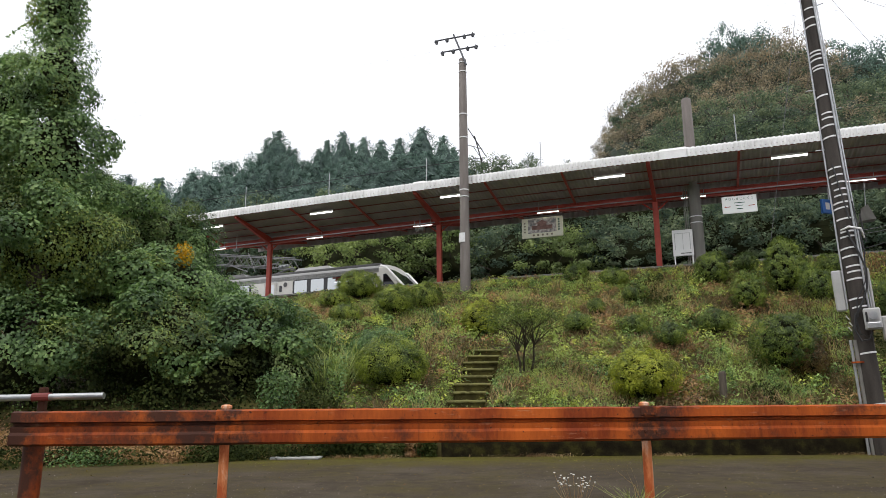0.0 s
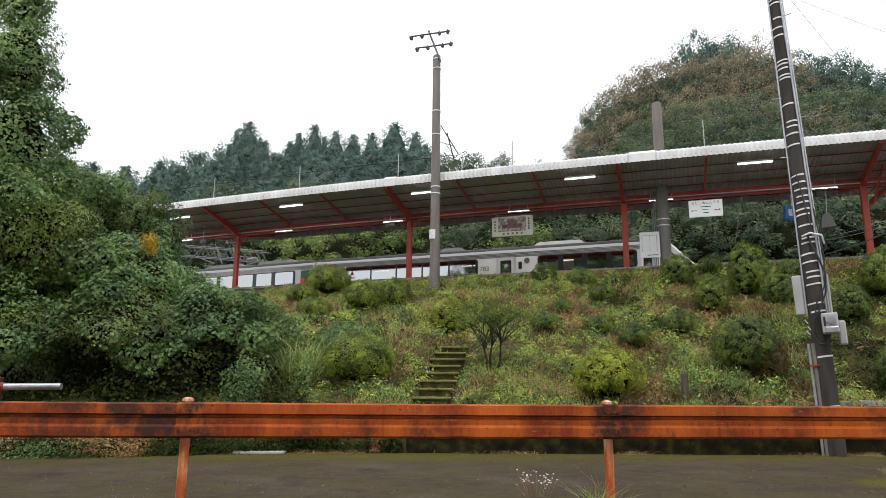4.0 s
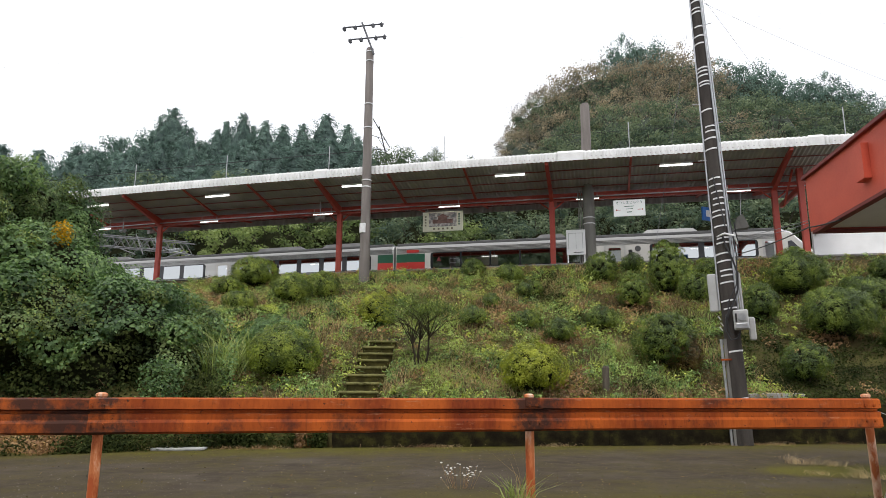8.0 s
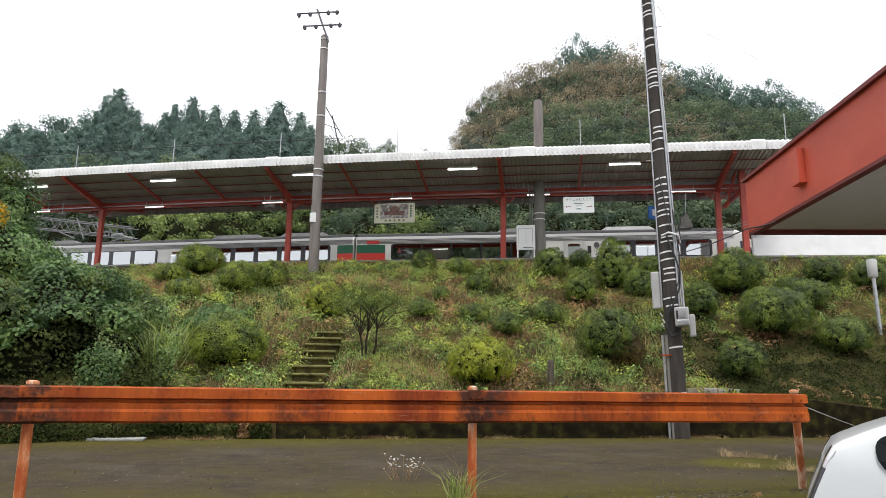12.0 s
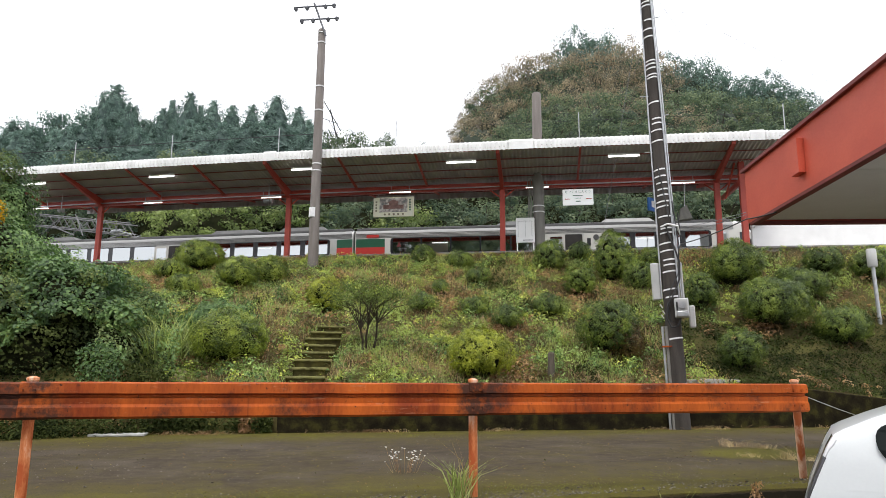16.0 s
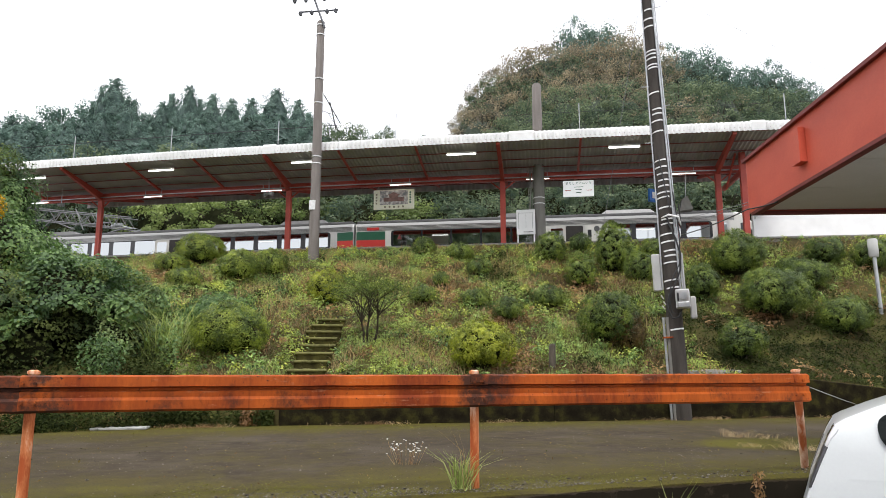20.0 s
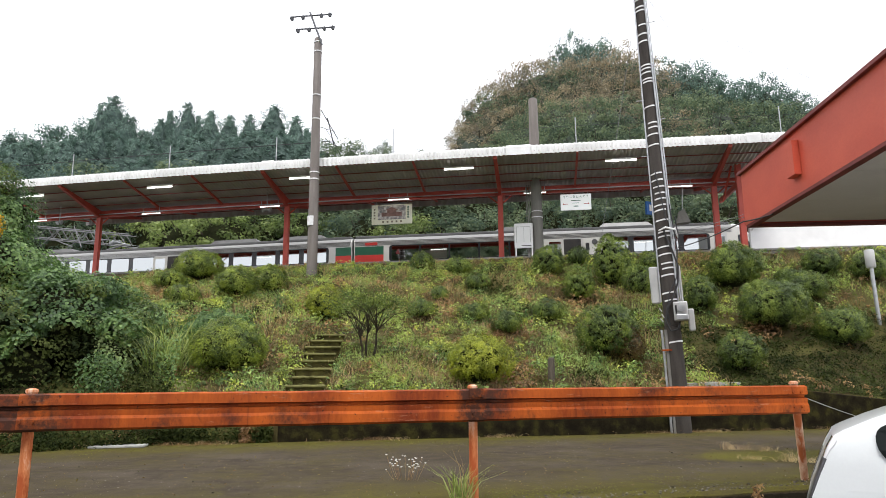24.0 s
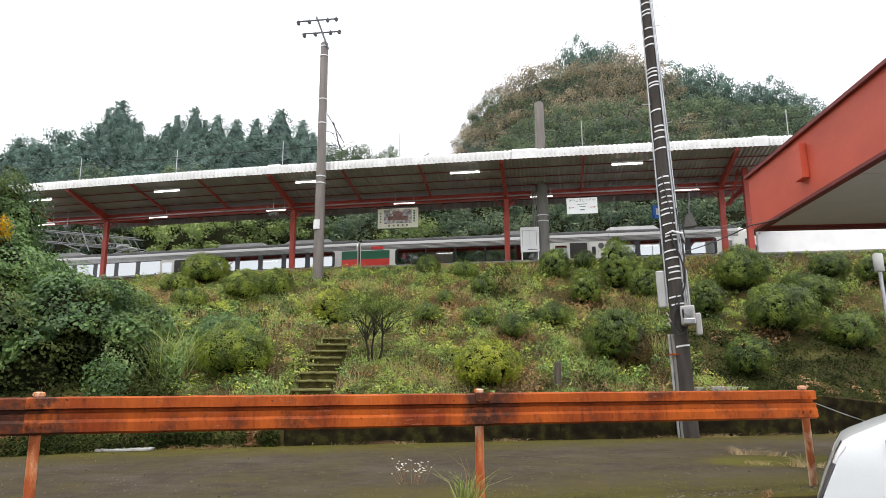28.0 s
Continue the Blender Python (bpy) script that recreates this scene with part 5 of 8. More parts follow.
def build_car_parked(m):
    """A sloping-tailed hatchback; x runs from the tail corner to the front, z from that corner's height."""
    c = thing("parked_car", "white hatchback car parked in the yard", "car", m=m)
    outline = [(-0.39, -1.0), (-0.37, -0.87), (-0.335, -0.77), (-0.265, -0.55), (-0.15, -0.28), (-0.08, -0.12), (-0.012, -0.005), (0.072, 0.045), (0.18, 0.092), (0.324, 0.155), (0.54, 0.235), (1.2, 0.31), (1.9, 0.34), (2.5, 0.26), (3.1, -0.02), (3.5, -0.16), (4.0, -0.24), (4.3, -0.4), (4.36, -0.7), (4.3, -1.0)]
    cx, cz = 2.0, -0.45
    rings = []

    def side(z):
        return 1 - 0.20 * max(0.0, min(1.0, (z + 0.12) / 0.45)) - 0.03 * max(0.0, (-0.6 - z) / 0.4)
    for f, size in ((-1.0, 0.12), (-1.0, 0.45), (-1.0, 0.7), (-1.0, 0.88), (-0.998, 0.955), (-0.985, 0.982), (-0.955, 0.996), (-0.9, 1.0), (-0.4, 1.006), (0.4, 1.006), (0.9, 1.0), (0.955, 0.996), (0.985, 0.982), (0.998, 0.955), (1.0, 0.88), (1.0, 0.7), (1.0, 0.45), (1.0, 0.12)):
        ring = []
        for x, z in outline:
            px, pz = cx + (x - cx) * (1 - (1 - size) * 0.20), cz + (z - cz) * size
            ring.append(Vector((px, f * 0.87 * side(pz), pz)))
        rings.append(ring)
    g = Geo()
    g.loft(rings)
    part("body", g, M_CARWHITE, c, smooth=True)

    def skin(sg, pts, out, back=0.03):
        """A plate that follows the car's side."""
        n = len(pts)
        v = []
        for o in (out, out - back):
            for x, z in pts:
                taper = 1 - 0.20 * max(0.0, min(1.0, (z + 0.12) / 0.45))
                v.append((x, sg * (0.87 * taper + o + 0.006), z))
        q = Geo()
        q.add(v, [tuple(range(n)), tuple(range(2 * n - 1, n - 1, -1))] + [(i, (i + 1) % n, n + (i + 1) % n, n + i) for i in range(n)])
        return q

    def wrap(sg, z0, z1, first):
        """A lamp cover that follows the body round its rear corner."""
        tail = sorted((z, x) for x, z in outline[:7])
        zs, xs = [q[0] for q in tail], [q[1] for q in tail]
        rings = []
        for f, size in ((1.0, first), (1.0, first * 0.5 + 0.475), (0.998, 0.955), (0.985, 0.982), (0.955, 0.996), (0.9, 1.0), (0.78, 1.001), (0.6, 1.003)):
            outer, inner = [], []
            for k in range(9):
                v = k / 8
                z = z0 + (z1 - z0) * v
                short = size if f < 1.0 else size + (0.955 - size) * v ** 1.5
                x = float(np.interp(z, zs, xs))
                px, pz = cx + (x - cx) * (1 - (1 - short) * 0.20), cz + (z - cz) * short
                outer.append(Vector((px - 0.005, sg * (f * 0.87 * side(pz) + 0.005), pz)))
                inner.append(Vector((px + 0.02, sg * (f * 0.87 * side(pz) - 0.02), pz)))
            rings.append(outer + inner[::-1])
        q = Geo()
        q.loft(rings)
        return q
    for sg in (-1, 1):
        part("side_window", skin(sg, [(0.325, -0.05), (0.328, 0.0), (0.345, 0.045), (0.38, 0.08), (0.46, 0.12), (0.72, 0.20), (1.7, 0.24), (2.2, 0.20), (2.75, -0.06), (2.2, -0.26), (1.2, -0.28), (0.52, -0.25), (0.44, -0.23), (0.38, -0.19), (0.338, -0.12)], 0.022), M_CARGLASS, c, "dark tinted quarter and door glass")
        part("tail_lamp", wrap(sg, -0.02, -0.20, 0.925), M_CLEAR, c, "clear tail lamp", True)
        part("lower_tail_lamp", wrap(sg, -0.203, -0.60, 0.942), M_LAMPGLASS, c, "smoked lower tail lamp", True)
        part("bumper_seam", skin(sg, [(-0.151, -0.68), (0.036, -0.84), (0.252, -0.9), (0.252, -0.905), (0.036, -0.846), (-0.153, -0.686)], 0.001, 0.01), M_TYRE, c)
        for x in (0.62, 3.3):
            g = Geo()
            g.tube([(x, sg * 0.66, -0.858), (x, sg * 0.865, -0.858)], 0.31, 24)
            wh = part("wheel", g, M_TYRE, c, smooth=True)
            g = Geo()
            g.tube([(x, sg * 0.866, -0.858), (x, sg * 0.878, -0.858)], [0.2, 0.17], 20)
            part("rim", g, M_STEEL, wh)
    g = Geo()
    g.loft([[(x, -0.52, z - 0.02), (x, -0.52, z + 0.014), (x, 0.52, z + 0.014), (x, 0.52, z - 0.02)] for x, z in ((0.80, 0.240), (1.0, 0.275), (1.2, 0.300), (1.5, 0.314))])
    part("rear_window", g, M_TINT, c)


M_CARGLASS = mat("tinted quarter glass", (0.010, 0.013, 0.013), (0.02, 0.024, 0.024), 0.15, 2.0, bump=0, spec=0.2)
M_CLEAR = mat("clear white lamp cover", (0.55, 0.56, 0.58), (0.75, 0.75, 0.77), 0.1, 6.0, bump=0, coat=1.0)
TAIL = Vector((5.02, 5.84, 0.625))
AXIS = Matrix.Rotation(radians(-40), 4, "Z")
build_car_parked(Matrix.Translation(TAIL) @ AXIS @ Matrix.Translation((0, 0.84, 0)))


# ---- foliage materials ----
def leafmat(name, low, high, third=None, scale=0.5, island=0.5, rough=0.5, spec=0.35, contrast=1.4, thin=0.38, tint=(1.45, 1.6, 1.1), each=0.0):
    """Leaf colours with light that comes through the blade; each: change from plant to plant."""
    m = mat(name, low, high, rough, scale, bump=0, fine=6.0, island=island, spec=spec, third=third, contrast=contrast)
    n, l = m.node_tree.nodes, m.node_tree.links
    b = n["Principled BSDF"]
    colour = b.inputs["Base Color"].links[0].from_socket
    if each:
        ramp = colour.node
        info = n.new("ShaderNodeObjectInfo")
        shift = n.new("ShaderNodeMath")
        shift.operation = "MULTIPLY_ADD"
        shift.inputs[1].default_value = each
        l.new(info.outputs["Random"], shift.inputs[0])
        l.new(ramp.inputs["Fac"].links[0].from_socket, shift.inputs[2])
        level = n.new("ShaderNodeMath")
        level.operation = "SUBTRACT"
        level.inputs[1].default_value = each / 2
        l.new(shift.outputs[0], level.inputs[0])
        l.new(level.outputs[0], ramp.inputs["Fac"])
    tr = n.new("ShaderNodeBsdfTranslucent")
    gain = n.new("ShaderNodeMix")
    gain.data_type, gain.blend_type = "RGBA", "MULTIPLY"
    gain.inputs["Factor"].default_value = 1.0
    gain.inputs["B"].default_value = (*tint, 1)
    l.new(colour, gain.inputs["A"])
    l.new(gain.outputs["Result"], tr.inputs["Color"])
    mix = n.new("ShaderNodeMixShader")
    mix.inputs["Fac"].default_value = thin
    l.new(b.outputs["BSDF"], mix.inputs[1])
    l.new(tr.outputs["BSDF"], mix.inputs[2])
    l.new(mix.outputs["Shader"], n["Material Output"].inputs["Surface"])
    return m


M_VINE = leafmat("vine leaves", (0.036, 0.072, 0.026), (0.20, 0.30, 0.098), (0.096, 0.168, 0.052), island=0.35, thin=0.22, rough=0.5, spec=0.3)
M_VINE2 = leafmat("pale vine leaves", (0.052, 0.098, 0.038), (0.27, 0.375, 0.135), (0.130, 0.213, 0.074), island=0.35, thin=0.25, rough=0.5, spec=0.3)
M_FERN = leafmat("yellow-green scrub leaves", (0.060, 0.085, 0.018), (0.30, 0.36, 0.080), (0.145, 0.190, 0.042), island=0.3, thin=0.25, rough=0.5, spec=0.3)
M_SCRUB = leafmat("dull green scrub leaves", (0.036, 0.060, 0.022), (0.18, 0.23, 0.075), (0.088, 0.128, 0.040), island=0.3, thin=0.22, rough=0.5, spec=0.3)
M_DARKLEAF = leafmat("dark creeper leaves", (0.012, 0.019, 0.006), (0.068, 0.084, 0.024), (0.030, 0.040, 0.011), 1.4, 0.4, thin=0.15, rough=0.7, spec=0.06)
M_AZALEA = leafmat("azalea leaves", (0.026, 0.048, 0.008), (0.205, 0.265, 0.036), (0.078, 0.120, 0.018), 2.2, 0.4, thin=0.12, rough=0.45, spec=0.35, each=0.2)
M_AZALEA_M = leafmat("fresh azalea leaves", (0.040, 0.066, 0.010), (0.29, 0.35, 0.045), (0.125, 0.172, 0.022), 2.2, 0.4, thin=0.16, rough=0.45, spec=0.35)
M_AZALEA_Y = leafmat("yellow-green azalea leaves", (0.085, 0.108, 0.009), (0.40, 0.43, 0.036), (0.215, 0.25, 0.019), 2.2, 0.4, thin=0.16, rough=0.45, spec=0.35)
M_AZALEA_R = leafmat("reddish shrub leaves", (0.05, 0.055, 0.014), (0.19, 0.15, 0.045), (0.135, 0.070, 0.030), 1.4)
M_WEED = leafmat("weeds", (0.155, 0.098, 0.044), (0.34, 0.42, 0.105), (0.104, 0.150, 0.034), 1.1, 0.3, contrast=3.0, thin=0.28, rough=0.5, spec=0.35)
M_GRASS = leafmat("long grass", (0.40, 0.27, 0.15), (0.34, 0.42, 0.15), (0.25, 0.30, 0.10), 0.7, 0.5, contrast=2.4)
M_DRY = leafmat("dry grass", (0.24, 0.125, 0.065), (0.56, 0.42, 0.25), (0.40, 0.26, 0.14), 1.0)
# colours of far trees are lightened and blued to stand in for haze
M_CEDAR_HAZY = leafmat("cedar needles", (0.085, 0.130, 0.116), (0.225, 0.315, 0.262), (0.138, 0.205, 0.172), 1.1, 0.04, 0.8, 0.1, contrast=2.4, thin=0.42, tint=(1.0, 1.1, 1.0), each=0.2)
M_BROAD_HAZY = leafmat("broad leaves", (0.070, 0.104, 0.078), (0.215, 0.260, 0.160), (0.125, 0.167, 0.108), 0.9, 0.05, 0.8, 0.1, contrast=2.6, thin=0.38, tint=(1.1, 1.15, 0.95), each=0.3)
M_AUTUMN_HAZY = leafmat("browning leaves", (0.165, 0.160, 0.125), (0.42, 0.345, 0.235), (0.270, 0.240, 0.178), 0.8, 0.08, 0.8, 0.1, thin=0.38, tint=(1.1, 1.1, 0.95), contrast=2.8, each=0.4)
M_LIGHTLEAF = leafmat("light feathery leaves", (0.065, 0.092, 0.038), (0.28, 0.33, 0.13), (0.145, 0.188, 0.074), 0.9, 0.2, 0.6, 0.25, each=0.3)
# crown filler, darker than the leaves to paint the shade among them
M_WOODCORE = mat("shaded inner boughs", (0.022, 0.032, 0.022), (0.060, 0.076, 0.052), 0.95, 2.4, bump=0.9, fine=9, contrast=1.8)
M_TWIG = mat("pale bare twigs", (0.16, 0.14, 0.12), (0.30, 0.27, 0.24), 0.9, 3.0, bump=0)
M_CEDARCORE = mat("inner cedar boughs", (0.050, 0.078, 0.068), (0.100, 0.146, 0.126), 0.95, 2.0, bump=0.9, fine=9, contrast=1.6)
# near-black solid colour that stands for the shade inside plants
M_DARKCORE = mat("twig tangle", (0.008, 0.010, 0.004), (0.026, 0.028, 0.012), 0.95, 3.0, bump=0.8, fine=20, spec=0.05)
M_YELLOW = leafmat("golden flowers", (0.5, 0.26, 0.01), (0.8, 0.5, 0.03), None, 2.0)
M_PETAL = mat("white petals", (0.6, 0.6, 0.55), (0.8, 0.8, 0.76), 0.6, 4.0, bump=0)


def shell(c, r, n, depth=0.25, lump=0.22, seed=0):
    """Points and normals on a lumpy ellipsoid, in a layer below its surface."""
    d = unit(RNG.normal(size=(n, 3)))
    ph = RNG.uniform(0, 6.28, 6) + seed
    w = (np.sin(3.1 * d[:, 0] * 2 + ph[0]) * np.sin(3.7 * d[:, 1] * 2 + ph[1]) + np.sin(5 * d[:, 2] * 1.6 + ph[2]) * np.sin(6.3 * d[:, 0] + ph[3])) * 0.5
    k = (1 + lump * w) * (1 - depth * RNG.random(n) ** 1.6)
    r = np.asarray(r, float)
    return np.asarray(c, float) + d * r * k[:, None], unit(d / r)


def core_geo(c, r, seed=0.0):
    """A lumpy closed shape that fills a plant with dark for its inner shade."""
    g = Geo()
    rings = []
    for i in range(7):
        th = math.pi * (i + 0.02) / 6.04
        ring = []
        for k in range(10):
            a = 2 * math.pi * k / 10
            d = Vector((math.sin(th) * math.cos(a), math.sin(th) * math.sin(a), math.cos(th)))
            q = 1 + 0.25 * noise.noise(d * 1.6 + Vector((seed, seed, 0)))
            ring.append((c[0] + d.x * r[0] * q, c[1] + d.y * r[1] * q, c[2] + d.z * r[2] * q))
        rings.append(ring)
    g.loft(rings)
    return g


def build_bush(x, y, r, h, material, label, size=0.040, dens=0.85, group="azaleas on the bank", cat="bush", loose=0.0):
    """A shrub whose dome is made of many small leafy sprays on short stems."""
    z = float(ground_z(x, y))
    b = thing("bush", label, cat, group, m=Matrix.Translation((x, y, z)))
    rnd = np.random.default_rng(int(abs(x * 131 + y * 71)))
    count = int(60 + 150 * r * h)
    turn = np.arange(count) * 2.39996 + x
    zz = 1 - 1.75 * (np.arange(count) + 0.5) / count
    d = unit(np.stack([np.cos(turn) * np.sqrt(1 - zz ** 2), np.sin(turn) * np.sqrt(1 - zz ** 2), zz], 1) + rnd.normal(size=(count, 3)) * 0.06)
    lump = 1 + 0.13 * np.sin(d[:, 0] * 4.1 + x) * np.sin(d[:, 1] * 3.7 + y) + (0.045 + loose) * rnd.normal(size=count)
    mid = np.array([0, 0, h * 0.46])
    rr = np.array([r, r, h * 0.54])
    C = mid + d * rr * lump[:, None] * (0.92 if r < 0.7 else 0.85)
    sr = (0.06 + 0.075 * r) * rnd.uniform(0.7, 1.4, count)
    per = int(dens * 5.6 * (2 * math.pi * r * h) / (size * size * 0.5) / count * 0.42) + 20
    e = unit(rnd.normal(size=(count, per, 3)) + d[:, None] * 0.7 + [0, 0, 0.25])
    P = (C[:, None] + e * (sr[:, None, None] * rnd.uniform(0.45, 1.05, (count, per, 1)))).reshape(-1, 3)
    N = (e * 0.45 + d[:, None] + [0, 0, 0.15]).reshape(-1, 3)
    keep = (P[:, 2] > h * rnd.choice([0.06, 0.13, 0.20], len(P))) & ((P[:, 1] < 0.35 * r) | (rnd.random(len(P)) < 0.4))
    P, N = P[keep], N[keep]
    adopt("foliage", sprig_mesh("foliage", P, N, size * rnd.uniform(0.7, 1.5, len(P)), material, 0.55, 0.3), b)
    # a dark solid gives the shade under and between the leaves
    part("core", core_geo((0, 0.08 * r, h * 0.43), (r * 0.64, r * 0.60, h * 0.40), x), M_DARKCORE, b)
    g = Geo()
    for k in range(5):
        a = k * 1.3
        g.tube([(0.05 * math.cos(a), 0.05 * math.sin(a), -0.1), (r * 0.4 * math.cos(a), r * 0.4 * math.sin(a), h * 0.45)], [0.02, 0.01], 5)
    part("stem", g, M_BARK, b)
    return b


BUSHES_LOW = ((-3.8, 28.4, 1.0, 1.2), (-2.02, 24.5, 0.72, 1.05), (-0.92, 25.4, 0.55, 1.0), (-4.63, 27.1, 0.6, 0.7), (-3.7, 24.2, 0.55, 0.6), (5.92, 25.1, 0.51, 0.65), (6.18, 23.3, 0.44, 0.55), (4.58, 22.15, 0.25, 0.48), (5.29, 20.5, 0.43, 0.55), (5.90, 19.05, 0.40, 0.62), (7.40, 19.75, 0.47, 0.66), (3.69, 20.5, 0.4, 0.5), (4.67, 25.9, 0.42, 0.7))
BUSHES_TALL = ((9.01, 23.8, 0.56, 1.15), (9.10, 21.35, 0.5, 1.15), (10.66, 22.1, 0.6, 1.85), (10.42, 24.3, 0.42, 0.68), (12.38, 19.55, 0.54, 1.15), (11.08, 21.0, 0.5, 1.0), (11.30, 16.2, 0.57, 1.05), (14.5, 20.8, 0.98, 1.6), (16.70, 20.75, 0.64, 0.65), (13.98, 18.3, 1.1, 1.5), (16.52, 20.05, 0.82, 0.95), (15.78, 17.7, 0.86, 1.15), (18.12, 20.9, 0.66, 0.9), (19.5, 20.3, 0.65, 1.1), (12.6, 22.6, 0.6, 0.8))
DARK = "clipped dark green azalea bush on the grassy bank"
YOUNG = "light green azalea bush on the grassy bank"
for x, y, r, h in BUSHES_LOW:
    build_bush(x, y, r, h, M_AZALEA_M if x < 0 else M_AZALEA, YOUNG if x < 0 else DARK)
for x, y, r, h in BUSHES_TALL:
    build_bush(x, y, r, h, M_AZALEA, "tall dark green azalea bush on the grassy bank")
build_bush(0.82, 21.3, 0.56, 1.05, M_AZALEA_Y, YOUNG)
build_bush(4.28, 16.05, 0.80, 1.2, M_AZALEA_Y, "big yellow-green azalea bush at the foot of the bank")
build_bush(8.18, 17.3, 0.86, 1.45, M_AZALEA, "azalea bush with some reddish autumn leaves")
build_bush(8.5, 16.9, 0.42, 1.0, M_AZALEA_R, "reddish autumn azalea growing into a green one", dens=0.9)
build_bush(-1.5, 17.0, 0.95, 1.25, M_AZALEA_M, "rounded green shrub beside the stone steps")
build_bush(-1.95, 18.7, 1.0, 1.0, M_VINE, "loose leafy shrub above the stone steps", 0.065, loose=0.08)


def build_vines():
    """The overgrown bank: kudzu over old trees."""
    lobes = [((-10.0, 16.5, 13.4), (0.52, 0.6, 1.4)), ((-10.25, 16.5, 11.3), (0.62, 0.7, 1.5)), ((-10.2, 16.5, 9.2), (1.0, 1.0, 1.5)), ((-10.15, 16.6, 7.2), (1.35, 1.3, 1.5)), ((-10.1, 16.7, 5.2), (1.9, 1.8, 1.6)),
             ((-12.0, 17.2, 6.2), (1.2, 1.4, 1.9)), ((-11.5, 16.9, 8.6), (1.0, 1.0, 1.5)), ((-9.9, 21.0, 6.0), (1.7, 1.7, 1.6)), ((-8.75, 22.3, 5.9), (1.05, 1.2, 1.55)), ((-11.6, 20.2, 6.1), (1.8, 1.8, 1.8)), ((-10.2, 16.2, 2.0), (2.6, 1.4, 1.7)),
             ((-7.2, 16.9, 2.5), (1.7, 1.4, 1.4)), ((-5.3, 17.5, 2.5), (1.45, 1.4, 1.2)), ((-6.2, 17.9, 1.0), (2.0, 1.0, 1.2)), ((-4.3, 19.0, 2.6), (1.05, 1.1, 1.0)), ((-8.0, 18.6, 3.7), (2.1, 1.8, 1.6)), ((-10.6, 18.2, 4.2), (2.2, 1.8, 1.9)),
             ((-6.0, 20.3, 3.1), (1.6, 1.6, 1.0)), ((-13.4, 16.5, 3.2), (2.6, 1.8, 2.9)), ((-6.6, 23.0, 3.6), (1.5, 1.6, 0.8)), ((-8.3, 25.2, 4.4), (1.5, 1.6, 0.9)), ((-4.1, 17.1, 1.75), (1.15, 1.0, 1.0)), ((-5.7, 16.5, 1.5), (1.4, 0.9, 1.0))]
    main = len(lobes)
    pick = random.Random(3)
    for i in range(main):
        c, r = lobes[i]
        for k in range(10):
            d = Vector((pick.gauss(0, 1), pick.gauss(-0.5, 0.8), pick.gauss(0.3, 0.8))).normalized()
            q = pick.uniform(0.20, 0.46)
            lobes.append(((c[0] + d.x * r[0] * 0.88, c[1] + d.y * r[1] * 0.88, c[2] + d.z * r[2] * 0.88), (r[0] * q, r[1] * q, r[2] * q * 0.85)))
    tall_ids = [i for i in range(len(lobes)) if i < 7 or (i >= main and (i - main) // 10 < 7)]
    bank_ids = [i for i in range(len(lobes)) if i not in tall_ids]
    tall = thing("vine_clad_tree", "tall dead tree smothered in kudzu vines", "tree", m=Matrix.Translation((-10.15, 16.5, 0)))
    bank = thing("vine_thicket", "dense thicket of kudzu vines over the bank", "thicket", m=Matrix.Translation((-7.5, 17.5, 0)))
    g = Geo()
    g.tube([(0, 0, -0.3), (0.1, 0, 6), (0, 0.05, 13.8)], [0.28, 0.2, 0.08], 10)
    part("trunk", g, M_BARK, tall)
    cen = np.array([c for c, _ in lobes])
    rad = np.array([r for _, r in lobes])
    for ids, host, off in ((tall_ids, tall, (-10.15, 16.5, 0)), (bank_ids, bank, (-7.5, 17.5, 0))):
        P, N, L = [], [], []
        for i in ids:
            area = (rad[i][0] * rad[i][1] + rad[i][0] * rad[i][2] + rad[i][1] * rad[i][2]) / 3 * 12.6
            p, q = shell(cen[i], rad[i], int(area * (340 if (i * 7 + i // 10) % 5 < 3 else 560)), 0.34, 0.34, i)
            inside = np.zeros(len(p), bool)
            for j in range(len(lobes)):
                if j != i:
                    inside |= (((p - cen[j]) / (rad[j] * 0.74)) ** 2).sum(1) < 1
            ok = ~inside & (p[:, 1] < cen[i][1] + rad[i][1] * 0.75) & (p[:, 2] > np.where(p[:, 1] > WALL_Y, ground_z(p[:, 0], p[:, 1]), 0.0))
            # the thicket is open and bare near the ground; leaves there are darkened for shade
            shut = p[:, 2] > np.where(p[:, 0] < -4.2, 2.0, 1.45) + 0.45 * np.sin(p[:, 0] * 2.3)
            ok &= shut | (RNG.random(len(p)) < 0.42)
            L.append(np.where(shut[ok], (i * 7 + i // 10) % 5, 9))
            P.append(p[ok])
            N.append(q[ok])
            if i < main:
                # dark solids give the thicket its shaded hollows
                part("tangle", core_geo(cen[i] - np.array(off), rad[i] * (0.58 if host is tall else 0.45 if cen[i][2] < 2.2 else 0.72), i), M_DARKCORE, host)
        P, N, sort = np.concatenate(P) - np.array(off), np.concatenate(N), np.concatenate(L)
        stray = RNG.random(len(P))
        sort = np.where((sort < 9) & (stray < 0.15), np.floor(stray * 33), sort)
        # sort 9, the low leaves, gets the dark colour as the hollow's shade
        for sel, mt, lo, hi in ((sort < 2, M_VINE, 0.06, 0.13), (sort == 2, M_VINE2, 0.06, 0.13), (sort == 3, M_FERN, 0.03, 0.075), ((sort == 4) | (sort == 5), M_SCRUB, 0.03, 0.08), (sort == 9, M_DARKLEAF, 0.04, 0.11)):
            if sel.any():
                # the tall tree's leaves are paled for the hazy light on it
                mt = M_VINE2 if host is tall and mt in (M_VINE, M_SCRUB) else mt
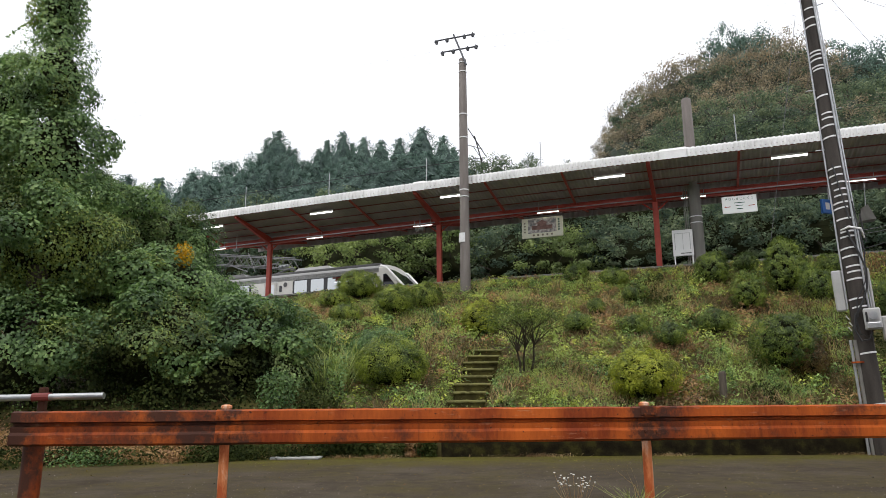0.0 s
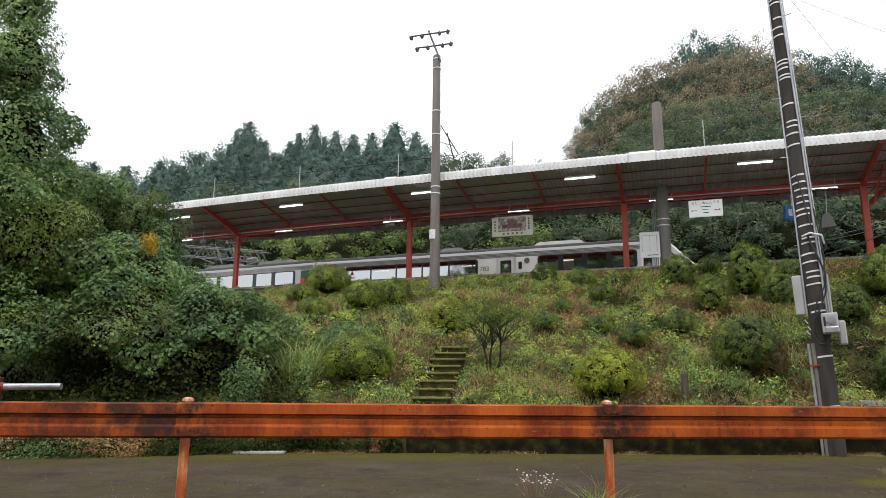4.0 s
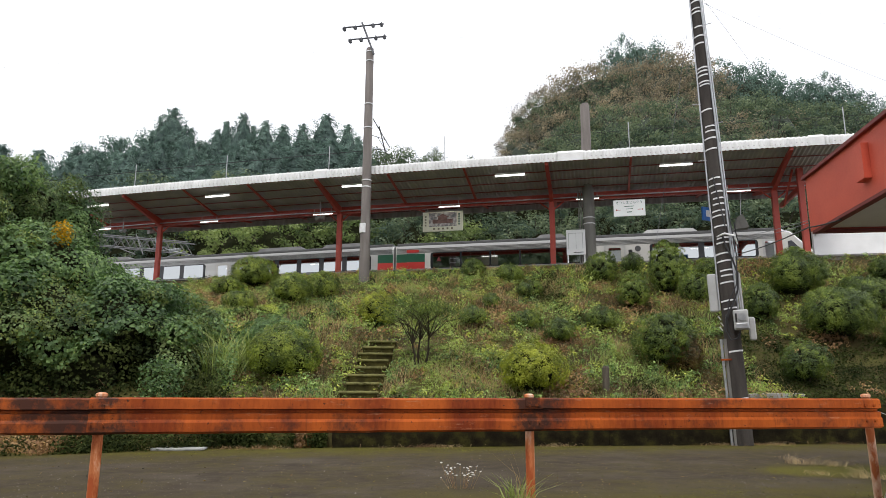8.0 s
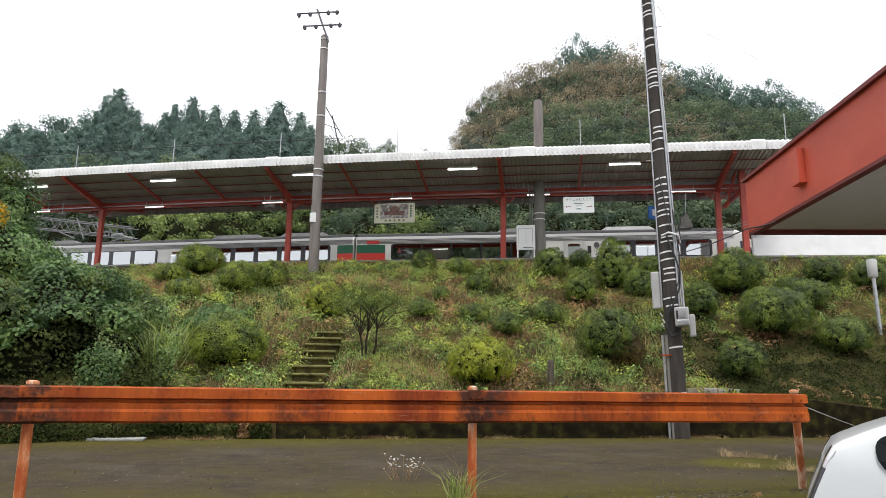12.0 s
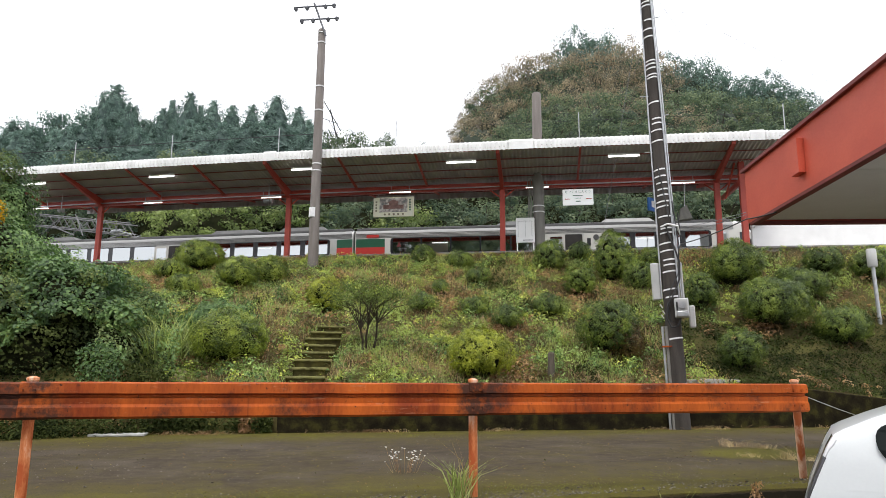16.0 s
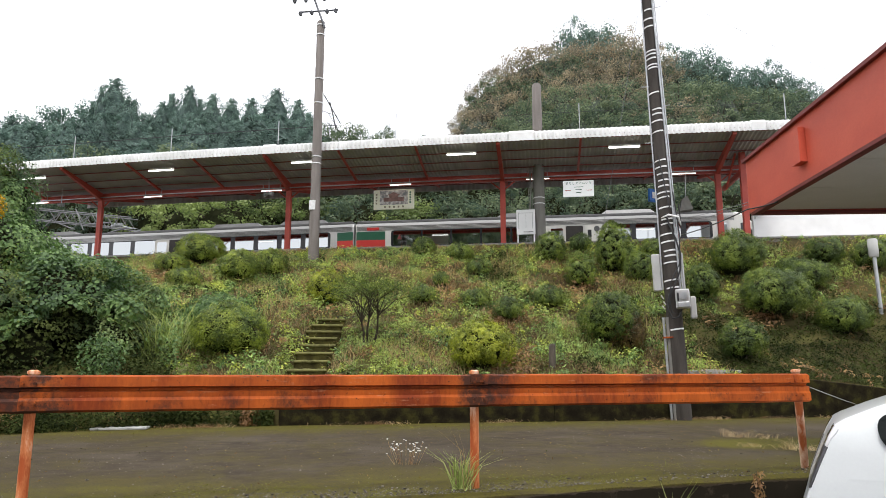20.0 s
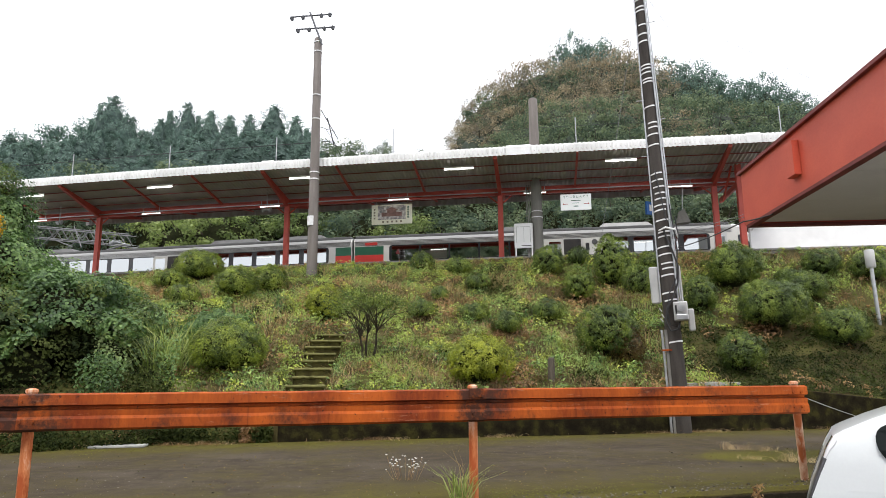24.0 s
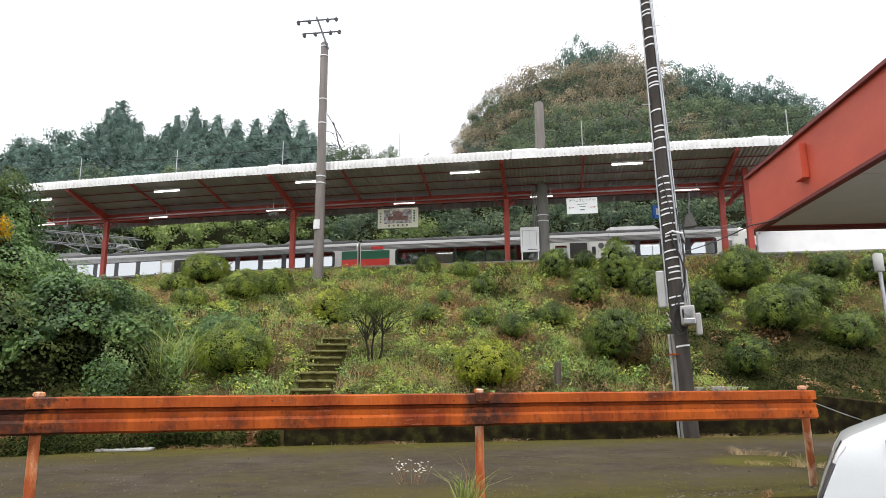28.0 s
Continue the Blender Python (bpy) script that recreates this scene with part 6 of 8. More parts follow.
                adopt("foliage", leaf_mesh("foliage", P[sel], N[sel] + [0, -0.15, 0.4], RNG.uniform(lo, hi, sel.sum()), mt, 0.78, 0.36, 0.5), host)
        # hanging shoots break the outline
        pick = RNG.choice(len(P), 60, replace=False)
        Q = []
        for i in pick:
            t = np.linspace(0, 1, 9)[:, None]
            d = N[i] * RNG.uniform(0.3, 0.8) + RNG.normal(size=3) * 0.15
            Q.append(P[i] + d * t + np.array([0, 0, -0.5]) * t ** 2 * RNG.uniform(0, 1))
        Q = np.concatenate(Q)
        adopt("hanging_foliage", leaf_mesh("hanging_foliage", Q, RNG.normal(size=Q.shape) + [0, -0.5, 0.6], RNG.uniform(0.08, 0.16, len(Q)), M_VINE2, 0.75, 0.5, 0.5), host)
    # goldenrod in flower
    f = thing("goldenrod", "yellow goldenrod in flower among the vines", "flower", m=Matrix.Translation((-7.15, 18.4, 4.72)))
    d = unit(RNG.normal(size=(500, 3)))
    P = d * np.array([0.28, 0.24, 0.36]) * RNG.random((500, 1)) ** 0.5 + [0, -0.35, 0.28]
    adopt("flowers", leaf_mesh("flowers", P, d, 0.07, M_YELLOW, 0.5, 0.8, 0.2), f)
    g = Geo()
    for k in range(5):
        g.tube([(0.03 * k, 0, -1.2), (0.12 * (k - 2), -0.2, 0.3)], 0.008, 4)
    part("stem", g, M_BARK, f)


build_vines()


def scatter(n, x0, x1, y0, y1):
    x = RNG.uniform(x0, x1, n)
    y = RNG.uniform(y0, y1, n)
    ok = (arc_n(x, y) < -0.15) & (y > WALL_Y + 0.1)
    x, y = x[ok], y[ok]
    return np.stack([x, y, ground_z(x, y)], 1)


def clump_noise(P, f, seed):
    return np.array([noise.noise(Vector((p[0] * f, p[1] * f, seed))) for p in P])


def on_stairs(P):
    u = (P[:, 1] - 15.4) / 4.4
    cx = 0.16 + 0.74 * u
    return (np.abs(P[:, 0] - cx) < 0.32 - 0.09 * np.sin(P[:, 1] * 5.1)) & (P[:, 1] < 19.8)


M_WEED_Y = leafmat("yellow-green weeds", (0.11, 0.125, 0.022), (0.64, 0.66, 0.145), (0.29, 0.335, 0.056), 1.8, 0.34, thin=0.28, rough=0.5, spec=0.35)
M_WEED_B = leafmat("cool green weeds", (0.045, 0.088, 0.028), (0.40, 0.53, 0.165), (0.145, 0.235, 0.068), 1.8, 0.34, thin=0.28, rough=0.5, spec=0.35)
M_WEED_R = leafmat("reddish weeds", (0.14, 0.070, 0.035), (0.50, 0.32, 0.16), (0.30, 0.170, 0.085), 1.8, 0.3)


def low_top(P):
    """Plants stay low along the platform's edge: 0 at the edge, 1 from a metre down the bank."""
    return np.clip((-arc_n(P[:, 0], P[:, 1]) - 0.1) / 1.3, 0.0, 1.0)


def build_bank_cover():
    # the ground layer is kept dark so gaps between mounds look shaded
    P = scatter(270000, -7, 24, 15.3, 31.5)
    P = P[~on_stairs(P) & ~((P[:, 0] < -3.0) & (P[:, 1] < 18))]
    k = clump_noise(P, 1.1, 5.0) + 0.5 * clump_noise(P, 3.1, 15.0)
    P = P[RNG.random(len(P)) < np.clip(0.62 + 1.1 * k, 0.15, 1)]
    n = len(P)
    P[:, 2] += RNG.random(n) ** 2 * 0.16 * low_top(P)
    up = np.tile([0, -0.35, 0.9], (n, 1))
    size = RNG.choice([1.0, 1.0, 1.0, 1.6], n) * RNG.uniform(0.03, 0.08, n)
    # leaves at the right foot take a darker colour than the rest
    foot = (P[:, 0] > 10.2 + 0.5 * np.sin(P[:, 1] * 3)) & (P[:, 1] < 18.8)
    for sel, mt, words in ((~foot, M_WEED, "mixed green and browning weeds covering the bank"), (foot, M_DARKLEAF, "dark creepers covering the foot of the bank")):
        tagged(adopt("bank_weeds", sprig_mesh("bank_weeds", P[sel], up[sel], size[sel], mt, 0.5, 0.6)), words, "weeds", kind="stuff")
    # a denser mat just above the wall
    x = RNG.uniform(10.4, 20, 13000)
    y = WALL_Y + 0.06 + RNG.random(13000) ** 1.5 * 1.9
    Q = np.stack([x, y, ground_z(x, y) + 0.10 * RNG.random(13000) ** 2], 1)
    tagged(adopt("bank_weeds", sprig_mesh("bank_weeds", Q, np.tile([0, -0.6, 0.7], (len(Q), 1)), RNG.uniform(0.03, 0.085, len(Q)), M_DARKLEAF, 0.5, 0.6)), "dark creepers hanging at the wall's top", "weeds", kind="stuff")
    # weeds that grow in small mounds
    C = scatter(9000, -7, 24, 15.3, 31.5)
    C = C[~on_stairs(C) & ~((C[:, 0] < -2.8) & (C[:, 1] < 18))]
    C = C[~((C[:, 0] > 10.5) & (C[:, 1] < 17.4) & (np.sin(C[:, 0] * 91 + C[:, 1] * 57) < 0.5))]
    kind = clump_noise(C, 0.5, 31.0) + 0.6 * clump_noise(C, 1.7, 37.0)
    kind = np.where((C[:, 0] > 10.4 + 0.4 * np.sin(C[:, 1] * 3)) & (C[:, 1] < 18.6), np.where(kind < -0.12, 30.0, 20.0), kind)
    big = clump_noise(C, 0.7, 41.0) + 0.4 * clump_noise(C, 2.6, 43.0)
    for lo, hi, mt, words in ((-9, -0.31, M_WEED_R, "reddish-brown autumn weeds on the bank"), (-0.31, -0.06, M_WEED, "mixed green and browning weeds in mounds on the bank"), (-0.06, 0.12, M_WEED_Y, "yellow-green weeds in mounds on the bank"), (0.12, 0.42, M_WEED_B, "cool green leafy weeds in mounds on the bank"), (0.42, 9, M_DARKLEAF, "dark green creepers in mounds on the bank"), (9, 25, M_DARKLEAF, "dark creepers over the foot of the bank"), (25, 99, M_WEED_R, "reddish dead creepers at the foot of the bank")):
        sel = (kind >= lo) & (kind < hi)
        c, q = C[sel], big[sel]
        m = 46
        r = (0.07 + 0.22 * RNG.random(len(c)) ** 2.5 + 0.24 * np.clip(q, 0, 1)) * (0.3 + 0.7 * low_top(c))
        d = unit(RNG.normal(size=(len(c), m, 3)) + [0, -0.25, 0.55])
        p = (c[:, None] + d * (r[:, None, None] * RNG.uniform(0.72, 1.06, (len(c), m, 1))) * [1, 1, 1.25]).reshape(-1, 3)
        s = np.repeat(0.034 + 0.16 * r, m) * RNG.uniform(0.6, 1.4, len(p))
        tagged(adopt("bank_weeds", sprig_mesh("bank_weeds", p, d.reshape(-1, 3) + [0, 0, 0.3], s, mt, 0.55, 0.4)), words, "weeds", kind="stuff")
    P = scatter(95000, -7, 24, 15.3, 31.5)
    P = P[~on_stairs(P)]
    P = P[~((P[:, 0] > 10.3) & (P[:, 1] < 18.6)) & ~((P[:, 0] < -3.0) & (P[:, 1] < 18))]
    k = clump_noise(P, 0.6, 11.0)
    k2 = clump_noise(P, 2.2, 3.0)
    keep = RNG.random(len(P)) < np.clip(0.18 + 1.6 * k + 0.9 * k2, 0.01, 1)
    P, k = P[keep], k[keep]
    tagged(adopt("bank_grass", blade_mesh("bank_grass", P, (0.10 + 0.26 * RNG.random(len(P)) ** 1.5 + 0.2 * np.clip(k, 0, 1)) * (0.3 + 0.7 * low_top(P)), 0.011, M_GRASS, 0.8)), "long mixed grass on the bank", "grass", kind="stuff")
    P = scatter(60000, -6, 24, 15.3, 31)
    P = P[~on_stairs(P)]
    k = clump_noise(P, 0.75, 23.0) + 0.4 * clump_noise(P, 2.4, 29.0)
    P = P[(k > 0.22) & ~((P[:, 0] > 10.5) & (P[:, 1] < 18.5))]
    tagged(adopt("dry_grass", blade_mesh("dry_grass", P, RNG.uniform(0.12, 0.42, len(P)) * (0.3 + 0.7 * low_top(P)), 0.011, M_DRY, 0.9)), "dry reddish grass patches on the bank", "grass", kind="stuff")


build_bank_cover()


M_DARKSTONE = mat("dark mossy stone", (0.022, 0.019, 0.008), (0.110, 0.100, 0.028), 0.95, 5.0, bump=0.8, fine=14, third=(0.052, 0.046, 0.015), spec=0.1)
M_MOSSTREAD = mat("mossy stone lip", (0.055, 0.050, 0.016), (0.17, 0.158, 0.052), 0.95, 5.0, bump=0.8, fine=20, third=(0.14, 0.135, 0.055), spec=0.1)


def build_stairs():
    st = thing("stone_steps", "old mossy stone steps up the bank", "stairs")
    for k in range(9):
        u = k / 8
        y = 15.35 + 4.35 * u
        cx = 0.16 + 0.74 * u
        z = 0.96 + 1.60 * u
        w = 0.385 + 0.04 * u + 0.03 * math.sin(k * 2.3)
        step = Geo()
        step.box(cx - w, y + 0.05, z - 0.5, cx + w, y + 0.75, z - 0.03, 0.02)
        body = part("step", step, M_DARKSTONE, st)
        g = Geo()
        bumps = [0.022 * noise.noise(Vector((i * 0.9, k * 3.0, 0))) for i in range(10)]
        g.loft([[(cx - w - 0.02 + (2 * w + 0.04) * i / 9, yy + bumps[i], zz + 0.6 * bumps[9 - i]) for yy, zz in ((y + 0.045, z - 0.075), (y + 0.01, z - 0.055), (y + 0.012, z - 0.03), (y + 0.05, z - 0.004), (y + 0.7, z), (y + 0.7, z - 0.035))] for i in range(10)])
        part("tread", g, M_MOSSTREAD, body)
    for k, (x, y) in enumerate(((1.45, 20.1), (1.62, 20.7), (1.8, 21.3))):
        z = float(ground_z(x, y)) + 0.06
        g = Geo()
        g.box(x - 0.35, y, z - 0.3, x + 0.35, y + 0.4, z, 0.03)
        part("step", g, M_CONC_DARK, st)


build_stairs()


M_DARKBARK = mat("dark wet bark", (0.022, 0.018, 0.012), (0.065, 0.054, 0.038), 0.95, 8.0, bump=0.6, spec=0.1)


def build_small_tree():
    x, y = 1.78, 17.8
    z = float(ground_z(x, y))
    t = thing("small_tree", "small bare-stemmed shrub tree with thin foliage", "tree", m=Matrix.Translation((x, y, z)))
    rnd = random.Random(8)
    tips = []
    for k, (bx, lean) in enumerate(((-0.10, -0.12), (0.02, 0.02), (0.13, 0.13))):
        base = Vector((bx, 0.06 * (k % 2), -0.1))
        fork = Vector((bx + lean, 0.08 * (k - 1), 0.80 + 0.08 * k))
        bend = base.lerp(fork, 0.5) + Vector((0.05 * (-1) ** k, 0.02, 0))
        g = Geo()
        g.tube([base, bend, fork], [0.034, 0.027, 0.020], 7)
        for j in range(9):
            a = j * 2.4 + k
            reach = 0.32 + 0.48 * rnd.random()
            q = fork + Vector((math.cos(a) * reach * 1.15, math.sin(a) * reach * 0.8, 0.75 - 0.55 * reach + 0.28 * rnd.random()))
            mid = fork.lerp(q, 0.45) + Vector((0.05 * math.cos(a * 3), 0.05 * math.sin(a * 2), 0.09))
            start = bend.lerp(fork, 0.55 + 0.45 * rnd.random())
            g.tube([start, mid, q], [0.016, 0.010, 0.003], 5)
            for i in range(4):
                b = a + rnd.uniform(-1.2, 1.2)
                w = mid.lerp(q, 0.3 + 0.2 * i)
                e = w + Vector((math.cos(b) * 0.22, math.sin(b) * 0.2, 0.05 + 0.14 * rnd.random()))
                g.tube([w, e], [0.006, 0.002], 4)
                tips.append(e)
            tips.append(q)
        part("stem", g, M_DARKBARK, t)
    P = np.concatenate([np.array(q) + RNG.normal(size=(70, 3)) * [0.12, 0.12, 0.07] for q in tips])
    adopt("foliage", sprig_mesh("foliage", P, RNG.normal(size=P.shape) * 0.5 + [0, 0, 0.8], RNG.uniform(0.025, 0.05, len(P)), M_AZALEA, 0.5, 0.5), t)


build_small_tree()


def build_tuft(x, y, z, n, h, material, label, name="grass_tuft", lean=0.7, w=0.014, spread=0.12, cat="grass", group="grass tufts"):
    t = thing(name, label, cat, group, m=Matrix.Translation((x, y, z)))
    P = np.zeros((n, 3))
    P[:, :2] = RNG.normal(size=(n, 2)) * spread
    adopt("grass", blade_mesh("grass", P, h * RNG.uniform(0.55, 1.1, n), w, material, lean), t)
    return t


M_STRAW = leafmat("bleached straw", (0.34, 0.22, 0.13), (0.68, 0.52, 0.35), None, 2.0)
M_BLADE = leafmat("fresh grass blades", (0.16, 0.20, 0.05), (0.42, 0.46, 0.18), None, 2.0)
for x, y, h, n in ((-2.75, 16.9, 1.5, 80), (-2.45, 17.2, 1.35, 60), (-3.05, 16.7, 1.3, 60)):
    build_tuft(x, y, max(0.0, float(ground_z(x, y))), n, h, M_BLADE, "tall arching pampas grass on the bank", "pampas_grass", 0.9, 0.024, 0.16, group="pampas grass on the bank")
build_tuft(1.60, 6.75, 0.0, 55, 0.42, M_BLADE, "green grass tuft at the foot of the guardrail post", lean=0.9, w=0.012, spread=0.05)
build_tuft(1.68, 6.72, 0.0, 10, 0.62, M_DRY, "thin dry stalks beside the guardrail post", lean=0.4, w=0.008, spread=0.04)
for x, y, h, n in ((7.32, 10.95, 0.17, 60), (7.52, 10.85, 0.13, 45), (7.72, 10.6, 0.11, 50), (7.13, 9.2, 0.22, 26), (7.0, 9.1, 0.11, 60), (7.22, 8.95, 0.10, 60), (6.72, 9.55, 0.07, 50)):
    build_tuft(x, y, 0.0, n, h, M_STRAW, "dry straw tuft growing in the yard", spread=0.065 + 0.3 * (0.2 - h) * 0.8, w=0.006, lean=1.9, group="dry tufts in the yard")


def build_dry_stalk(x, y, z, h):
    """A dead stalk with curled brown leaves."""
    t = thing("dry_weed", "dead brown weed stalk standing against the yard's rim", "weed", m=Matrix.Translation((x, y, z)))
    g = Geo()
    g.tube([(0, 0, -0.02), (0.02, 0, h * 0.5), (-0.01, 0.01, h)], [0.008, 0.006, 0.003], 6)
    part("stem", g, M_BARK, t)
    n = 150
    u = RNG.random(n)
    P = np.stack([RNG.normal(size=n) * 0.028, RNG.normal(size=n) * 0.028, h * (0.25 + 0.75 * u)], 1)
    adopt("leaves", leaf_mesh("leaves", P, RNG.normal(size=(n, 3)), RNG.uniform(0.03, 0.07, n), M_WEED_R, 0.4, 0.6, 0.8), t)


build_dry_stalk(4.55, 6.42, -0.5, 0.62)
build_tuft(3.62, 6.45, -0.5, 14, 0.62, M_BLADE, "thin green grass blades below the yard's rim", lean=0.35, w=0.010, spread=0.04)


def build_edge_growth():
    """Low weeds along the back of the yard and over the wall's foot."""
    n = 56000
    x = RNG.uniform(-14, -0.4, n)
    back = RNG.random(n) ** 1.5
    y = 15.35 - back * np.clip(1.0 + 0.42 * (-x - 4), 0.35, 2.9)
    P = np.stack([x, y, RNG.random(n) ** 1.3 * (0.30 + 0.62 * (1 - back) ** 3) + 0.01], 1)
    k = clump_noise(P, 1.1, 2.0)
    keep = RNG.random(n) < np.clip(0.75 + 1.0 * k, 0.30, 1)
    P, k = P[keep], clump_noise(P[keep], 0.8, 9.0)
    for sel, mt, words in ((k > 0.35, M_VINE, "green weeds creeping over the yard edge"), ((k <= 0.35) & (k > -0.12), M_DARKLEAF, "leafy weeds creeping over the yard edge"), (k <= -0.12, M_WEED_R, "reddish dead weeds at the yard edge")):
        q = P[sel]
        tagged(adopt("yard_weeds", leaf_mesh("yard_weeds", q, np.tile([0, -0.45, 0.8], (len(q), 1)), RNG.uniform(0.03, 0.095, len(q)), mt, 0.55, 0.7, 0.1)), words, "weeds", kind="stuff")
    n = 9000
    x = RNG.uniform(-4, 20, n)
    y = WALL_Y - 0.16 - RNG.random(n) ** 2 * 0.5
    P = np.stack([x, y, 0 * x + 0.005], 1)
    k = clump_noise(P, 0.9, 8.0)
    P = P[RNG.random(n) < np.clip(0.05 + 1.0 * k, 0.01, 1)]
    tagged(adopt("wall_foot_grass", blade_mesh("wall_foot_grass", P, RNG.uniform(0.02, 0.10, len(P)), 0.008, M_DRY, 2.2)), "dry grass along the wall's foot", "grass", kind="stuff")
    # plants hanging over the wall's top
    n = 16000
    x = RNG.uniform(-1, 22, n)
    y = WALL_Y + RNG.uniform(-0.2, 0.5, n)
    P = np.stack([x, y, wall_top(x) + RNG.uniform(-0.12, 0.25, n)], 1)
    k = clump_noise(P * [1, 0, 1], 0.8, 4.0)
    P = P[RNG.random(n) < np.clip(0.3 + 1.8 * k, 0.02, 1)]
    far = P[:, 0] > 8.6
    for sel, mt, words in ((~far, M_WEED, "weeds hanging over the wall's top"), (far & (RNG.random(len(P)) < 0.4), M_DARKLEAF, "dark creepers hanging over the wall's top")):
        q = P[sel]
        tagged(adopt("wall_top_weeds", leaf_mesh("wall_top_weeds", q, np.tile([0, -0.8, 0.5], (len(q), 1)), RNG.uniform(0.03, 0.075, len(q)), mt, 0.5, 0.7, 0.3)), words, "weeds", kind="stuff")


build_edge_growth()


def build_daisies():
    t = thing("wild_asters", "small white wild asters growing in the yard", "flower", m=Matrix.Translation((1.35, 8.6, 0)))
    P = RNG.normal(size=(40, 3)) * [0.06, 0.08, 0.045] + [0, 0, 0.21]
    P[:, 0] += np.where(RNG.random(40) < 0.5, -0.12, 0.11)
    D = np.concatenate([P + 0.007 * np.array([math.cos(a), math.sin(a), 0]) for a in np.arange(0, 6.28, 1.05)])
    adopt("blossoms", leaf_mesh("blossoms", D, np.tile([0, -0.5, 0.8], (len(D), 1)), 0.017, M_PETAL, 0.6, 0.4, 0), t)
    g = Geo()
    for p in P[::2]:
        g.tube([(p[0] * 0.6, p[1] * 0.5, 0), tuple(p)], 0.0018, 3)
    part("stem", g, M_DRY, t)


build_daisies()


# ---- woods ----
def thin_back(P, reach):
    """Keeps every leaf on the open side and a third of those towards the hill."""
    return (P[:, 1] < 0.3 * reach) | (RNG.random(len(P)) < 0.35)


def cedar_tree(seed, h=14.0):
    """A pointed crown of upturned boughs in tiers, each a spray of needles, round a darker solid filler."""
    t = thing("cedar_tree", "tall dark green Japanese cedar on the hillside", "tree", "cedars on the ridge")
    rng = np.random.default_rng(seed)
    g = Geo()
    g.tube([(0, 0, -1.0), (0, 0, h * 0.5), (0, 0, h * 0.985)], [0.24, 0.15, 0.02], 7)
    part("trunk", g, M_BARK, t)

    def girth(d):
        return min(3.3, 0.22 + 0.82 * d ** 0.86)
    rings = []
    for i in range(26):
        d = 0.6 + 11.5 * (i / 25) ** 1.4
        ring = []
        for k in range(16):
            a = 2 * math.pi * k / 16
            q = 0.60 + 0.42 * noise.noise(Vector((math.cos(a) * 2.2, math.sin(a) * 2.2, d * 1.9 + seed * 7)))
            ring.append((math.cos(a) * girth(d - 0.4) * q, math.sin(a) * girth(d - 0.4) * q, h - d - 0.25 * girth(d) * q))
        rings.append(ring)
    g = Geo()
    g.loft(rings)
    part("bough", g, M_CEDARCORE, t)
    P, N, S = [], [], []
    count = 135
    for k in range(count):
        d = 0.05 + 8.6 * ((k + rng.random()) / count) ** 0.85
        R = girth(d) * rng.uniform(0.72, 1.18)
        a = 2.4 * k + rng.uniform(-0.5, 0.5)
        m = 58
        v = 1 - 0.80 * rng.random(m) ** 1.3
        rise = 0.30 * R * v ** 2.2 - 0.12 * R
        spread = (0.09 + 0.12 * R) * (1.25 - v * 0.7)
        q = np.stack([math.cos(a) * R * v, math.sin(a) * R * v, h - d + rise], 1) + rng.normal(size=(m, 3)) * spread[:, None] * [1, 1, 0.75]
        P.append(q)
        N.append(np.tile([math.cos(a) * 0.8, math.sin(a) * 0.8, 0.75], (m, 1)))
        S.append(rng.uniform(0.12, 0.26, m))
    P, N, S = np.concatenate(P), np.concatenate(N), np.concatenate(S)
    ok = thin_back(P, 2.0)
    P, N, S = P[ok], N[ok], S[ok]
    adopt("crown", sprig_mesh("crown", P, N, S, M_CEDAR_HAZY, 0.55, 0.25, -0.2), t)
    return t


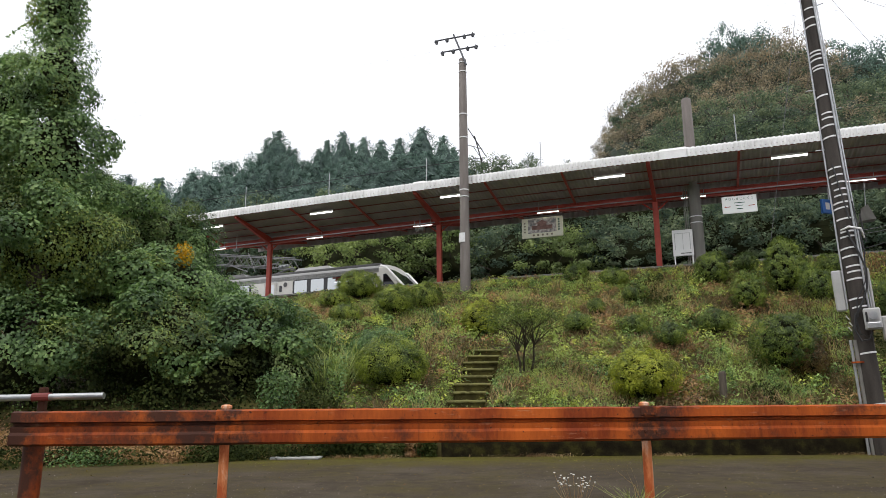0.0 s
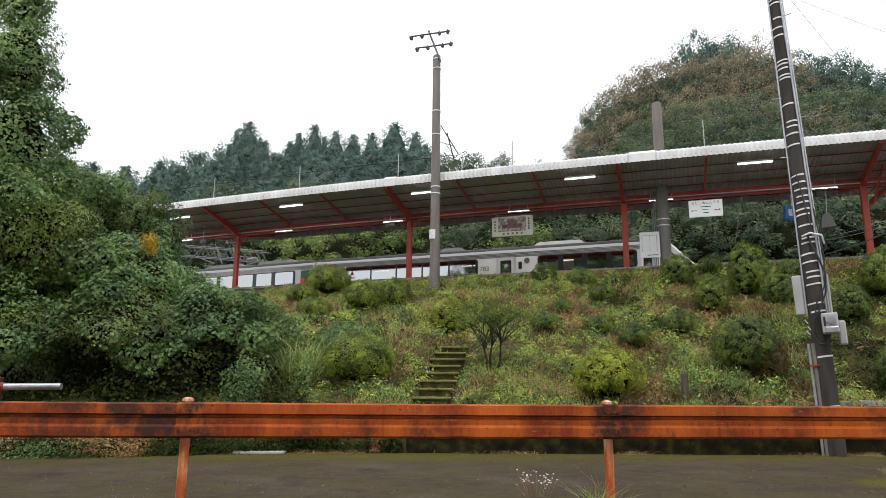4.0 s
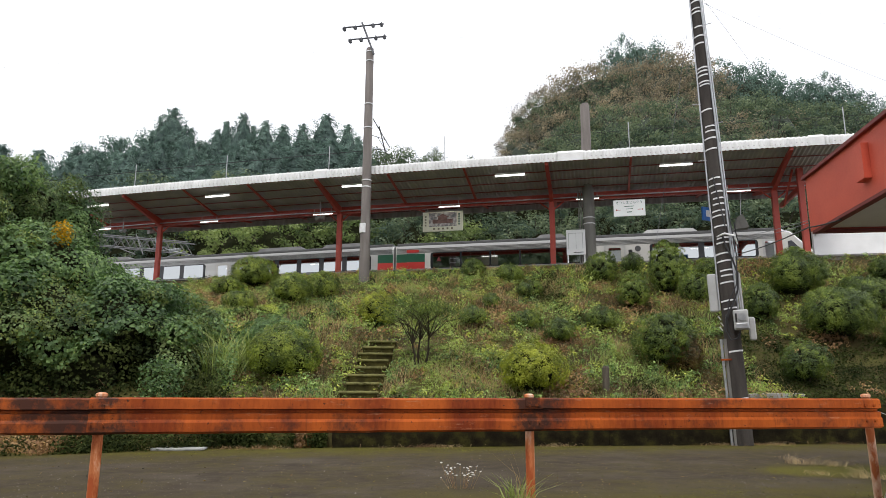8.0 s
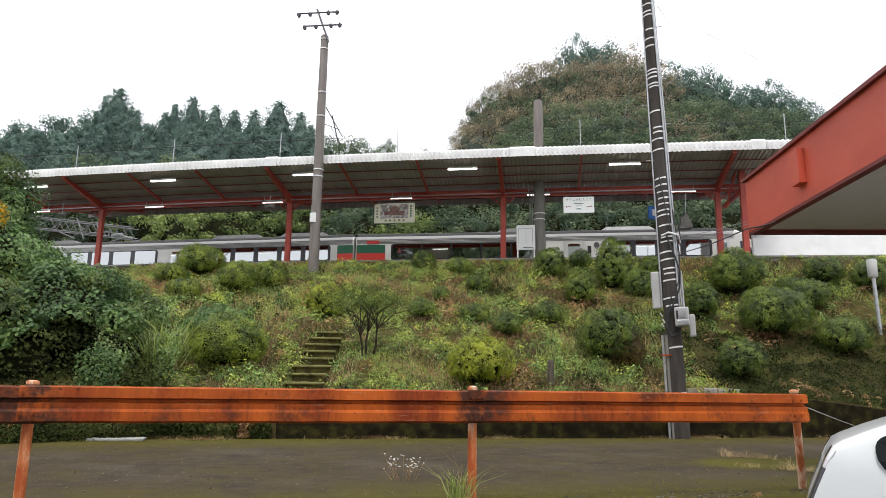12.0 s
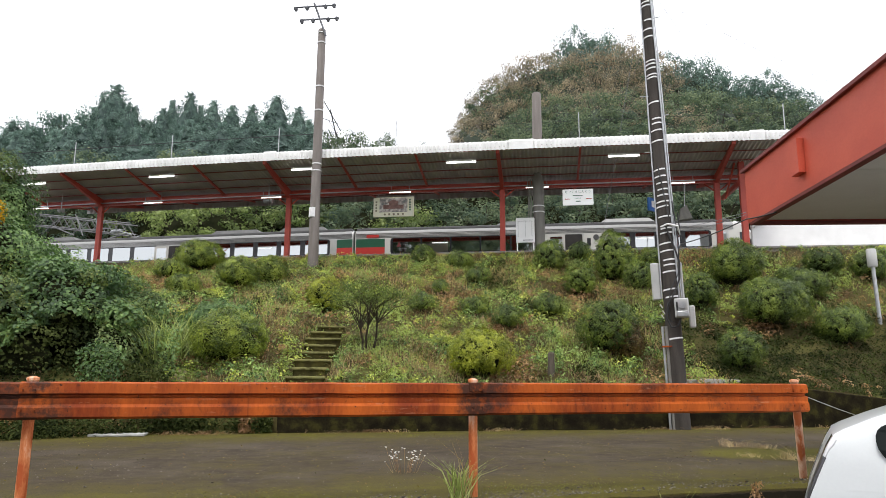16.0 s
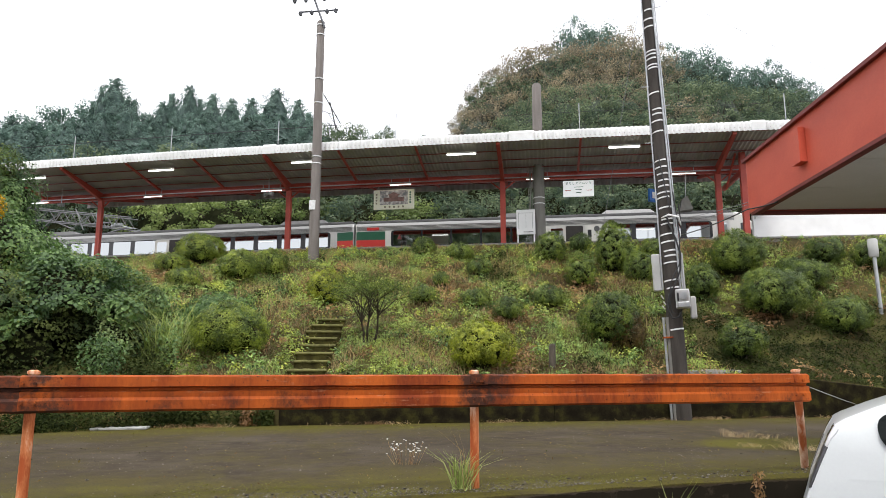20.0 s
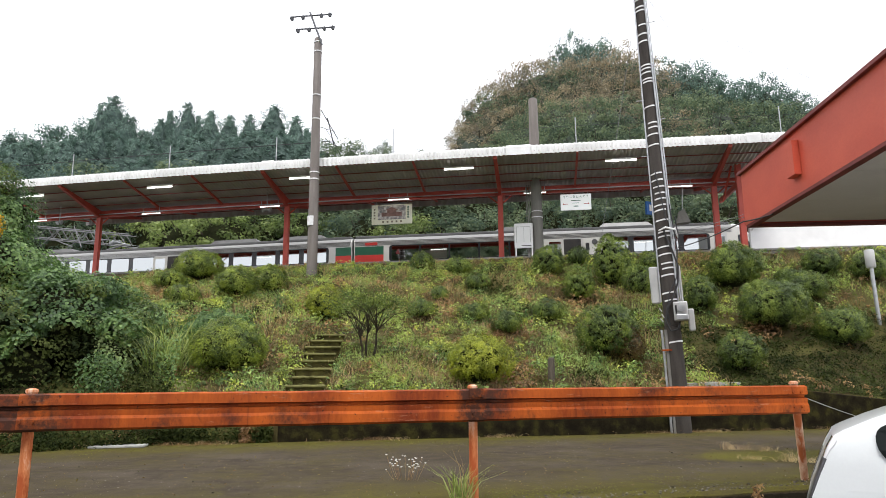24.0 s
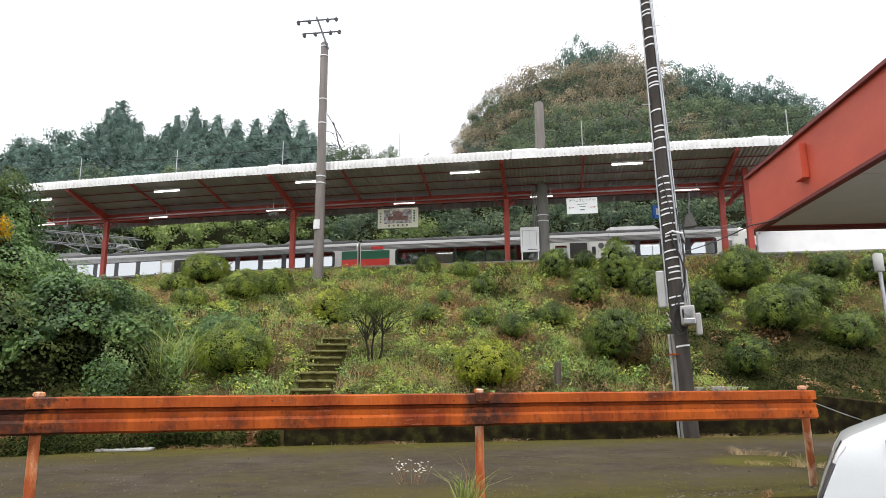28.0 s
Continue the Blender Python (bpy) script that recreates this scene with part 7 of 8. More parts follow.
def broad_tree(seed, material, label, h=9.0, leaf=0.185, count=4800, group="broadleaf trees on the hill", gaps=0.0, solid=True, clumps=44, inside=None, bare=0):
    """A rounded crown of small leafy clumps on spreading limbs."""
    t = thing("broadleaf_tree", label, "tree", group)
    rng = np.random.default_rng(seed)
    g = Geo()
    g.tube([(0, 0, -1.0), (0.1, 0, h * 0.35), (0.0, 0.1, h * 0.75)], [0.22, 0.16, 0.05], 7)
    P, N = [], []
    per = count // clumps
    for k in range(clumps):
        a = k * 2.4 + seed
        v = (k + 0.5) / clumps
        r = h * (0.050 + 0.045 * rng.random()) * (1.25 if k < 6 else 1.0)
        rr = 0.36 * h * math.sin(math.pi * (0.06 + 0.80 * v)) ** 0.8 * (0.72 + 0.40 * rng.random())
        c = np.array([math.cos(a) * rr, math.sin(a) * rr, h * (0.92 - 0.66 * v + 0.07 * (rng.random() - 0.5))])
        if k % 2 == 0:
            g.tube([(0.05, 0.05, c[2] * 0.62), tuple(c * np.array([0.6, 0.6, 0.88])), tuple(c)], [0.07, 0.045, 0.012], 5)
        p, q = shell(c, (r * 1.2, r * 1.2, r * 0.8), per, 0.6 + gaps, 0.1, k)
        P.append(p)
        N.append(q + [0, 0, 0.35])
    part("trunk", g, M_BARK, t)
    if solid:
        # a dark solid in place of the shade inside the crown
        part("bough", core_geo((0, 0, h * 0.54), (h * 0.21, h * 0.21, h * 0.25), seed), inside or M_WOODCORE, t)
    for k in range(bare):
        a = k * 2.4 + 1.0
        lift = rng.uniform(0.45, 0.85)
        e = Vector((math.cos(a) * 0.40 * h * rng.uniform(0.8, 1.0), math.sin(a) * 0.40 * h * rng.uniform(0.8, 1.0), h * lift))
        q = Vector((e.x * 0.55, e.y * 0.55, h * (lift - 0.22)))
        g = Geo()
        g.tube([(0, 0, h * 0.35), q, e], [0.06, 0.045, 0.02], 4)
        for i in range(3):
            b = a + rng.uniform(-1, 1)
            w = q.lerp(e, 0.3 + 0.25 * i)
            g.tube([w, w + Vector((math.cos(b) * 0.9, math.sin(b) * 0.9, 0.5 + 0.4 * rng.random()))], [0.03, 0.012], 4)
        part("branch", g, M_TWIG, t)
    P, N = np.concatenate(P), np.concatenate(N)
    if solid:
        ok = thin_back(P, 0.3 * h)
        P, N = P[ok], N[ok]
    adopt("crown", sprig_mesh("crown", P, N, leaf * RNG.uniform(0.55, 1.3, len(P)), material, 0.75, 0.3), t)
    return t


# the ridge's outline: azimuth in degrees, slope of the line of sight to the top
SKYLINE_AZ = [-60, -34, -27, -23.7, -21.7, -19.5, -18.5, -17.2, -14.7, -12.6, -10.5, -9.2, -5.9, -2.4, -0.5, 0.5, 1.8, 4.0, 5.3, 7.1, 10.1, 12.3, 13.4, 13.9, 14.5, 15.8, 17.5, 18.8, 20.3, 22.0, 23.9, 26.8, 28.8, 30.4, 33.0, 34.9, 36.2, 38.3, 39.9, 41.3, 43, 60]
SKYLINE_EL = [0.25, 0.27, 0.293, 0.302, 0.319, 0.33, 0.338, 0.352, 0.37, 0.352, 0.37, 0.38, 0.378, 0.388, 0.38, 0.372, 0.365, 0.364, 0.351, 0.352, 0.349, 0.346, 0.366, 0.395, 0.418, 0.443, 0.466, 0.478, 0.489, 0.492, 0.50, 0.499, 0.489, 0.456, 0.450, 0.43, 0.405, 0.405, 0.385, 0.365, 0.30, 0.22]
PEAKS = ((-26.0, 0.305, 1.1), (-23.6, 0.306, 1.1), (-21.3, 0.318, 1.0), (-15.95, 0.358, 0.8), (-15.52, 0.381, 0.62), (-14.66, 0.394, 1.05), (-13.72, 0.371, 0.7), (-13.18, 0.369, 0.6), (-12.45, 0.35, 0.7), (-11.9, 0.349, 0.7), (-11.2, 0.371, 0.75), (-10.5, 0.385, 0.85), (-9.16, 0.40, 0.95), (-8.35, 0.383, 0.7),
         (-7.39, 0.393, 0.85), (-5.9, 0.388, 0.95), (-4.33, 0.392, 1.0), (-2.35, 0.411, 1.05), (-0.54, 0.396, 1.0), (0.4, 0.378, 0.8))


def build_woods():
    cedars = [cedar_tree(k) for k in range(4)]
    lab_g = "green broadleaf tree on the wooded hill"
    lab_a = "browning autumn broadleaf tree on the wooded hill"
    greens = [broad_tree(11 + k, M_BROAD_HAZY, lab_g) for k in range(3)]
    evergreens = [broad_tree(51 + k, M_CEDAR_HAZY, "dark evergreen tree on the wooded hill", leaf=0.20, group="evergreens on the hill") for k in range(2)]
    autumn = [broad_tree(21 + k, M_AUTUMN_HAZY, lab_a, leaf=0.15, count=4600, gaps=0.15, bare=9) for k in range(3)]
    # trees behind the track get the darkest filler for shade between them
    light = [broad_tree(31 + k, M_LIGHTLEAF, "light green feathery tree behind the track", 6.0, 0.15, 5600, "trees behind the track", 0.1, inside=M_DARKCORE) for k in range(2)]
    fill = [broad_tree(41 + k, M_BROAD_HAZY, "dark green tree behind the track", 6.0, 0.16, 5000, "trees behind the track", inside=M_DARKCORE) for k in range(2)]
    used = set()

    def plant(protos, az, dist, top_el, hmin, hmax, h0, wide=1.0):
        x, y = dist * math.sin(radians(az)), dist * math.cos(radians(az))
        z = float(ground_z(x, y))
        h = 1.13 + dist * top_el - z
        if h < hmin:
            return
        h = min(h, hmax)
        pr = protos[int(abs(az * 7.3 + dist * 3.1)) % len(protos)]
        sc = h / h0
        sw = (0.45 * sc + 0.55) * wide * (0.94 + 0.12 * math.sin(az * 5))
        m = Matrix.Translation((x, y, z)) @ Matrix.Rotation(radians(-az) + 0.6 * math.sin(az * 3.3 + dist), 4, "Z") @ Matrix.Diagonal((sw, sw, sc, 1))
        if pr.name not in used:
            used.add(pr.name)
            pr.matrix_basis = m
        else:
            copy_thing(pr, Matrix.Identity(4)).matrix_basis = m

    def el(az):
        return float(np.interp(az, SKYLINE_AZ, SKYLINE_EL))
    rnd = random.Random(5)
    # cedars that make the ridge's outline, then rows below them
    for k, (az, top, wide) in enumerate(PEAKS):
        plant(cedars, az, 72 + 2.5 * (k % 2), top, 4, 24, 14.1, wide)
    for az, top, wide in ((-20.4, 0.326, 1.0), (-19.45, 0.334, 0.8), (-18.5, 0.339, 0.9), (-17.9, 0.343, 0.8), (-17.2, 0.355, 0.9), (-16.5, 0.349, 0.8), (-12.2, 0.350, 0.7)):
        plant(evergreens, az, 73.0, top, 3, 20, 9.0, wide)
    for k in range(30):
        az = -34 + k * 1.18 + rnd.uniform(-0.3, 0.3)
        plant(cedars, az, rnd.uniform(67, 70), el(az) * rnd.uniform(0.925, 0.965), 4, 20, 14.1, 1.1)
    for k in range(13):
        az = -34 + k * 2.0 + rnd.uniform(-0.4, 0.4)
        plant(cedars if k % 3 else greens, az, rnd.uniform(57, 62), el(az) * rnd.uniform(0.78, 0.88), 4, 16, 14.1 if k % 3 else 9.0, 1.15)
    # low trees in the saddle
    for az, top, wide in ((1.7, 0.366, 0.75), (2.6, 0.354, 0.9), (3.3, 0.36, 0.8), (4.05, 0.366, 0.9), (4.8, 0.356, 0.8), (6.2, 0.347, 0.6), (6.7, 0.358, 0.5), (7.08, 0.369, 0.42), (7.5, 0.357, 0.5), (8.8, 0.338, 0.8), (10.1, 0.353, 0.42), (11.6, 0.338, 0.8), (12.5, 0.342, 0.7), (13.2, 0.35, 0.6)):
        plant(greens, az, rnd.uniform(68, 76), top, 2, 15, 9.0, wide)
    # the dome: browning trees, two dark evergreens on its top, green trees and pines down its far side
    for az, wide in ((13.9, 0.5), (14.5, 0.6), (15.2, 0.7), (15.9, 0.8), (16.7, 0.85), (17.6, 0.85), (18.8, 0.9), (19.6, 0.85), (20.4, 0.9), (21.5, 0.9), (22.6, 0.9), (24.0, 0.9), (25.2, 0.9), (26.6, 0.9), (27.6, 0.9), (28.6, 0.9), (29.5, 0.9)):
        plant(autumn, az, rnd.uniform(65, 68), el(az) * (1.02 if az < 22 or az > 27 else 0.985), 3, 19, 9.0, wide)
    for az, top, wide in ((22.7, 0.507, 0.7), (23.34, 0.531, 0.8), (24.3, 0.512, 0.8), (25.1, 0.513, 0.75), (25.65, 0.521, 0.75), (26.3, 0.508, 0.7), (31.25, 0.470, 0.8), (32.2, 0.458, 0.8), (33.05, 0.462, 0.8), (33.8, 0.447, 0.7), (34.8, 0.437, 0.9), (35.6, 0.422, 0.8), (36.3, 0.41, 0.7), (36.95, 0.417, 0.8), (37.6, 0.413, 0.7), (38.3, 0.421, 0.8), (39.0, 0.407, 0.7), (39.8, 0.39, 0.7), (40.6, 0.386, 0.7), (41.3, 0.371, 0.7), (43, 0.34, 1.0), (46, 0.30, 1.2)):
        plant(evergreens, az, 69.5, top, 3, 19, 9.0, wide)
    for row, (d0, q) in enumerate(((65, 0.945), (62, 0.89), (59, 0.83), (56, 0.77))):
        for k in range(17):
            az = 15.2 + k * 1.65 + rnd.uniform(-0.6, 0.6)
            brown = rnd.random() < ((0.75, 0.55, 0.4, 0.12)[row] if az < 29.5 else 0.22 if az < 36 else 0.08)
            plant(autumn if brown else greens, az, d0 + rnd.uniform(-1.5, 1.5), el(az) * q * rnd.uniform(0.96, 1.03), 2.5, 14, 9.0, 1.1)
    # trees and scrub just behind the track
    for k in range(30):
        az = -30 + k * 2.7 + rnd.uniform(-0.7, 0.7)
        base = 41.5 / math.cos(radians(az)) / (1 + 0.38 * math.tan(radians(az))) * 1.02
        pale = -14 < az < 2 or 8 < az < 11
        plant(light if pale else fill, az, base + rnd.uniform(2.5, 4.5), 0.245 + 0.03 * rnd.random(), 2.5, 8, 6.0, 1.2)
    for k in range(19):
        az = -32 + k * 4.3 + rnd.uniform(-0.7, 0.7)
        base = 41.5 / math.cos(radians(az)) / (1 + 0.38 * math.tan(radians(az))) * 1.02
        plant(fill, az, base + rnd.uniform(7, 10), 0.30 + 0.03 * rnd.random(), 3, 9, 6.0, 1.3)


build_woods()


def build_slope_scrub():
    """Low scrub that hides the earth behind the track and below the thicket."""
    n = 95000
    along, out = RNG.uniform(-36, 34, n), 9.4 + RNG.random(n) * 15
    h = HEAD + BEND * along
    x = -0.5 + (np.sin(h) - math.sin(HEAD)) / BEND - out * np.sin(h)
    y = 29.9 - (np.cos(h) - math.cos(HEAD)) / BEND + out * np.cos(h)
    P = np.stack([x, y, ground_z(x, y)], 1)
    k = clump_noise(P, 0.45, 51.0) + 0.5 * clump_noise(P, 1.3, 53.0)
    P[:, 2] += RNG.random(n) * (0.7 + 2.4 * np.clip(k + 0.3, 0, 1))
    pale = clump_noise(P, 0.16, 57.0) > 0.1
    for sel, mt, words in ((pale, M_LIGHTLEAF, "light green scrub on the slope behind the track"), (~pale, M_BROAD_HAZY, "dark green scrub on the slope behind the track")):
        q = P[sel]
        tagged(adopt("slope_scrub", sprig_mesh("slope_scrub", q, np.tile([0, -0.6, 0.8], (len(q), 1)), RNG.uniform(0.10, 0.26, len(q)), mt, 0.7, 0.5)), words, "scrub", kind="stuff")
    n = 42000
    x, y = RNG.uniform(-12, -0.6, n), 15.15 + RNG.random(n) ** 1.4 * 3.2
    P = np.stack([x, y, ground_z(x, np.maximum(y, WALL_Y + 0.05))], 1)
    k = clump_noise(P, 0.9, 61.0)
    P[:, 2] += RNG.random(n) ** 1.4 * (0.35 + 0.9 * np.clip(k + 0.2, 0, 1))
    ok = ~on_stairs(P) & (P[:, 0] < -2.5) & ((P[:, 0] > -4.3) | (RNG.random(n) < 0.13))
    P, k = P[ok], k[ok]
    # leaf colour below the thicket is darkened for the shade there
    for sel, mt, words in ((k > 0.25, M_VINE, "green creepers below the thicket"), (k <= 0.25, M_DARKLEAF, "creepers below the thicket, darkened for its shade")):
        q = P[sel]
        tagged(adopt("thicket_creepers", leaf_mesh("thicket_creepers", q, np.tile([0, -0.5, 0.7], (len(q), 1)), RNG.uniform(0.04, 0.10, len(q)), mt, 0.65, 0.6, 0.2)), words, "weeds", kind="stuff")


build_slope_scrub()


# ---- small things on the bank and wires ----
M_PALESLAB = mat("pale worn concrete", (0.26, 0.26, 0.25), (0.46, 0.46, 0.44), 0.85, 5.0, bump=0.4, fine=30)


def build_small():
    g = Geo()
    z = float(ground_z(6.05, 16.05))
    g.tube([(6.05, 16.05, z - 0.2), (6.06, 16.05, z + 0.5), (6.06, 16.05, z + 0.54)], [0.085, 0.08, 0.06], 10)
    st = thing("wooden_stake", "weathered wooden stake on the bank", "post")
    part("stake", g, M_WOOD, st)
    p = thing("metal_post", "grey metal post with a round cap on the bank", "post")
    z = float(ground_z(17.8, 18.4))
    g = Geo()
    g.tube([(17.8, 18.4, z - 0.2), (17.75, 18.4, z + 1.8)], 0.06, 10)
    part("post", g, M_STEEL, p, smooth=True)
    g = Geo()
    g.tube([(17.75, 18.4, z + 1.75), (17.75, 18.4, z + 1.8), (17.74, 18.4, z + 2.3), (17.74, 18.4, z + 2.33)], [0.12, 0.145, 0.145, 0.12], 14)
    part("cap", g, M_GREYBOX, p, smooth=True)
    p = thing("concrete_beam", "pale broken concrete beam lying along the wall's top", "beam")
    z = [float(ground_z(x, 15.6)) for x in (9.35, 10.75)]
    g = Geo()
    g.loft([[(x, 15.5, h - 0.12), (x, 15.75, h - 0.12), (x, 15.75, h + up), (x, 15.5, h + up - 0.02)] for x, h, up in ((9.35, z[0], 0.10), (9.9, (z[0] + z[1]) / 2, 0.09), (10.75, z[1], 0.04))])
    part("beam", g, M_PALESLAB, p)
    p = thing("chain", "thin pale chain from the guardrail's end", "chain")
    g = Geo()
    pts = [Vector((5.665, 6.985, 0.945)).lerp(Vector((9.0, 7.4, 0.75)), k / 14) - Vector((0, 0, 0.28 * math.sin(math.pi * k / 14))) for k in range(15)]
    g.tube(pts, 0.004, 5)
    part("chain_links", g, M_GREYBOX, p)
    g = Geo()
    g.box(-3.75, 14.55, 0.005, -2.75, 15.0, 0.05, 0.01)
    part("slab", g, M_PALESLAB, thing("paving_slab", "pale flat concrete slab lying in the yard", "slab"))


build_small()


def wire(name, a, b, sag, r=0.006, mt=None, label="thin overhead wire against the sky", seg=14):
    g = Geo()
    a, b = Vector(a), Vector(b)
    g.tube([a.lerp(b, k / seg) - Vector((0, 0, 4 * sag * (k / seg) * (1 - k / seg))) for k in range(seg + 1)], r, 5)
    return tagged(part(name, g, mt or M_WIRE), label, "wire", "overhead wires")


wire("service_cable", (8.83, 14.66, 4.28), (6.69, 9.2, 3.55), 0.04, 0.011, M_CABLE, "black service cable to the porch")
wire("service_cable", (6.69, 9.2, 3.55), (6.52, 8.3, 3.44), 0.01, 0.011, M_CABLE, "black service cable along the porch's face")
wire("service_cable", (8.83, 14.66, 4.60), (6.70, 9.2, 3.62), 0.04, 0.005, M_WIRE, "thin service cable to the porch")
wire("service_cable", (8.83, 14.66, 4.68), (6.70, 9.2, 3.66), 0.03, 0.005, M_WIRE, "thin service cable to the porch")
for k, n in enumerate((2.0, 2.5)):
    for s0, s1, r in ((-22, 1.4, 0.012), (8.5, 30, 0.006)):
        z = (12.35, 11.2)[k]
        g = strip([(n - r, z), (n + r, z), (n + r, z + 2 * r), (n - r, z + 2 * r)], s0, s1, 2)
        tagged(part("feeder_wire", g, M_CABLE), "dark feeder wire along the canopy roof", "wire", "overhead wires")
for s in (-12.57, -7.12, -1.53, 4.2, 12.5, 21.15):
    g = Geo()
    g.tube([(0, 0, 9.4), (0, 0, 12.75)], 0.022, 6)
    p = thing("wire_stand", "thin rod that carries a wire on the canopy roof", "post", "rods on the canopy roof", m=at_arc(s, 2.0))
    part("rod", g, M_STEEL, p)
tp = NEARER @ spot(1.9, -0.6)
wire("power_line", (tp.x, tp.y, 16.1), (44, 24, 20.6), 0.5, 0.003)
wire("power_line", (tp.x, tp.y, 15.6), (44, 24, 19.8), 0.5, 0.003)
wire("power_line", (tp.x - 1.6, tp.y + 0.8, 15.9), (-30, 27, 11.2), 0.3, 0.003)
wire("power_line", (tp.x - 1.6, tp.y + 0.8, 15.4), (-30, 27, 10.4), 0.3, 0.003)
wire("power_line", (8.35, 14.9, 10.9), (14.5, 13.5, 7.6), 0.15, 0.004)
wire("power_line", (2.9, 25, 16.75), (8.3, 14.9, 12.9), 0.2, 0.005)
wire("guy_wire", (8.4, 14.9, 11.2), (17.6, 23.5, 10.2), -0.2, 0.005)
wire("guy_wire", (13.1, 24, 15.3), (11.25, 24.2, 6.2), 0.05, 0.009)
wire("power_line", (10.0, 12.0, 6.85), (14.5, 12.0, 8.7), 0.05, 0.004)


M_GANTRY = mat("dull galvanised gantry", (0.11, 0.11, 0.115), (0.20, 0.20, 0.205), 0.6, 3.0, bump=0.1)


def build_truss():
    """Lattice gantry over the track beyond the platform's end."""
    t = thing("catenary_gantry", "grey steel lattice gantry over the track", "gantry", m=at_arc(-18.6, 9.5))
    for z, y in ((11.2, -0.35), (11.2, 0.35), (10.5, -0.35), (10.5, 0.35)):
        g = Geo()
        g.tube([(-4.6, y, z + 0.17), (4.0, y, z - 1.0)], 0.036, 6)
        part("chord", g, M_GANTRY, t)
    for k in range(12):
        x = -2.4 + k * 0.52
        za, zb = 11.2 - 0.1 - 0.136 * (x + 2.6), 10.5 - 0.1 - 0.136 * (x + 2.6)
        for y in (-0.35, 0.35):
            g = Geo()
            g.tube([(x, y, za if k % 2 else zb), (x + 0.52, y, zb if k % 2 else za)], 0.022, 5)
            part("lattice_bar", g, M_GANTRY, t)
    for x0, y0, z0, x1, y1, z1, r in ((-1.6, -0.5, 10.3, 0.6, -0.9, 9.5, 0.035), (0.2, -0.5, 10.9, 1.4, -1.1, 9.4, 0.03), (1.0, -0.4, 9.9, 3.2, -1.2, 9.75, 0.045), (1.6, -0.4, 10.6, 2.7, -1.3, 9.2, 0.03), (-2.2, -0.4, 9.8, -0.4, -1.0, 10.6, 0.03), (2.4, -0.5, 9.2, 4.4, -1.0, 9.45, 0.05), (-0.4, -0.6, 9.3, 1.8, -1.2, 10.2, 0.025)):
        g = Geo()
        g.tube([(x0, y0, z0), (x1, y1, z1)], r, 6)
        part("bracket_arm", g, M_GANTRY, t)
    for k in range(7):
        g = Geo()
        g.tube([(3.3 + 0.11 * k, -1.02, 9.55 + 0.01 * k), (3.36 + 0.11 * k, -1.02, 9.555 + 0.01 * k)], 0.10, 10)
        part("insulator_disc", g, M_STEEL, t)
    g = Geo()
    g.box(-5.0, -0.25, 4.6, -4.6, 0.25, 11.8, 0.02)
    part("mast", g, M_GANTRY, t)


build_truss()


def build_trees_behind():
    """Trees across the yard, mirrored in the train's windows."""
    for k, (x, y, h) in enumerate(((-36, -20, 27), (-30, -22, 28), (-25, -19, 26), (-19.5, -22, 28), (-14, -20, 26), (-9.5, -21, 25), (-44, -26, 22))):
        t = broad_tree(60 + k, M_BROAD_HAZY, "tall green tree across the yard", h, 1.3, 2600, "trees across the yard", 0.0, False, 24)
        t.matrix_basis = Matrix.Translation((x, y, -0.5))


build_trees_behind()


M_GRIT = mat("grit", (0.030, 0.024, 0.017), (0.20, 0.18, 0.15), 0.9, 30.0, bump=0, island=0.42, third=(0.070, 0.058, 0.043))


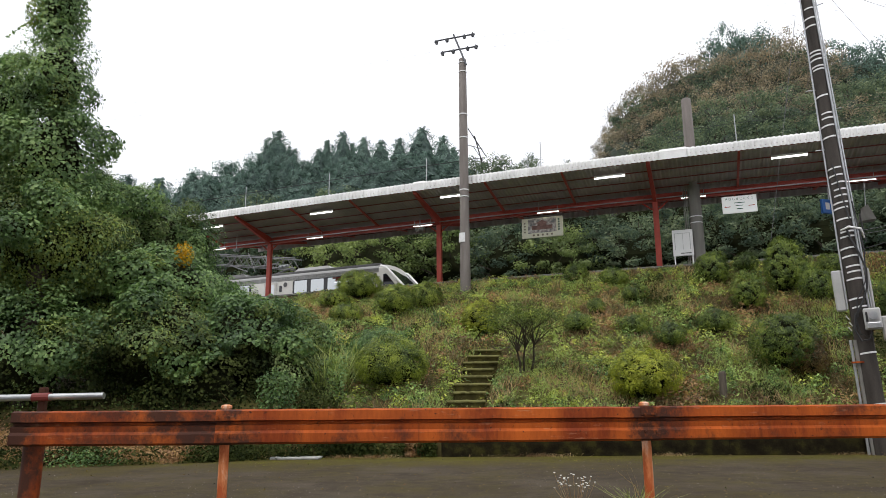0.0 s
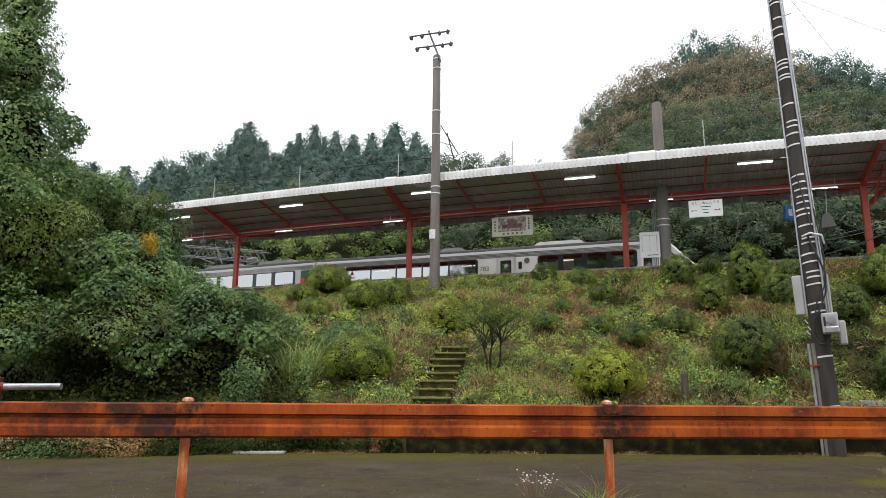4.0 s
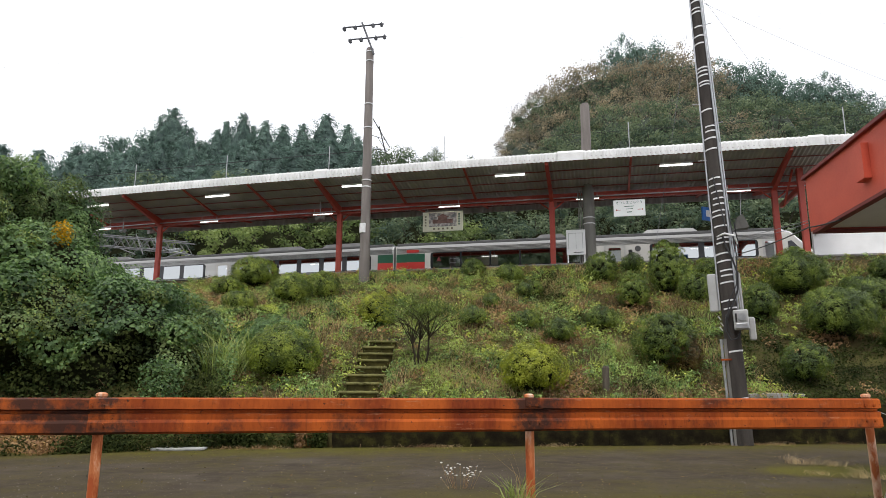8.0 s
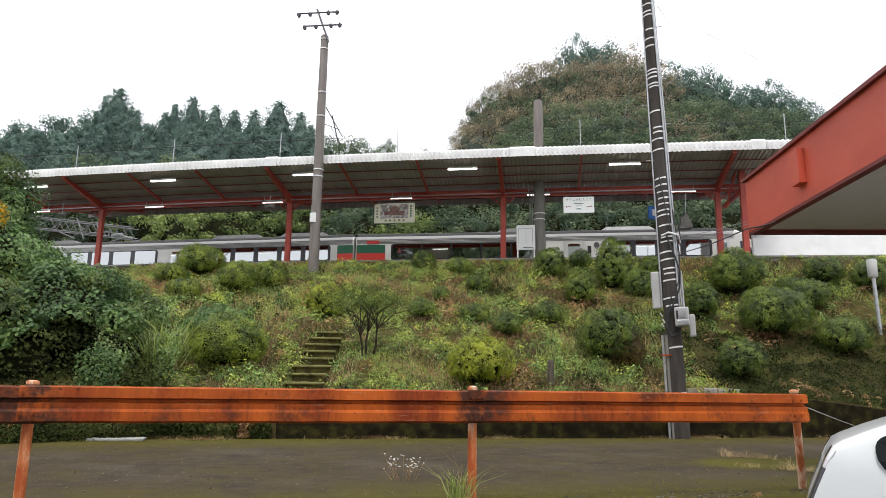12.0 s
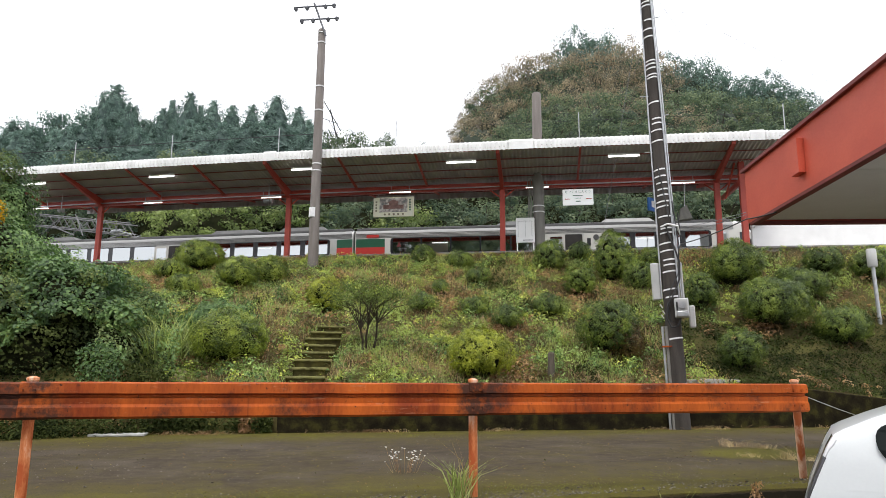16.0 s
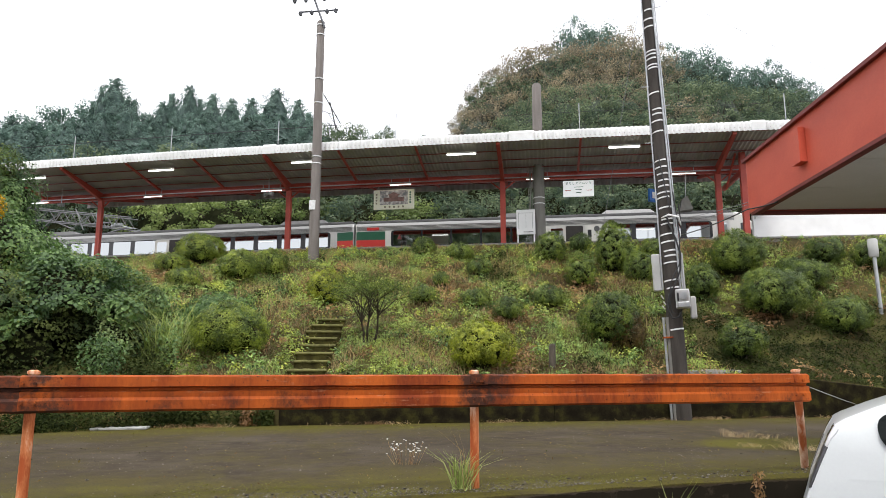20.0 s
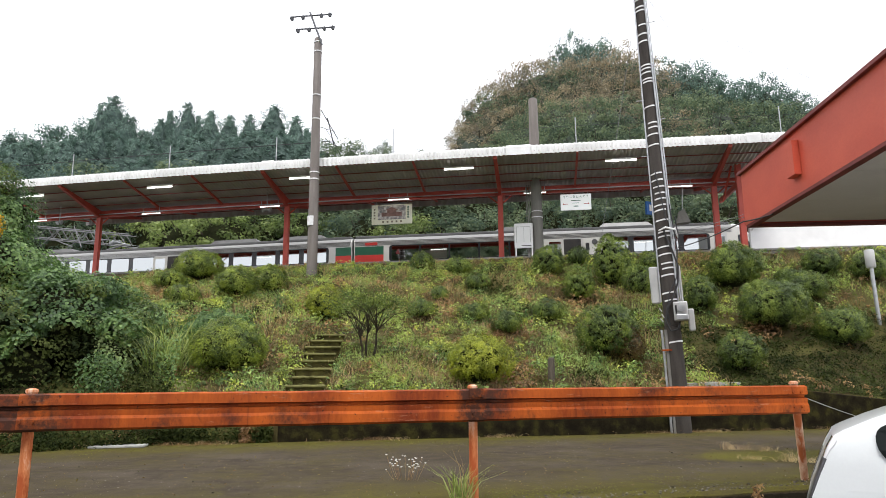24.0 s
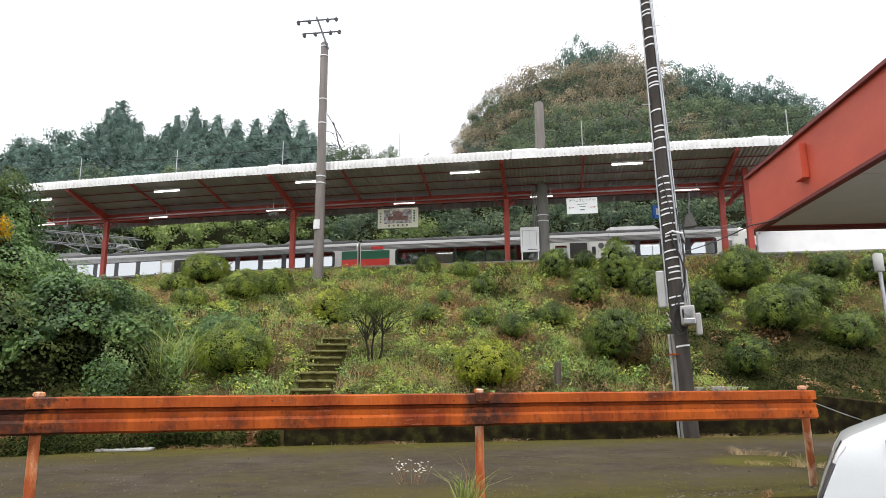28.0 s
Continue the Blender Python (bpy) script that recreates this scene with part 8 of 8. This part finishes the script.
def build_litter():
    """Grit, twigs and fallen leaves over the yard."""
    n = 1500
    x = RNG.uniform(-9, 12, n)
    y = rim_y(x) + 0.08 + RNG.random(n) ** 1.3 * 8.0
    P = np.stack([x, y, 0 * x + 0.02], 1)
    P = P[P[:, 1] < 15]
    tagged(adopt("leaf_litter", leaf_mesh("leaf_litter", P, np.tile([0, 0, 1.0], (len(P), 1)), RNG.uniform(0.012, 0.045, len(P)), M_AZALEA_R, 0.5, 0.35, 0.0)), "fallen leaves and straw on the yard", "litter", kind="stuff")
    g = Geo()
    for k in range(1500):
        px, q = RNG.uniform(-8, 9), RNG.random() ** 1.2 * 8.0
        if k > 260:
            q = RNG.random() ** 2 * 0.42 - 0.1
        py = float(rim_y(px)) + 0.13 + q
        if py > 15:
            continue
        r = 0.004 + 0.013 * RNG.random() ** 3
        c = [(px + r * math.cos(a) * (0.8 + 0.4 * RNG.random()), py + r * math.sin(a), 0.004 + r * zz) for zz, ph in ((0.0, 0), (0.7, 0.6)) for a in np.arange(0, 6.2, 1.26)]
        g.add(c, [(5, 6, 7, 8, 9)] + [(i, (i + 1) % 5, 5 + (i + 1) % 5, 5 + i) for i in range(5)])
    tagged(part("grit", g, M_GRIT), "pale grit scattered over the yard", "gravel", kind="stuff")
    # small stones lie all over the yard, most of them near the rim
    n = 34000
    x = RNG.uniform(-7, 11, n)
    q = np.where(RNG.random(n) < 0.38, RNG.random(n) ** 1.6 * 0.5 - 0.1, RNG.random(n) ** 1.4 * 7.5)
    P = np.stack([x, rim_y(x) + 0.13 + q, 0 * x + 0.002], 1)
    P = P[(P[:, 1] < 14.8) & (RNG.random(n) < np.clip(0.35 + 1.3 * clump_noise(P, 0.7, 71.0), 0.05, 1))]
    n = len(P)
    r = (0.004 + 0.008 * RNG.random(n) ** 4)[:, None]
    turn = RNG.uniform(0, 6.28, n)
    co = np.zeros((n, 4, 3))
    for i in range(3):
        a = turn + i * 2.094
        co[:, i] = P + np.stack([np.cos(a), np.sin(a), 0 * a], 1) * r * RNG.uniform(0.8, 1.5, (n, 1))
    co[:, 3] = P + r * [0, 0, 1.1]
    idx = (np.arange(n)[:, None] * 4 + np.array([[0, 1, 3, 1, 2, 3, 2, 0, 3]])).ravel()
    tagged(adopt("small_stones", fast_mesh("small_stones", co.reshape(-1, 3), 3, idx, M_GRIT)), "small grey and pale stones on the yard", "gravel", kind="stuff")
    # moss cushions along the rim
    n = 44000
    x = RNG.uniform(-9, 12, n)
    y = np.where(RNG.random(n) < 0.55, rim_y(x) + 0.04 + RNG.random(n) ** 2 * 1.3, 15.0 - RNG.random(n) ** 2 * 1.8)
    P = np.stack([x, y, 0 * x + 0.004], 1)
    k = clump_noise(P, 1.3, 6.0)
    P = P[RNG.random(n) < np.clip(0.12 + 1.7 * k, 0, 1)]
    tagged(adopt("rim_moss", leaf_mesh("rim_moss", P, np.tile([0, 0, 1.0], (len(P), 1)), RNG.uniform(0.008, 0.020, len(P)), M_MOSSLEAF, 0.7, 0.5, 0.0)), "yellow-green moss along the yard's edges", "moss", kind="stuff")


M_MOSSLEAF = leafmat("moss", (0.07, 0.068, 0.012), (0.20, 0.19, 0.03), (0.125, 0.12, 0.018), 1.0, 0.3)
build_litter()


# ---- what moves ----
def car_pose(rear):
    """A coach whose rear bogie and front bogie lie on the track's arc."""
    a, b = spot(rear + 2.9, 7.75), spot(rear + 15.4, 7.75)
    h = math.atan2(b.y - a.y, b.x - a.x)
    o = a - Vector((math.cos(h), math.sin(h), 0)) * 2.9
    return Matrix.Translation((o.x, o.y, RAIL_Z)) @ Matrix.Rotation(h, 4, "Z")


REAR = [(0.0, -25.45), (0.5, -22.9), (1.0, -20.5), (1.5, -18.25), (2.0, -16.1), (2.5, -14.1), (3.0, -12.2), (3.5, -10.35), (4.0, -8.6), (4.5, -6.95), (5.0, -5.45), (5.5, -4.06),
        (6.0, -2.82), (6.5, -1.72), (7.0, -0.8), (7.5, -0.06), (8.0, 0.5), (8.5, 0.83), (9.0, 0.99), (9.5, 1.02), (28.0, 1.02)]
SLIDE = [(0.0, 0.0), (12.1, 0.0), (12.5, -0.34), (13.4, -0.84), (28.0, -0.84)]


def motions():
    for thing_, gap in ((car_1, 0.0), (car_2, -20.35), (car_3, -40.7)):
        walk(thing_, [(t, car_pose(s + gap)) for t, s in REAR])
    for leaf in (leaf_1, leaf_2, leaf_3):
        walk(leaf, [(t, Matrix.Translation((d, -0.001, 0))) for t, d in SLIDE])


motions()
